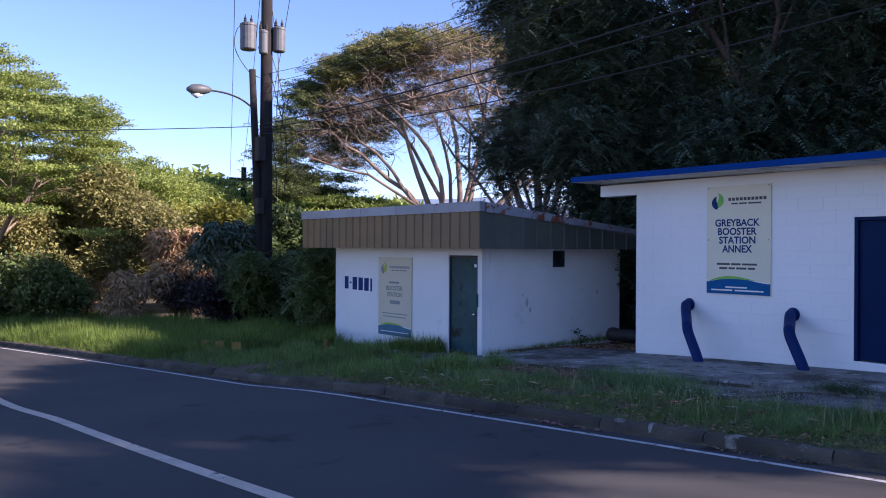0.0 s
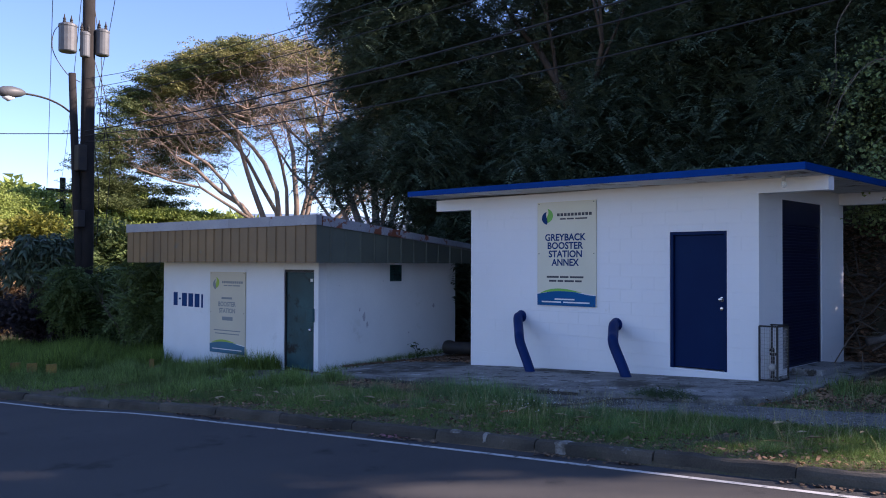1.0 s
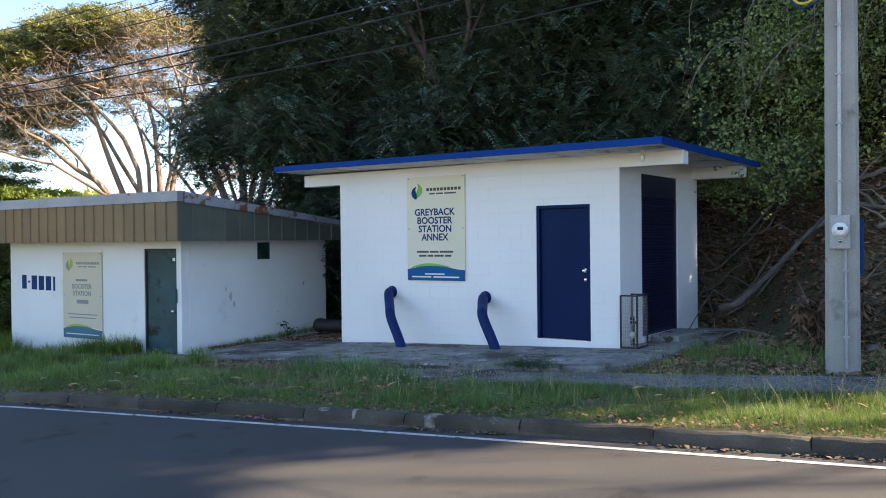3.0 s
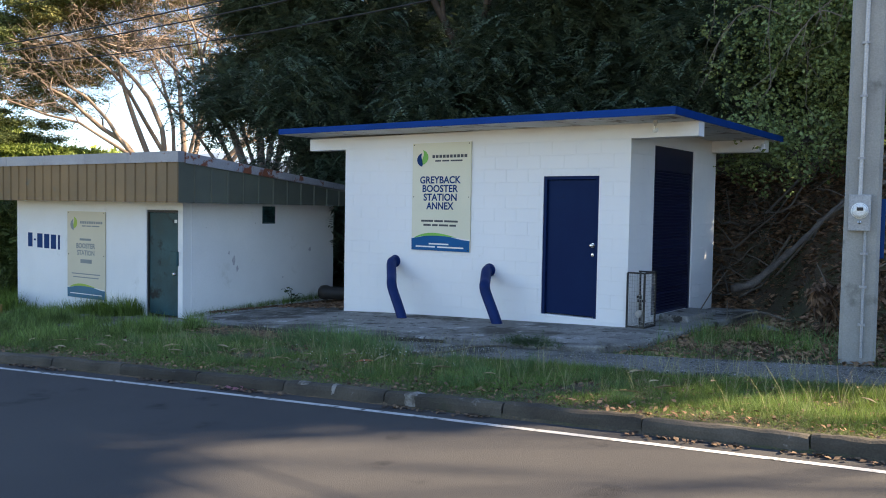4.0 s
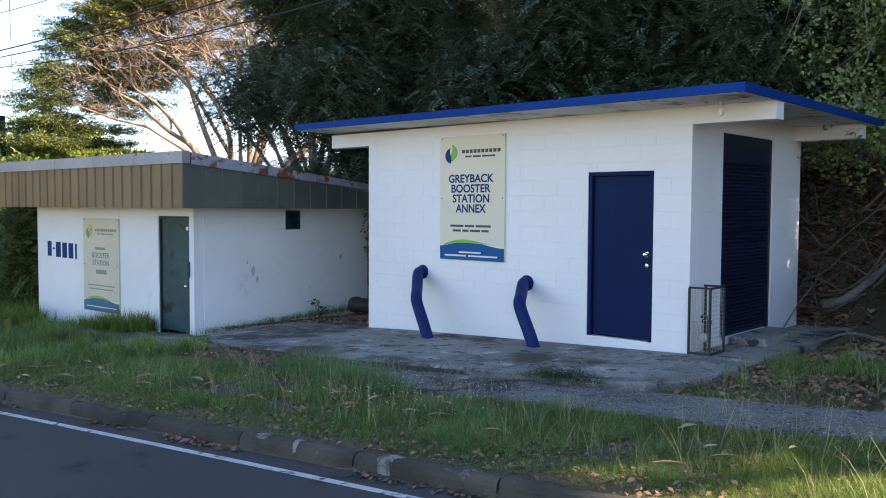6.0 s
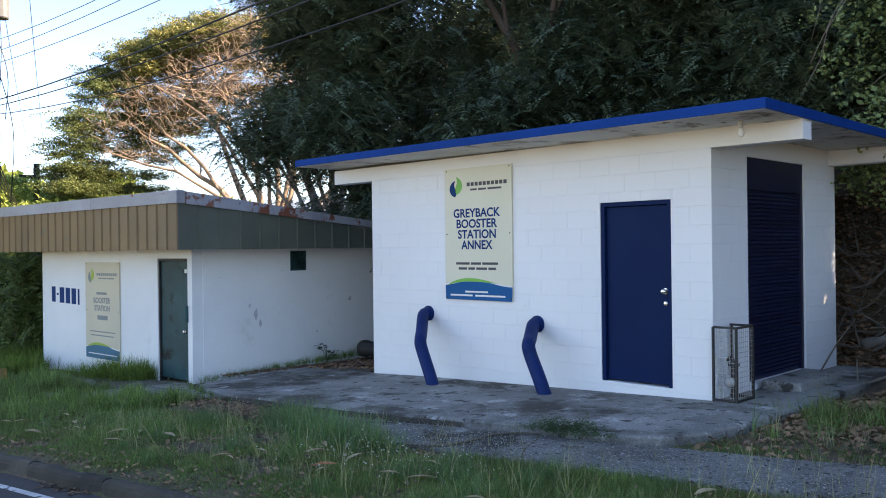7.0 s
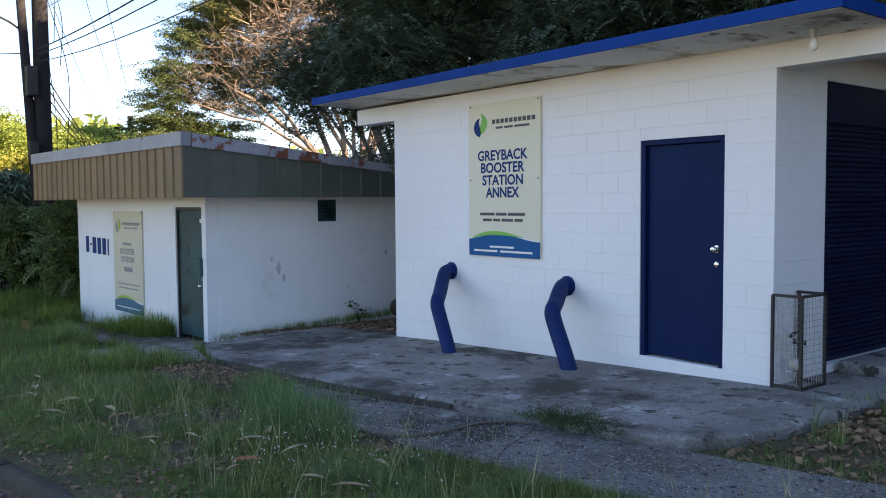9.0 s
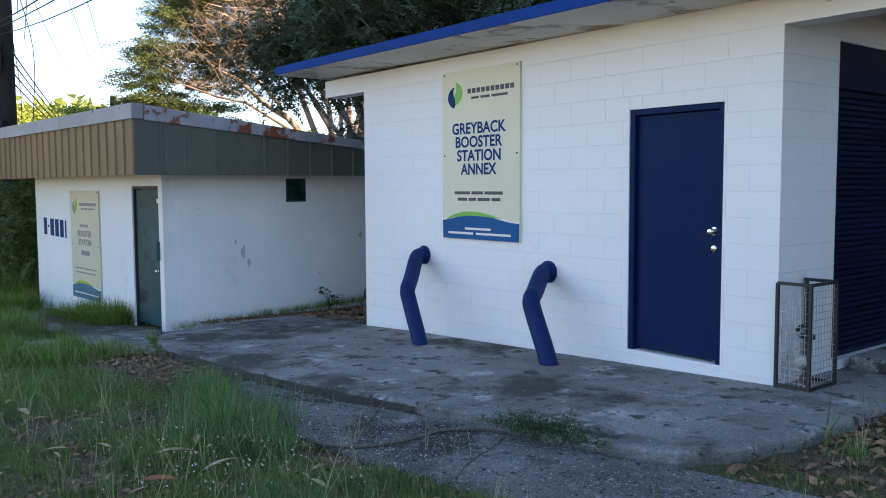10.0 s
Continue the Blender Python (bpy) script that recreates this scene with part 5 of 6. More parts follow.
def dome_tree(label, b0, dist, z0, root_off, rx, rz, deep_r, seed, n_aims, n_twigs, crust, thick=0.34):
    """A wide umbrella: a fan of pale limbs under a dome, with a crust of leaves over part of it."""
    rnd = random.Random(seed)
    t = thing("rain_tree", label, "tree")
    mid = afar(b0, dist, z0)
    across = Vector((-math.cos(radians(b0)), -math.sin(radians(b0)), 0))
    deep = Vector((-math.sin(radians(b0)), math.cos(radians(b0)), 0))

    def at(phi, dp, j):
        c = math.sqrt(max(0.0, 1 - dp * dp))
        up = math.cos(phi)
        return mid + across * rx * math.sin(phi) * j * c + Vector((0, 0, (rz * up if up > 0 else rz * 0.4 * up) * j * c)) + deep * deep_r * dp * j

    root = mid + across * root_off[0] + Vector((0, 0, root_off[1]))
    limbs = [(at(radians(p), rnd.uniform(-0.5, 0.5), rnd.uniform(0.6, 0.8)), rnd.uniform(0.55, 1.0)) for p in (-78, -64, -50, -38, -26, -14, -3, 8, 19, 30, 42, 54, 66, 78)]
    aims = [at(radians(rnd.uniform(-95, 80)), rnd.uniform(-0.85, 0.85), rnd.uniform(0.4, 0.97) ** 0.6) for _ in range(n_aims)]
    bm = bmesh.new()
    ends = fan_limbs(bm, root, limbs, aims, rnd, thick)
    smooth(part("trunk", bm, M_BARK_PALE, t, "pale brown fan of bare limbs"))
    e = np.array([q[:] for q in ends])
    pick = e[RNG.integers(0, len(e), n_twigs)] + RNG.normal(size=(n_twigs, 3)) * 0.25
    scatter("twig", TWIGS, pick, RNG.uniform(0.7, 1.6, n_twigs), rotations(n_twigs, 0.6), M_BARK_PALE, t)
    for p0, p1, n_l, n, size, mat_ in crust:
        lumps = []
        for _ in range(n_l):
            q = at(radians(rnd.uniform(p0, p1)), rnd.uniform(-0.35, 0.85), rnd.uniform(0.86, 1.03))
            r = rnd.uniform(0.6, 1.4)
            lumps.append((q.x, q.y, q.z, r * 1.5, r * 1.5, r * 0.34))
        scatter("leaves", FINE_CLUMP, lump_points(lumps, n, 0.1), RNG.uniform(0.6, 1.2, n) * size, rotations(n, 0.4), mat_, t)
    return t


# crown's left side painted darker as its shade side, the top a lighter olive
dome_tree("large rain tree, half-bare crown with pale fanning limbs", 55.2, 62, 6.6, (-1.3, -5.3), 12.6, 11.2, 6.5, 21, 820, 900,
          ((10, 102, 330, 8500, 0.8, M_LEAF_RAIN_SHADE), (-60, 50, 300, 8500, 0.78, M_LEAF_OLIVE)), 0.26)
dome_tree("bare tree with crooked pale branches beside the dark crowns", 50.2, 33, 5.9, (-1.2, -4.5), 4.6, 6.0, 3.0, 24, 170, 160, (), 0.12)


def umbrella_tree(label, base, height, radius, seed, mat_, n, size=1.1, layers=15, bark=M_BARK_PALE, tier=(0.2, 0.36), template=FINE_CLUMP):
    """A rain tree: forked low, with flat leafy tiers."""
    rnd = random.Random(seed)
    t = thing("rain_tree", label, "tree")
    bm = bmesh.new()
    tips = []
    base = Vector(base)
    for k in range(3):
        a_ = rnd.uniform(0, math.tau)
        grow(bm, base - Vector((0, 0, 0.5)), (math.cos(a_) * 0.6, math.sin(a_) * 0.6, 1), height * 0.34, 0.3, 4, rnd, tips, 0.75, 0.02, 6)
    smooth(part("trunk", bm, bark, t))
    lumps = []
    for _ in range(layers):
        a_, r = rnd.uniform(0, math.tau), radius * math.sqrt(rnd.random())
        top = height * (1 - 0.34 * (r / radius) ** 2) - rnd.random() ** 2 * height * 0.38
        s = rnd.uniform(*tier) * radius
        lumps.append((base.x + r * math.cos(a_), base.y + r * math.sin(a_), base.z + top, s, s, s * 0.11))
    scatter("crown", template, lump_points(lumps, n, 0.3), RNG.uniform(0.7, 1.3, n) * size, rotations(n, 0.4), mat_, t)
    return t


SUNNY = "spreading rain tree with sunlit flat tiers of small leaves"
umbrella_tree(SUNNY, afar(85, 36, -1.8), 10.9, 6.4, 31, M_LEAF_SUN, 12500, 0.5, 170, tier=(0.12, 0.27))
umbrella_tree(SUNNY, afar(80.5, 50, -2.2), 9.6, 8.6, 32, M_LEAF_SUN, 8000, 0.7, 120, tier=(0.14, 0.28))
for bearing, d, h, r, seed in ((76, 62, 9.4, 9, 33), (71.5, 68, 9.6, 10, 34), (66.5, 74, 9.2, 10, 35), (61.5, 66, 8.2, 9, 36), (89.5, 46, 9.5, 9, 37), (57, 72, 7.5, 9, 38)):
    umbrella_tree(SUNNY, afar(bearing, d, -2.5), h, r, seed, M_LEAF_SUN, 5500, 0.95, 75, template=FAR_CLUMP, tier=(0.14, 0.30))


def shrub(label, base, spread, z0, z1, n, template, size, mat_, seed, lumps=7, r=(0.4, 0.8), name="shrub", stems=4):
    rnd = random.Random(seed)
    t = thing(name, label, "shrub")
    base = Vector(base)
    tips = []
    for _ in range(stems):
        bm = bmesh.new()
        grow(bm, base + Vector((rnd.uniform(-0.4, 0.4) * spread[0], rnd.uniform(-0.4, 0.4) * spread[1], -0.3)), (rnd.uniform(-0.4, 0.4), rnd.uniform(-0.4, 0.4), 1), max(0.5, z1 * 0.45), 0.035, 2, rnd, tips, 0.6, 0.1, 4)
        part("stem", bm, M_BARK, t)
    ll = [(base.x + rnd.uniform(-1, 1) * spread[0], base.y + rnd.uniform(-1, 1) * spread[1], base.z + rnd.uniform(z0, z1), q, q, q * 0.8) for q in [rnd.uniform(*r) for _ in range(lumps)]]
    scatter("leaves", template, lump_points(ll, n, 0.3), RNG.uniform(0.6, 1.3, n) * size, rotations(n, 0.9), mat_, t)
    return t


def near_land(b, d):
    p = afar(b, d)
    return (p.x, p.y, land(p.x, p.y))


# undergrowth left of the old building
shrub("low purple-brown shrub at the edge of the grass", near_land(69.5, 30), (2.6, 1.6), 0.3, 1.7, 1700, CLUMP, 0.42, M_LEAF_PURPLE, 41, 9, (0.5, 0.9))
shrub("dark weedy shrub below the wooden pole", near_land(65.0, 27.5), (2.4, 1.6), 0.4, 2.4, 2200, SPRAY, 0.42, M_LEAF_MID, 42, 10, (0.5, 0.9))
shrub("dark weedy shrub below the wooden pole", near_land(62.5, 24.5), (2.0, 1.6), 0.4, 2.6, 2200, SPRAY, 0.40, M_LEAF_MID, 43, 10, (0.5, 0.9))
shrub("dense green shrub beside the old building", (-19.4, 12.0, land(-19.4, 12.0)), (1.5, 2.2), 0.4, 2.3, 2400, SPRAY, 0.36, M_LEAF_MID, 44, 10, (0.5, 0.9))
shrub("yellow-green bush behind the old building", (-20.3, 18.6, land(-20.3, 18.6)), (1.2, 1.0), 0.8, 3.4, 1500, CLUMP, 0.4, M_LEAF_YELLOW, 63, 9, (0.5, 0.9))
shrub("dense green shrub behind the old building", (-20.5, 15.0, land(-20.5, 15.0)), (3.0, 1.6), 0.8, 3.0, 2400, SPRAY, 0.45, M_LEAF_MID, 45, 10, (0.6, 1.1))
shrub("dark leafy sapling with broad hanging leaves", near_land(70.0, 28), (0.75, 0.75), 2.3, 3.6, 700, HANG, 0.5, M_LEAF_DARK, 46, 5, (0.4, 0.65), "sapling", 2)
shrub("feathery olive shrub in sunlight", near_land(75.5, 35), (1.6, 1.2), 1.4, 5.0, 2200, FINE_CLUMP, 0.8, M_LEAF_OLIVE, 47, 10, (0.7, 1.2))
shrub("feathery olive shrub in sunlight", near_land(78.5, 39), (2.4, 1.6), 0.8, 4.4, 2200, FINE_CLUMP, 0.8, M_LEAF_OLIVE, 48, 10, (0.7, 1.2))
shrub("yellow-green scrub in sunlight", near_land(71.5, 42), (4.0, 2.0), 0.8, 4.2, 2400, FINE_CLUMP, 0.9, M_LEAF_YELLOW, 49, 11, (0.9, 1.5))
shrub("dark shaded thicket beside the road bend", near_land(81.5, 34), (3.4, 1.6), 0.3, 1.7, 2600, CLUMP, 0.5, M_LEAF_MID, 50, 12, (0.7, 1.3))
shrub("dark shaded thicket beside the road bend", near_land(87.5, 38), (4.0, 2.4), 0.3, 2.6, 2600, CLUMP, 0.7, M_LEAF_MID, 52, 12, (0.7, 1.3))
shrub("green scrub behind the wooden pole", near_land(66.5, 40), (4.0, 2.0), 0.5, 4.0, 2400, FINE_CLUMP, 0.9, M_LEAF_SUN, 53, 11, (0.9, 1.5))
shrub("green scrub behind the wooden pole", near_land(61.5, 36), (3.4, 2.0), 0.5, 3.6, 2400, CLUMP, 0.6, M_LEAF_MID, 54, 11, (0.8, 1.4))
shrub("feathery olive shrub in sunlight", near_land(80.5, 37), (3.0, 1.6), 1.0, 4.6, 2400, FINE_CLUMP, 0.8, M_LEAF_OLIVE, 59, 11, (0.7, 1.2))
shrub("yellow-green scrub in sunlight", near_land(84.0, 40), (3.6, 1.6), 0.8, 4.4, 2400, FINE_CLUMP, 0.9, M_LEAF_YELLOW, 60, 11, (0.8, 1.3))
shrub("dry tan reeds in sunlight", near_land(79.0, 36), (1.2, 0.9), 0.8, 2.2, 900, HANG, 0.45, M_DRY, 61, 8, (0.35, 0.65), "reeds")
shrub("dry tan reeds in sunlight", near_land(72.2, 32), (1.2, 0.8), 0.9, 3.2, 2600, HANG, 0.5, M_DRY, 55, 10, (0.4, 0.7), "reeds")
shrub("dry tan reeds in sunlight", near_land(75.2, 31.5), (0.9, 0.8), 0.4, 1.8, 1300, HANG, 0.4, M_DRY, 56, 8, (0.3, 0.6), "reeds")

shrub("heap of dead brown hanging fronds beside the pole", (-0.75, 12.1, land(-0.75, 12.1)), (0.4, 0.4), 0.15, 0.8, 300, HANG, 0.24, M_FROND, 57, 7, (0.15, 0.3), "dead_fronds", 2)
shrub("heap of dead brown hanging fronds beside the pole", (1.0, 12.6, land(1.0, 12.6)), (0.7, 0.4), 0.3, 1.5, 620, HANG, 0.28, M_FROND, 58, 9, (0.25, 0.45), "dead_fronds", 3)

# far canopy and hills
cnt = 7000
bear = RNG.uniform(46, 100, cnt)
dist = RNG.uniform(85, 150, cnt)
br = np.radians(bear)
fpz = -3 + RNG.uniform(0.3, 1, cnt) ** 0.5 * (12.4 + (dist - 85) * 0.03) * (0.92 + 0.08 * np.sin(bear * 0.9)) * np.interp(bear, [54, 66], [0.66, 1.0])
fpts = np.stack([1.7 - dist * np.sin(br), -0.2 + dist * np.cos(br), fpz], 1)
tagged(scatter("far_woods", FAR_CLUMP, fpts, RNG.uniform(2.6, 5.0, cnt), rotations(cnt, 0.4), M_LEAF_SUN), "distant sunlit green tree canopy", "woods", kind="stuff")


def ridge(name, b0, b1, d, base_z, tops, mat_, label):
    n = 90
    rows = []
    for i in range(n):
        b = b0 + (b1 - b0) * i / (n - 1)
        h = np.interp(i / (n - 1), np.linspace(0, 1, len(tops)), tops) + d * 0.004 * noise.noise((b * 0.7, d, 0)) + d * 0.0015 * noise.noise((b * 3.1, d, 2))
        p0, p1, p2 = afar(b, d), afar(b, d * 1.12), afar(b, d * 1.3)
        rows.append(((p0.x, p0.y, base_z), (p1.x, p1.y, base_z + (h - base_z) * 0.7), (p2.x, p2.y, h)))
    V_ = np.array([c_ for k in range(3) for c_ in [r__[k] for r__ in rows]])
    a__ = (np.arange(2)[:, None] * n + np.arange(n - 1)[None]).ravel()
    ob = smooth(raw_mesh(name, V_, np.stack([a__, a__ + 1, a__ + 1 + n, a__ + n], 1), mat_))
    return tagged(ob, label, "hill", kind="structure")


ridge("backdrop_mountains", 40, 110, 2400, -120, [120, 190, 170, 230, 160, 120, 60], M_MOUNTAIN, "hazy blue mountain ridge on the horizon")

LOG = [(-2.55, 13.5, 0.7), (-2.34, 13.74, 0.77), (-2.15, 13.99, 0.99), (-1.94, 14.23, 1.25), (-1.76, 14.47, 1.5), (-1.62, 14.71, 1.72), (-1.44, 14.96, 1.97), (-1.33, 15.2, 2.13)]
# ---- fallen branches and litter on the bank ----
r_ = random.Random(77)
for k in range(52):
    x, y = (r_.uniform(-2.0, 6.5), r_.uniform(13.6, 17.4)) if k % 2 else (r_.uniform(-5.5, 1.0), r_.uniform(15.6, 18.2))
    ln = r_.uniform(0.8, 2.6)
    ang = r_.uniform(-0.5, 0.9) + (math.pi if r_.random() < 0.3 else 0)
    pts = []
    for i in range(6):
        s = ln * i / 5
        px, py = x + math.cos(ang) * s, y + math.sin(ang) * s * 0.8
        pts.append((px, py, land(px, py) + 0.05 + 0.12 * math.sin(i * 1.3 + k) ** 2 + (0.06 * i if k % 3 == 0 else 0)))
    bm_ = bmesh.new()
    rad = r_.uniform(0.010, 0.028) if k > 3 else r_.uniform(0.04, 0.065)
    tube(bm_, curve_points(pts, 3), [rad * (1 - 0.6 * i / 15) for i in range(16)], 5)
    for q in pts[1:5]:
        if r_.random() < 0.8:
            d_ = Vector((r_.uniform(-1, 1), r_.uniform(-1, 0.4), r_.uniform(0.1, 1))).normalized() * r_.uniform(0.3, 0.9)
            v0 = Vector(q)
            tube(bm_, [v0, v0 + d_ * 0.5 + Vector((0, 0, 0.04)), v0 + d_], [rad * 0.6, rad * 0.45, rad * 0.2], 4, cap=False)
    tagged(from_bm("fallen_branch", bm_, M_DEADWOOD), "dead grey-brown branch lying on the leaf litter", "branch", "fallen branches")
bm_ = bmesh.new()
tube(bm_, curve_points(LOG, 4), [0.062 - 0.0014 * i + 0.008 * math.sin(i * 1.7) for i in range(4 * len(LOG) - 3)], 8)
tagged(smooth(from_bm("fallen_log", bm_, M_LOG)), "grey crooked trunk leaning up the bank", "log")

LEAF1 = (np.array([(0, -0.5, 0), (0.28, -0.05, 0.10), (0, 0.5, 0.02), (-0.28, -0.05, 0.12)]), np.arange(4).reshape(1, 4))
n_ = 32000
lx, ly = RNG.uniform(-3.2, 8.5, n_), RNG.uniform(11.9, 19.0, n_)
keep = ~((lx < -2.3) & (ly < 15.2))
lx, ly = lx[keep], ly[keep]
lz = np.array([land(x, y) for x, y in zip(lx, ly)]) + RNG.uniform(0.005, 0.05, len(lx))
tagged(scatter("leaf_litter", LEAF1, np.stack([lx, ly, lz], 1), RNG.uniform(0.06, 0.17, len(lx)), rotations(len(lx), 0.6), M_LITTER), "brown fallen leaves covering the bank", "leaf litter", kind="stuff")
n_ = 15000
lx, ly = RNG.uniform(-9.5, -2.6, n_), RNG.uniform(15.1, 19.5, n_)
lz = np.array([land(x, y) for x, y in zip(lx, ly)]) + RNG.uniform(0.005, 0.05, n_)
tagged(scatter("leaf_litter", LEAF1, np.stack([lx, ly, lz], 1), RNG.uniform(0.06, 0.17, n_), rotations(n_, 0.6), M_LITTER), "brown fallen leaves on the slope behind the white building", "leaf litter", kind="stuff")
n_ = 1500
lx, ly = RNG.uniform(-3.0, 0.2, n_), RNG.uniform(10.6, 12.6, n_)
lz = np.array([land(x, y) for x, y in zip(lx, ly)]) + 0.02
ok = np.array([not inside(SLAB, x, y) for x, y in zip(lx, ly)])
tagged(scatter("leaf_litter", LEAF1, np.stack([lx, ly, lz], 1)[ok], RNG.uniform(0.05, 0.12, ok.sum()), rotations(int(ok.sum()), 0.5), M_LITTER), "brown leaves beside the slab", "leaf litter", kind="stuff")
n_ = 1100
lx, ly = RNG.uniform(-10.9, -9.0, n_), RNG.uniform(11.6, 13.4, n_)
tagged(scatter("leaf_litter", LEAF1, np.stack([lx, ly, np.array([level(x) + 0.02 for x in lx])], 1), RNG.uniform(0.05, 0.13, n_), rotations(n_, 0.4), M_LITTER), "brown leaves swept between the buildings", "leaf litter", kind="stuff")
# small leaves in the gutter and on the verge
n_ = 1500
lx = RNG.uniform(-16, 4, n_)
ly = np.array([edge_y(x) for x in lx]) + RNG.normal(0.2, 0.035, n_).clip(0.09, 0.26)
keep = np.array([noise.noise((x * 0.9, 0, 5)) > 0.02 for x in lx])
lx, ly = lx[keep], ly[keep]
tagged(scatter("gutter_leaves", LEAF1, np.stack([lx, ly, np.array([level(x) - 0.18 for x in lx])], 1), RNG.uniform(0.025, 0.08, len(lx)), rotations(len(lx), 0.35), M_GUTTER), "dry brown leaves lying in the gutter", "leaf litter", kind="stuff")


def big_leaf(x, y, size, turn, z):
    bm_ = bmesh.new()
    prev = None
    for i in range(7):
        t = i / 6
        w_ = size * 0.13 * math.sin(math.pi * min(1, t * 0.93 + 0.04))
        row = [bm_.verts.new((size * (t - 0.5), s * w_, 0.02 * math.sin(3 * t) * size + abs(s) * w_ * 0.5)) for s in (-1, 0, 1)]
        if prev:
            for k in range(2):
                bm_.faces.new((prev[k], prev[k + 1], row[k + 1], row[k]))
        prev = row
    bm_.transform(Matrix.Translation((x, y, z)) @ Euler((r_.uniform(-0.2, 0.2), r_.uniform(-0.15, 0.15), turn)).to_matrix().to_4x4())
    ob = from_bm("fallen_leaf", bm_, M_DRYLEAF)
    return tagged(ob, "curled pale dry leaf lying on the grass", "leaf", "fallen leaves")


for k in range(46):
    x = r_.uniform(-12, 2.5)
    y = edge_y(x) + r_.uniform(0.55, 2.1)
    big_leaf(x, y, r_.uniform(0.08, 0.24), r_.uniform(0, 6.28), land(x, y) + r_.uniform(0.05, 0.11))

rust = big_leaf(-4.46, 7.32, 0.21, 0.9, land(-4.46, 7.32) + 0.08)
rust.data.materials[0] = M_RUST_LEAF
rust["label"] = "large curled orange-brown dead leaf on the grass"

# crumbs of dry leaf and straw between the tufts
n_ = 9000
lx = RNG.uniform(-10.0, 4.0, n_)
ly = np.array([edge_y(x) for x in lx]) + RNG.uniform(0.42, 2.7, n_)
lz = np.array([land(x, y) for x, y in zip(lx, ly)]) + RNG.uniform(0.004, 0.03, n_)
tagged(scatter("leaf_litter", LEAF1, np.stack([lx, ly, lz], 1), RNG.uniform(0.018, 0.065, n_), rotations(n_, 0.6), M_LITTER), "crumbs of dry brown leaf among the verge grass", "leaf litter", kind="stuff")
n_ = 2600
lx, ly = RNG.uniform(-2.7, 1.5, n_), RNG.uniform(9.7, 12.4, n_)
ok = np.array([not (inside(SLAB, x, y) or inside(PATH_POLY, x, y)) for x, y in zip(lx, ly)])
lx, ly = lx[ok], ly[ok]
lz = np.array([land(x, y) for x, y in zip(lx, ly)]) + RNG.uniform(0.01, 0.05, len(lx))
tagged(scatter("leaf_litter", LEAF1, np.stack([lx, ly, lz], 1), RNG.uniform(0.03, 0.10, len(lx)), rotations(len(lx), 0.6), M_LITTER), "reddish brown leaves on the soil beside the path", "leaf litter", kind="stuff")

# grit on the worn path and slab
GRIT = (np.array([(-0.5, -0.3, 0), (0.5, -0.4, 0), (0.1, 0.6, 0), (0.0, 0.0, 0.45)]), np.array([(0, 1, 3), (1, 2, 3), (2, 0, 3)]))
for poly, n_, dz, label in ((PATH_POLY, 30000, -0.053, "pale grit bedded in the worn footpath"), (SLAB, 2500, 0.004, "loose grit on the concrete apron")):
    lx, ly = RNG.uniform(-10.0, 1.5, n_), RNG.uniform(8.3, 11.5, n_)
    ok = np.array([inside(poly, a_, b_) and noise.noise((a_ * 1.4, b_ * 1.4, 60)) > -0.25 for a_, b_ in zip(lx, ly)])
    lx, ly = lx[ok], ly[ok]
    tagged(scatter("path_grit", GRIT, np.stack([lx, ly, np.array([level(v) for v in lx]) + dz], 1), RNG.uniform(0.005, 0.015, len(lx)), rotations(len(lx), 0.15), M_GRIT), label, "grit", kind="stuff")

# ---- grass ----
def tuft_template(n, seed, lean=0.5, width=0.05, joints=1, spread=0.14, droop=0.0):
    """A tuft of n blades, one high; blades with more joints arch over."""
    r = np.random.default_rng(seed)
    vs = []
    for _ in range(n):
        a_ = r.uniform(0, math.tau)
        way = np.array((math.cos(a_), math.sin(a_), 0))
        b = way * r.uniform(0, spread)
        d, h = r.uniform(0.1, lean), r.uniform(0.5, 1.1)
        side = np.array((-math.sin(a_), math.cos(a_), 0)) * width / 2 * r.uniform(0.7, 1.3)
        pts = [b + way * d * t ** 1.7 + np.array((0, 0, h * (t - droop * d * t ** 3))) for t in np.linspace(0, 1, joints + 1)]
        for k in range(joints):
            w0, w1 = 1 - (k / joints) ** 1.5, 1 - ((k + 1) / joints) ** 1.5
            p, q = pts[k], pts[k + 1]
            vs += [p - side * w0, p + side * w0, q + side * w1]
            if k < joints - 1:
                vs += [p - side * w0, q + side * w1, q - side * w1]
    vs = np.array(vs)
    return vs, np.arange(len(vs)).reshape(-1, 3)


TUFT, TUFT2 = tuft_template(8, 1, 0.8, 0.045), tuft_template(9, 2, 1.0, 0.024, 2)
ARCH = tuft_template(14, 21, 1.0, 0.019, 3, 0.18, 0.35)
TALL = tuft_template(11, 22, 0.55, 0.022, 2, 0.16, 0.2)


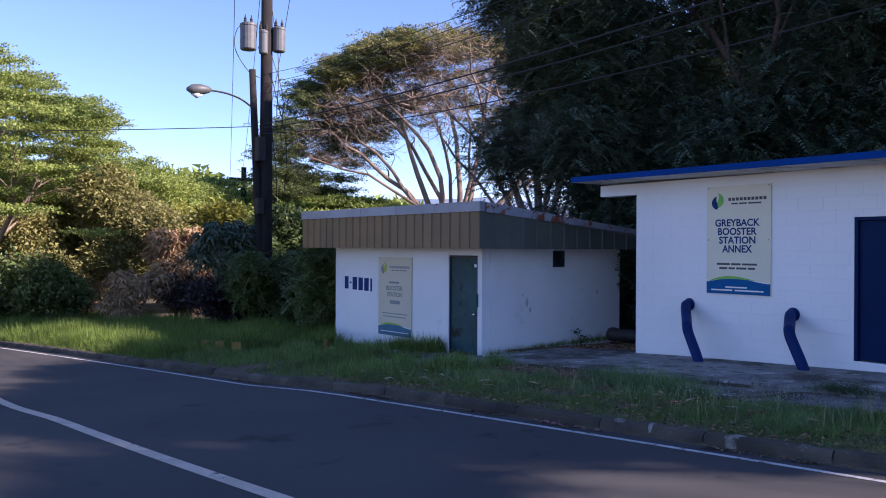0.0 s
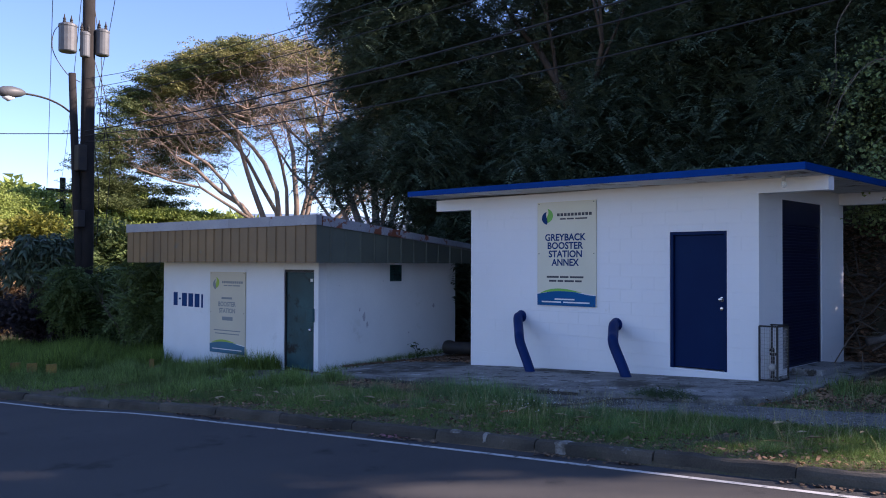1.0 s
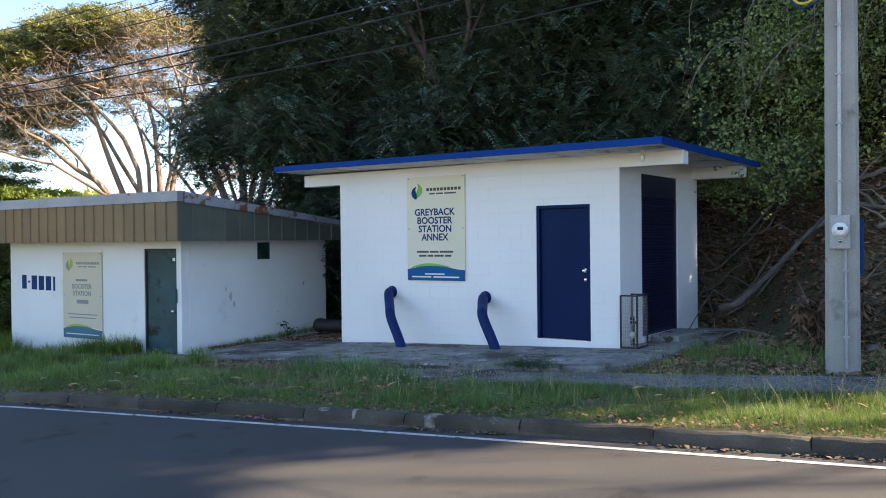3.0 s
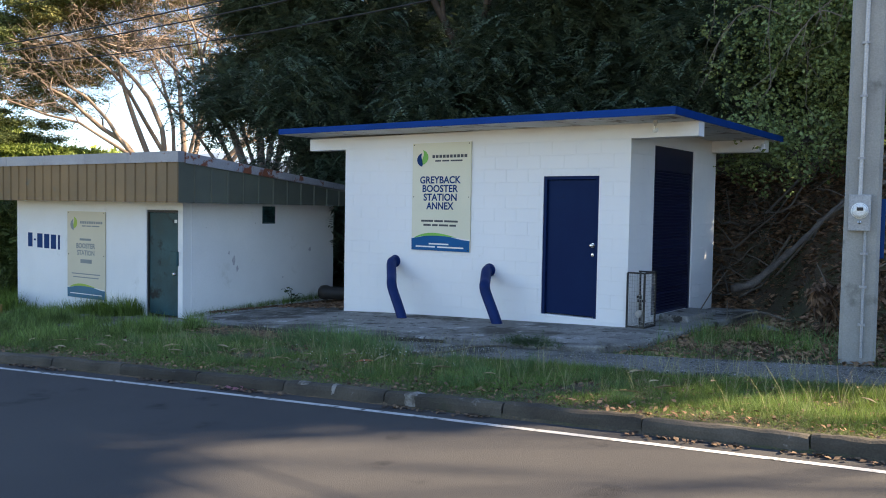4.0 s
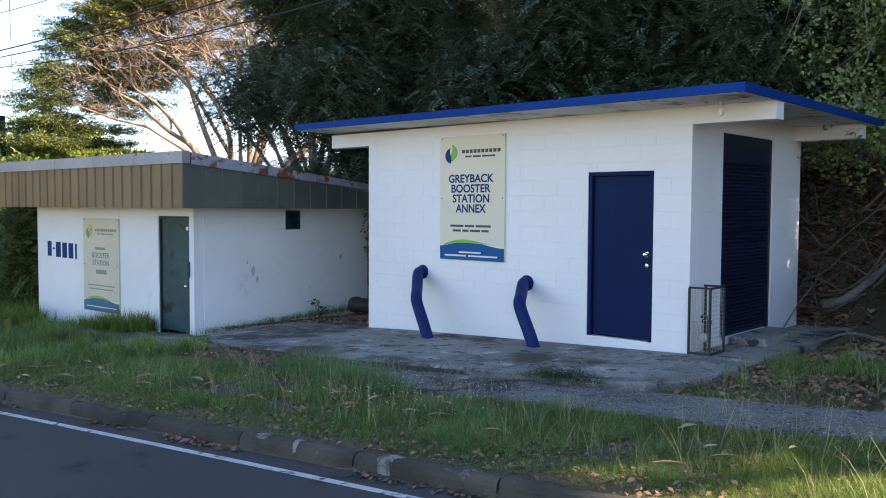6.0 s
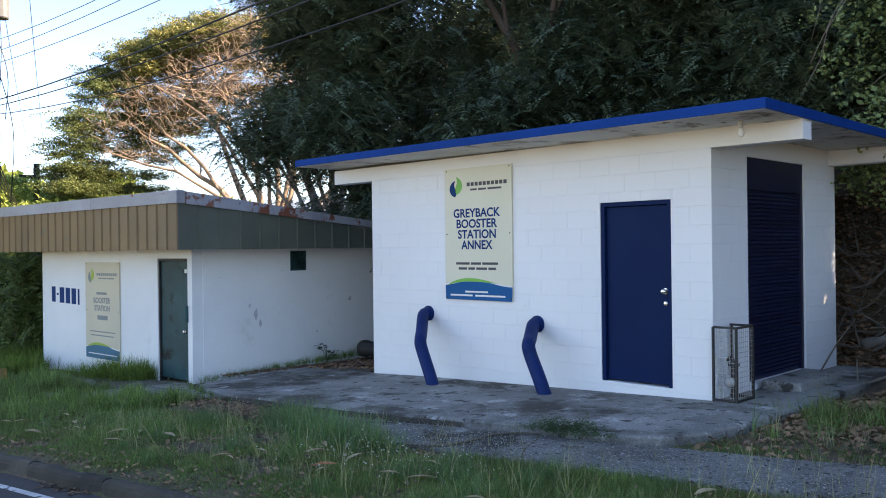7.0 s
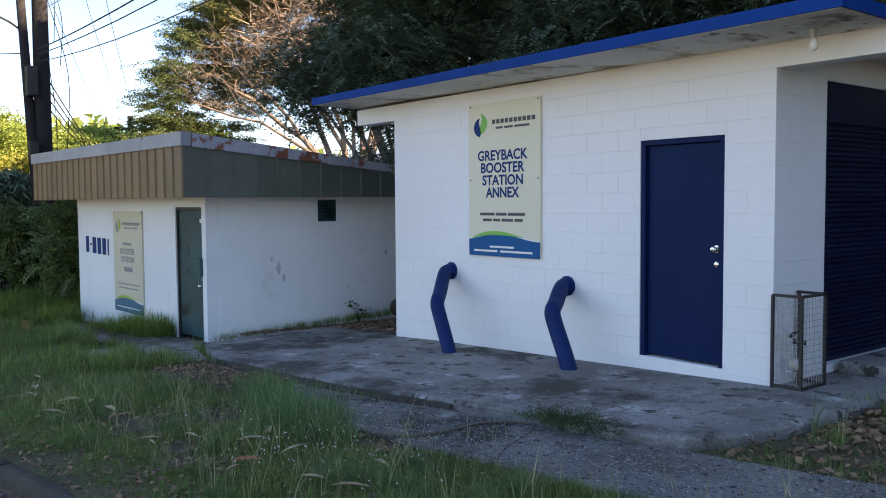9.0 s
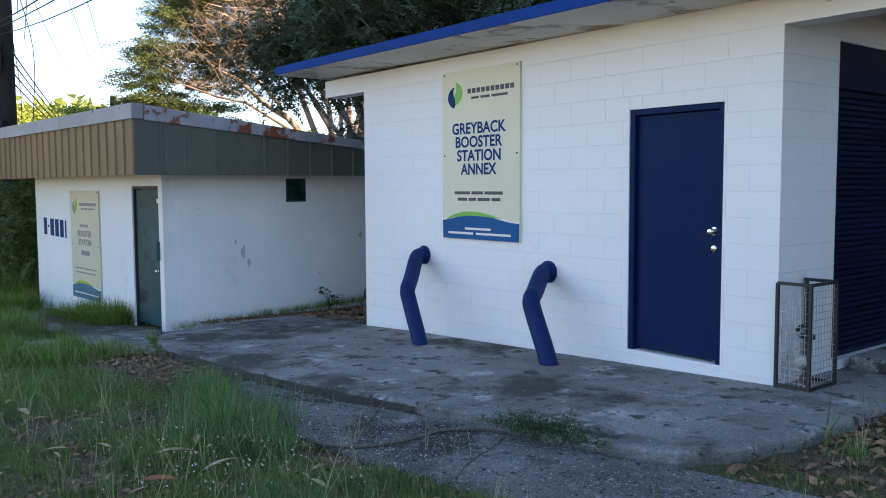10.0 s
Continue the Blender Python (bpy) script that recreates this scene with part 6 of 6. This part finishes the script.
def grass(name, n, xr, off, height, template, mat_, label, clump=0.0, seed=0.0, bare=-0.25, by_noise=0.6):
    """Blades over a stretch of the verge, between two offsets from the edge line."""
    x = RNG.uniform(*xr, n)
    o = RNG.uniform(*off, n)
    y = np.array([edge_y(v) for v in x]) + o
    nz = np.array([noise.noise((a_ * 0.9, b_ * 0.9, 7 + seed)) + 0.5 * noise.noise((a_ * 2.7, b_ * 2.7, 9 + seed)) for a_, b_ in zip(x, y)])
    free = np.array([not (inside(SLAB, a_, b_) or inside(PATH_POLY, a_, b_) or inside(PAD, a_, b_) or (a_ < -11.3 and a_ > -16.9 and 9.62 < b_ < 13.8)) for a_, b_ in zip(x, y)])
    keep = free & (nz > bare)
    x, y, o, nz = x[keep], y[keep], o[keep], nz[keep]
    z = np.array([land(a_, b_) for a_, b_ in zip(x, y)]) - 0.01
    grown = np.clip((o - 0.1) / 0.9, 0.42, 1.0)
    h = height * grown * (1 + by_noise * nz) * RNG.uniform(0.6, 1.25, len(x))
    return tagged(scatter(name, template, np.stack([x, y, z], 1), h, rotations(len(x), 0.3), mat_), label, "grass", kind="stuff")


grass("verge_grass", 62000, (-9.5, 4.0), (0.36, 2.7), 0.07, TUFT, M_GRASS, "green verge grass growing behind the kerb", bare=-0.28, by_noise=0.7)
grass("verge_grass", 9000, (-9.5, 3.6), (0.55, 2.5), 0.105, TUFT2, M_GRASS, "longer green blades standing in the verge grass", bare=-0.05, seed=1.0, by_noise=0.8)
grass("verge_grass", 14000, (-1.8, 4.2), (0.36, 2.5), 0.07, TUFT, M_GRASS_SUN, "bright green verge grass by the concrete pole", bare=-0.9, seed=8.0)
grass("verge_grass", 12000, (-20, -9.0), (0.40, 4.2), 0.12, TUFT, M_GRASS, "green verge grass before the old building", bare=-0.4)
grass("verge_grass", 2600, (-20, -9.0), (0.8, 4.2), 0.26, TALL, M_GRASS, "taller grass tufts before the old building", bare=-0.1, seed=4.0)
grass("verge_grass", 15000, (-34, -16), (0.44, 7.0), 0.44, TALL, M_GRASS_SUN, "long green grass sloping to the road bend", bare=-0.7)
grass("verge_grass", 6000, (-2.7, 5.0), (2.9, 5.6), 0.05, TUFT, M_GRASS, "green grass between the path and the bank", bare=-0.1)
grass("verge_grass", 150, (-2.5, 5.0), (3.6, 5.6), 0.30, ARCH, M_GRASS_PALE, "tall grass clumps between the path and the bank", bare=0.05)
grass("verge_grass", 220, (-2.3, 5.0), (3.5, 5.9), 0.46, tuft_template(4, 8, 0.7, 0.007, 3, 0.1, 0.3), M_STRAW, "tall thin dry grass stalks by the pole", bare=0.0, seed=2.0)
grass("dry_grass", 1600, (-12.0, 3.5), (0.5, 2.6), 0.13, tuft_template(4, 5, 1.5, 0.022), M_STRAW, "short dry straw-coloured blades among the verge grass", seed=6.0, bare=-0.1, by_noise=0.3)


def tussocks(name, spots, mat_, label, per=46, template=ARCH):
    """Clumps of arching grass round the spots (x, y, radius, height)."""
    pts, sizes = [], []
    for x, y, r, h in spots:
        n = int(per * (r / 0.25) ** 1.4)
        for _ in range(n):
            u = abs(RNG.normal()) * 0.55
            a_ = RNG.uniform(0, math.tau)
            px, py = x + math.cos(a_) * u * r, y + math.sin(a_) * u * r * 0.8
            pts.append((px, py, land(px, py) - 0.01))
            sizes.append(h * RNG.uniform(0.6, 1.15) * (1 - 0.3 * min(u, 1)))
    tagged(scatter(name, template, np.array(pts), np.array(sizes), rotations(len(pts), 0.22), mat_), label, "grass", kind="stuff")


r_t = random.Random(52)
TUSSOCKS = [(-5.25, 8.05, 0.5, 0.42), (-5.75, 8.2, 0.5, 0.44), (-6.3, 8.35, 0.5, 0.40), (-4.75, 8.1, 0.35, 0.36), (-6.9, 8.55, 0.4, 0.34), (-5.4, 8.5, 0.35, 0.34), (-7.3, 7.9, 0.4, 0.28), (-3.6, 7.75, 0.35, 0.24), (-2.9, 8.2, 0.3, 0.24)]
for _ in range(54):
    x = r_t.uniform(-9.5, -1.2)
    TUSSOCKS.append((x, edge_y(x) + r_t.uniform(0.75, 2.2), r_t.uniform(0.12, 0.34), r_t.uniform(0.10, 0.22)))
tussocks("grass_tussocks", TUSSOCKS, M_GRASS_PALE, "arching bluish green grass tussocks on the verge", 26)
tussocks("grass_tussocks", [(-9.0 - 9 * r_t.random(), 7.3 + 1.5 * r_t.random(), r_t.uniform(0.2, 0.5), r_t.uniform(0.25, 0.45)) for _ in range(30)], M_GRASS, "deep green tussocks before the old building", 30, TALL)
tussocks("grass_tussocks", [(-2.0, 10.85, 0.22, 0.32), (-2.1, 11.3, 0.3, 0.36), (-1.6, 11.8, 0.4, 0.38), (-0.9, 11.0, 0.35, 0.3), (-2.3, 10.45, 0.2, 0.2)], M_GRASS, "tall green grass clumps beside the wire cage", 15)


def patch(name, pts, sizes, template, mat_, label):
    pts = np.array(pts)
    return tagged(scatter(name, template, pts, np.array(sizes), rotations(len(pts), 0.3), mat_), label, "grass", kind="stuff")


# tall tufts against the old walls
q = []
for _ in range(520):
    s = RNG.uniform(1.2, OLEN - 1.08)
    p = FRONT @ Vector((s, -abs(RNG.normal(0.10, 0.14)) - 0.03, 0))
    q.append((p.x, p.y, level(p.x) - 0.14 - 0.3 * step(-13, -16, p.x)))
patch("wall_grass", q, RNG.uniform(0.25, 0.62, len(q)), TALL, M_GRASS_SUN, "tall green grass tufts against the old front wall")
q = [(OC[0] + abs(RNG.normal(0.06, 0.12)) + 0.02, y, level(-11.2) - 0.05 + 0.04 * (y - 10)) for y in 10.0 + 3.4 * RNG.uniform(0, 1, 420) ** 0.8]
patch("wall_grass", q, RNG.uniform(0.04, 0.17, len(q)), TUFT2, M_GRASS, "dark grass along the foot of the old side wall")
n_ = 900
ly = RNG.uniform(10.3, 13.4, n_)
lx = OC[0] + 0.2 + 0.12 * (ly - 10.3) + np.abs(RNG.normal(0, 0.13, n_))
patch("wall_litter", np.stack([lx, ly, np.array([level(v) for v in lx]) + RNG.uniform(0.01, 0.04, n_)], 1), RNG.uniform(0.03, 0.09, n_), LEAF1, M_LITTER, "brown leaves and straw along the old side wall")
weed = thing("weed", "small broad-leaved weed at the foot of the old side wall", "plant")
wx, wy, wz = OC[0] + 0.28, 12.35, level(OC[0]) + 0.04
for k in range(5):
    a_ = 1.3 * k
    tip = Vector((wx + 0.14 * math.cos(a_), wy + 0.16 * math.sin(a_), wz + 0.16 + 0.05 * k))
    bm_ = bmesh.new()
    tube(bm_, curve_points([(wx, wy, wz - 0.05), (wx + 0.03 * math.cos(a_), wy + 0.03 * math.sin(a_), wz + 0.08 + 0.02 * k), tip], 3), 0.005, 4)
    part("stem", bm_, M_WEED, weed)
    for m in range(3):
        lf = bmesh.new()
        c0 = [(0, 0, 0), (0.05, 0.032, 0.008), (0.075, 0, 0.0), (0.05, -0.032, 0.008)]
        lf.faces.new([lf.verts.new(c_) for c_ in c0])
        lf.transform(Matrix.Translation(tip - Vector((0, 0, 0.035 * m))) @ Euler((0.3 * m, 0.35, a_ + 2.1 * m)).to_matrix().to_4x4() @ Matrix.Scale(1.2, 4))
        part("leaf", lf, M_WEED, weed)
# weeds in the joint of the slab
for cx, cy, n_, rr, hh in ((-2.55, 9.72, 170, 0.20, 0.045), (-2.15, 9.88, 240, 0.28, 0.05), (-1.4, 10.05, 180, 0.4, 0.05), (-1.7, 11.5, 200, 0.5, 0.16), (-9.3, 8.8, 120, 0.3, 0.10), (-7.2, 9.03, 80, 0.4, 0.08), (-6.2, 9.1, 50, 0.4, 0.06)):
    q = [(cx + RNG.normal() * rr, cy + RNG.normal() * rr * 0.35, 0.0) for _ in range(n_)]
    q = [(a_, b_, max(land(a_, b_), level(a_) - 0.055 if inside(PATH_POLY, a_, b_) else -9) - 0.01) for a_, b_, _ in q]
    patch("joint_weeds", q, RNG.uniform(0.5, 1.2, n_) * hh * 1.3, TUFT, M_GRASS, "small green weeds beside the slab")
for cx, cy, n_, rr in ((-3.72, 9.38, 260, 0.17), (-3.52, 9.45, 200, 0.14), (-3.88, 9.36, 120, 0.12)):
    q = np.array([(cx + RNG.normal() * rr, cy + RNG.normal() * rr * 0.45, 0) for _ in range(n_)])
    q[:, 2] = level(cx) + 0.01 + np.abs(RNG.normal(0, 0.055, n_)) * np.exp(-((q[:, 0] - cx) / rr) ** 2 * 0.5)
    patch("joint_weeds", q, RNG.uniform(0.03, 0.06, n_), OVAL_CLUMP, M_WEED, "low dark leafy weed growing from the slab joint")
n_ = 60
patch("joint_flowers", np.stack([RNG.normal(-3.66, 0.18, n_), RNG.normal(9.4, 0.07, n_), level(-3.66) + RNG.uniform(0.06, 0.17, n_)], 1), RNG.uniform(0.006, 0.011, n_), clump_template(5, 0.6, 0.5, 18, 0.4), M_STRAW, "tiny pale seed heads on the joint weed")
# dark soil packed into the joint below the slab edge
bm_ = bmesh.new()
rows = []
for i in range(90):
    x = -8.9 + 4.0 * i / 89
    y = float(np.interp(x, [p[0] for p in SLAB[:9]], [p[1] for p in SLAB[:9]]))
    nz = noise.noise((x * 4, 0, 70)) + 0.5 * noise.noise((x * 15, 0, 71))
    taper = min(1.0, (i + 1) / 14, (90 - i) / 14)
    w_ = (0.05 + 0.045 * nz) * taper
    rows.append([bm_.verts.new(c_) for c_ in ((x, y + 0.03, level(x) - 0.012 - 0.02 * (1 - taper) + 0.008 * nz), (x, y - 0.03 - 0.2 * w_, level(x) - 0.022 - 0.012 * abs(nz)), (x, y - 0.03 - w_, level(x) - 0.07))])
for p, q in zip(rows, rows[1:]):
    for k in range(2):
        bm_.faces.new((p[k], p[k + 1], q[k + 1], q[k]))
tagged(smooth(from_bm("joint_soil", bm_, M_MOULD)), "dark damp soil packed along the slab joint", "soil", kind="stuff")
# leaf mould in the open joint and along the broken slab edge
n_ = 1600
lx = RNG.uniform(-10.2, -6.9, n_)
ly = np.interp(lx, [-10.2, -9.0, -8.1, -6.9], [8.25, 8.6, 8.6, 8.6]) + RNG.normal(0, 0.16, n_)
patch("leaf_mould", np.stack([lx, ly, np.array([level(v) for v in lx]) - 0.05 + RNG.uniform(0, 0.04, n_)], 1), RNG.uniform(0.02, 0.07, n_), LEAF1, M_LITTER, "brown dead leaves heaped along the broken slab edge")
n_ = 1800
lx = RNG.uniform(-13, 3.5, n_)
ly = np.array([edge_y(v) for v in lx]) + RNG.uniform(0.5, 2.5, n_)
keep = np.array([noise.noise((a_ * 1.1, b_ * 1.1, 21)) > 0.0 for a_, b_ in zip(lx, ly)])
lx, ly = lx[keep], ly[keep]
tagged(scatter("verge_litter", LEAF1, np.stack([lx, ly, np.array([land(a_, b_) for a_, b_ in zip(lx, ly)]) + RNG.uniform(0.03, 0.07, len(lx))], 1), RNG.uniform(0.02, 0.065, len(lx)), rotations(len(lx), 0.6), M_GUTTER), "small brown leaves scattered through the verge grass", "leaf litter", kind="stuff")
# thin seed stalks standing above the verge
STALK = tuft_template(3, 14, 0.7, 0.010, 3, 0.08, 0.3)
n_ = 520
x = RNG.uniform(-8.5, 3.2, n_)
o = RNG.uniform(0.9, 2.8, n_)
y = np.array([edge_y(v) for v in x]) + o
patch("seed_stalks", np.stack([x, y, np.array([land(a_, b_) for a_, b_ in zip(x, y)])], 1), RNG.uniform(0.2, 0.5, n_), STALK, M_STRAW, "thin straw-coloured seed stalks above the verge")
n_ = 230
x = RNG.normal(-4.5, 0.6, n_)
y = np.array([edge_y(v) for v in x]) + RNG.normal(1.75, 0.4, n_)
patch("wild_flowers", np.stack([x, y, np.array([land(a_, b_) for a_, b_ in zip(x, y)]) + RNG.uniform(0.10, 0.2, n_)], 1), RNG.uniform(0.007, 0.014, n_), clump_template(6, 0.6, 0.5, 8, 0.4), M_FLOWER, "tiny white wild flowers in the verge")

n_ = 16
x = RNG.normal(-5.05, 0.12, n_)
patch("pink_petals", np.stack([x, np.array([edge_y(v) for v in x]) + RNG.normal(0.17, 0.04, n_), np.array([level(v) - 0.165 for v in x])], 1), RNG.uniform(0.04, 0.08, n_), LEAF1, M_PINK, "pink fallen petals in the gutter")

# yellow rope barrier beside the road bend
rope = thing("rope_barrier", "faded yellow rope barrier strung between short posts", "barrier")
RAIL = [Vector((-34.0, 4.5, -0.75)), Vector((-33.7, 6.4, -0.80)), Vector((-33.3, 8.4, -0.85))]
for dz in (0.0, -0.29):
    bm_ = bmesh.new()
    tube(bm_, curve_points([p + Vector((0, 0, dz)) for p in RAIL], 3), 0.03, 5)
    part("rope", bm_, M_YELLOW, rope)
for p in RAIL:
    part("post", box(p.x - 0.10, p.x - 0.04, p.y - 0.03, p.y + 0.03, land(p.x, p.y) - 0.2, p.z + 0.06, 0.01), M_DARK, rope)

# small yellow ground markers
MARKERS = [Vector((-16.48, 6.25, 0)), Vector((-15.96, 6.38, 0)), Vector((-15.3, 6.5, 0)), Vector((-14.48, 8.16, 0))]
for p in MARKERS:
    m_ = thing("ground_marker", "small yellow plastic marker standing in the grass", "marker", "yellow markers")
    z = land(p.x, p.y)
    half = 0.05 if p.x > -15 else 0.10
    part("plate", box(p.x - 0.015, p.x + 0.015, p.y - half, p.y + half, z + 0.10, z + 0.28, 0.006), M_YELLOW, m_)
    part("stake", box(p.x - 0.012, p.x + 0.012, p.y - 0.02, p.y + 0.02, z - 0.1, z + 0.099), M_YELLOW, m_)

# a few stones and a root on the path
bm_ = bmesh.new()
rt = [(-4.72, 8.36), (-4.45, 8.45), (-4.31, 8.62), (-4.28, 8.9), (-4.3, 9.12), (-4.15, 9.3), (-3.95, 9.36)]
tube(bm_, curve_points([(x, y, level(x) - 0.04) for x, y in rt], 4), [0.016 - 0.0003 * i for i in range(25)], 6)
tagged(smooth(from_bm("dead_root", bm_, M_DEADWOOD)), "thin dry root lying across the footpath", "root")
for crack in ([(-5.16, 9.2), (-4.95, 9.02), (-4.82, 8.8), (-4.6, 8.62)], [(-3.93, 9.33), (-3.8, 9.1), (-3.7, 8.85), (-3.5, 8.56)]):
    way = curve_points([(x, y, level(x) - 0.052) for x, y in crack], 5)
    bm_ = bmesh.new()
    rows = [[bm_.verts.new((p.x + sgn * RNG.uniform(0.004, 0.012), p.y, level(p.x) - 0.0515)) for sgn in (-1, 1)] for p in way]
    for p, q in zip(rows, rows[1:]):
        bm_.faces.new((p[0], p[1], q[1], q[0]))
    tagged(from_bm("path_crack", bm_, M_SOIL), "dark soil-filled crack across the footpath", "crack", kind="structure")
for k in range(9):
    bm_ = bmesh.new()
    bmesh.ops.create_icosphere(bm_, subdivisions=2, radius=1)
    s = Vector((r_.uniform(0.10, 0.24), r_.uniform(0.08, 0.18), r_.uniform(0.06, 0.12)))
    for v in bm_.verts:
        v.co *= 1 + 0.3 * noise.noise(v.co * 1.5 + Vector((k, 0, 0)))
        v.co = Vector((v.co.x * s.x, v.co.y * s.y, v.co.z * s.z))
    x, y = (r_.uniform(-2.2, 0.5), r_.uniform(12.3, 13.8)) if k < 5 else (r_.uniform(-15.5, -12.5), r_.uniform(8.6, 9.2))
    bm_.transform(Matrix.Translation((x, y, land(x, y) + 0.03)))
    tagged(smooth(from_bm("stone", bm_, M_STONE)), "rough grey stone half sunk in the ground", "stone", "stones")

# ---- blocks of the annex walls ----
BLOCKS = {}


def block_mesh(length, height):
    """One painted block face with softened edges, seen along +y, from its lower left corner."""
    key = (round(length, 3), round(height, 3))
    if key not in BLOCKS:
        c_ = 0.005
        l, h = key
        out = [(0.0002, 0.001), (l - 0.0002, 0.001), (l - 0.0002, h - 0.001), (0.0002, h - 0.001)]
        inn = [(0.0018, c_), (l - 0.0018, c_), (l - 0.0018, h - c_), (0.0018, h - c_)]
        V_ = np.array([(x, 0.010, z) for x, z in out] + [(x, 0.0018, z) for x, z in out] + [(x, 0.0, z) for x, z in inn])
        F_ = np.array([(0, 1, 5, 4), (1, 2, 6, 5), (2, 3, 7, 6), (3, 0, 4, 7), (4, 5, 9, 8), (5, 6, 10, 9), (6, 7, 11, 10), (7, 4, 8, 11), (8, 9, 10, 11)])
        me = bpy.data.meshes.new("block")
        me.from_pydata(V_.tolist(), [], F_.tolist())
        me.materials.append(M_WHITE)
        BLOCKS[key] = me
    return BLOCKS[key]


def lay(parent, length, holes, place, z_low):
    """Courses 0.2 m high in running bond over a wall face; holes are (s0, s1, z0, z1)."""
    k = 0
    z1 = ATOP - 0.002
    while z1 > z_low:
        z0 = z1 - 0.2
        marks = {0.0, length}
        s = 0.4 if k % 2 else 0.2
        while s < length - 0.05:
            marks.add(round(s, 3))
            s += 0.4
        for a_, b_, h0, h1 in holes:
            if z1 > h0 + 0.01 and z0 < h1 - 0.01:
                marks |= {a_, b_}
        marks = sorted(marks)
        for a_, b_ in zip(marks, marks[1:]):
            if b_ - a_ < 0.02:
                continue
            mid_s = (a_ + b_) / 2
            spans = [(z0, z1)]
            for h_a, h_b, h0, h1 in holes:
                if h_a < mid_s < h_b:
                    spans = [sp for lo, hi in spans for sp in ((lo, min(hi, h0)), (max(lo, h1), hi)) if sp[1] - sp[0] > 0.02]
            for lo, hi in spans:
                ob = new("block", block_mesh(b_ - a_, hi - lo))
                ob.parent = parent
                ob.matrix_world = place @ Matrix.Translation((a_, 0, lo))
        z1 = z0
        k += 1


lay(front, AX1 - AX0, [(DX0 - AX0, DX1 - AX0, DZ0, DZ1)], Matrix.Translation((AX0, AY0, 0)), -0.1)
lay(side, AY1 - AY0 - 0.01, [(SHY0 - AY0, SHY1 - AY0, -1, SHZ1)], Matrix.Translation((AX1, AY0 + 0.01, 0)) @ Matrix.Rotation(math.pi / 2, 4, "Z"), 0.1)
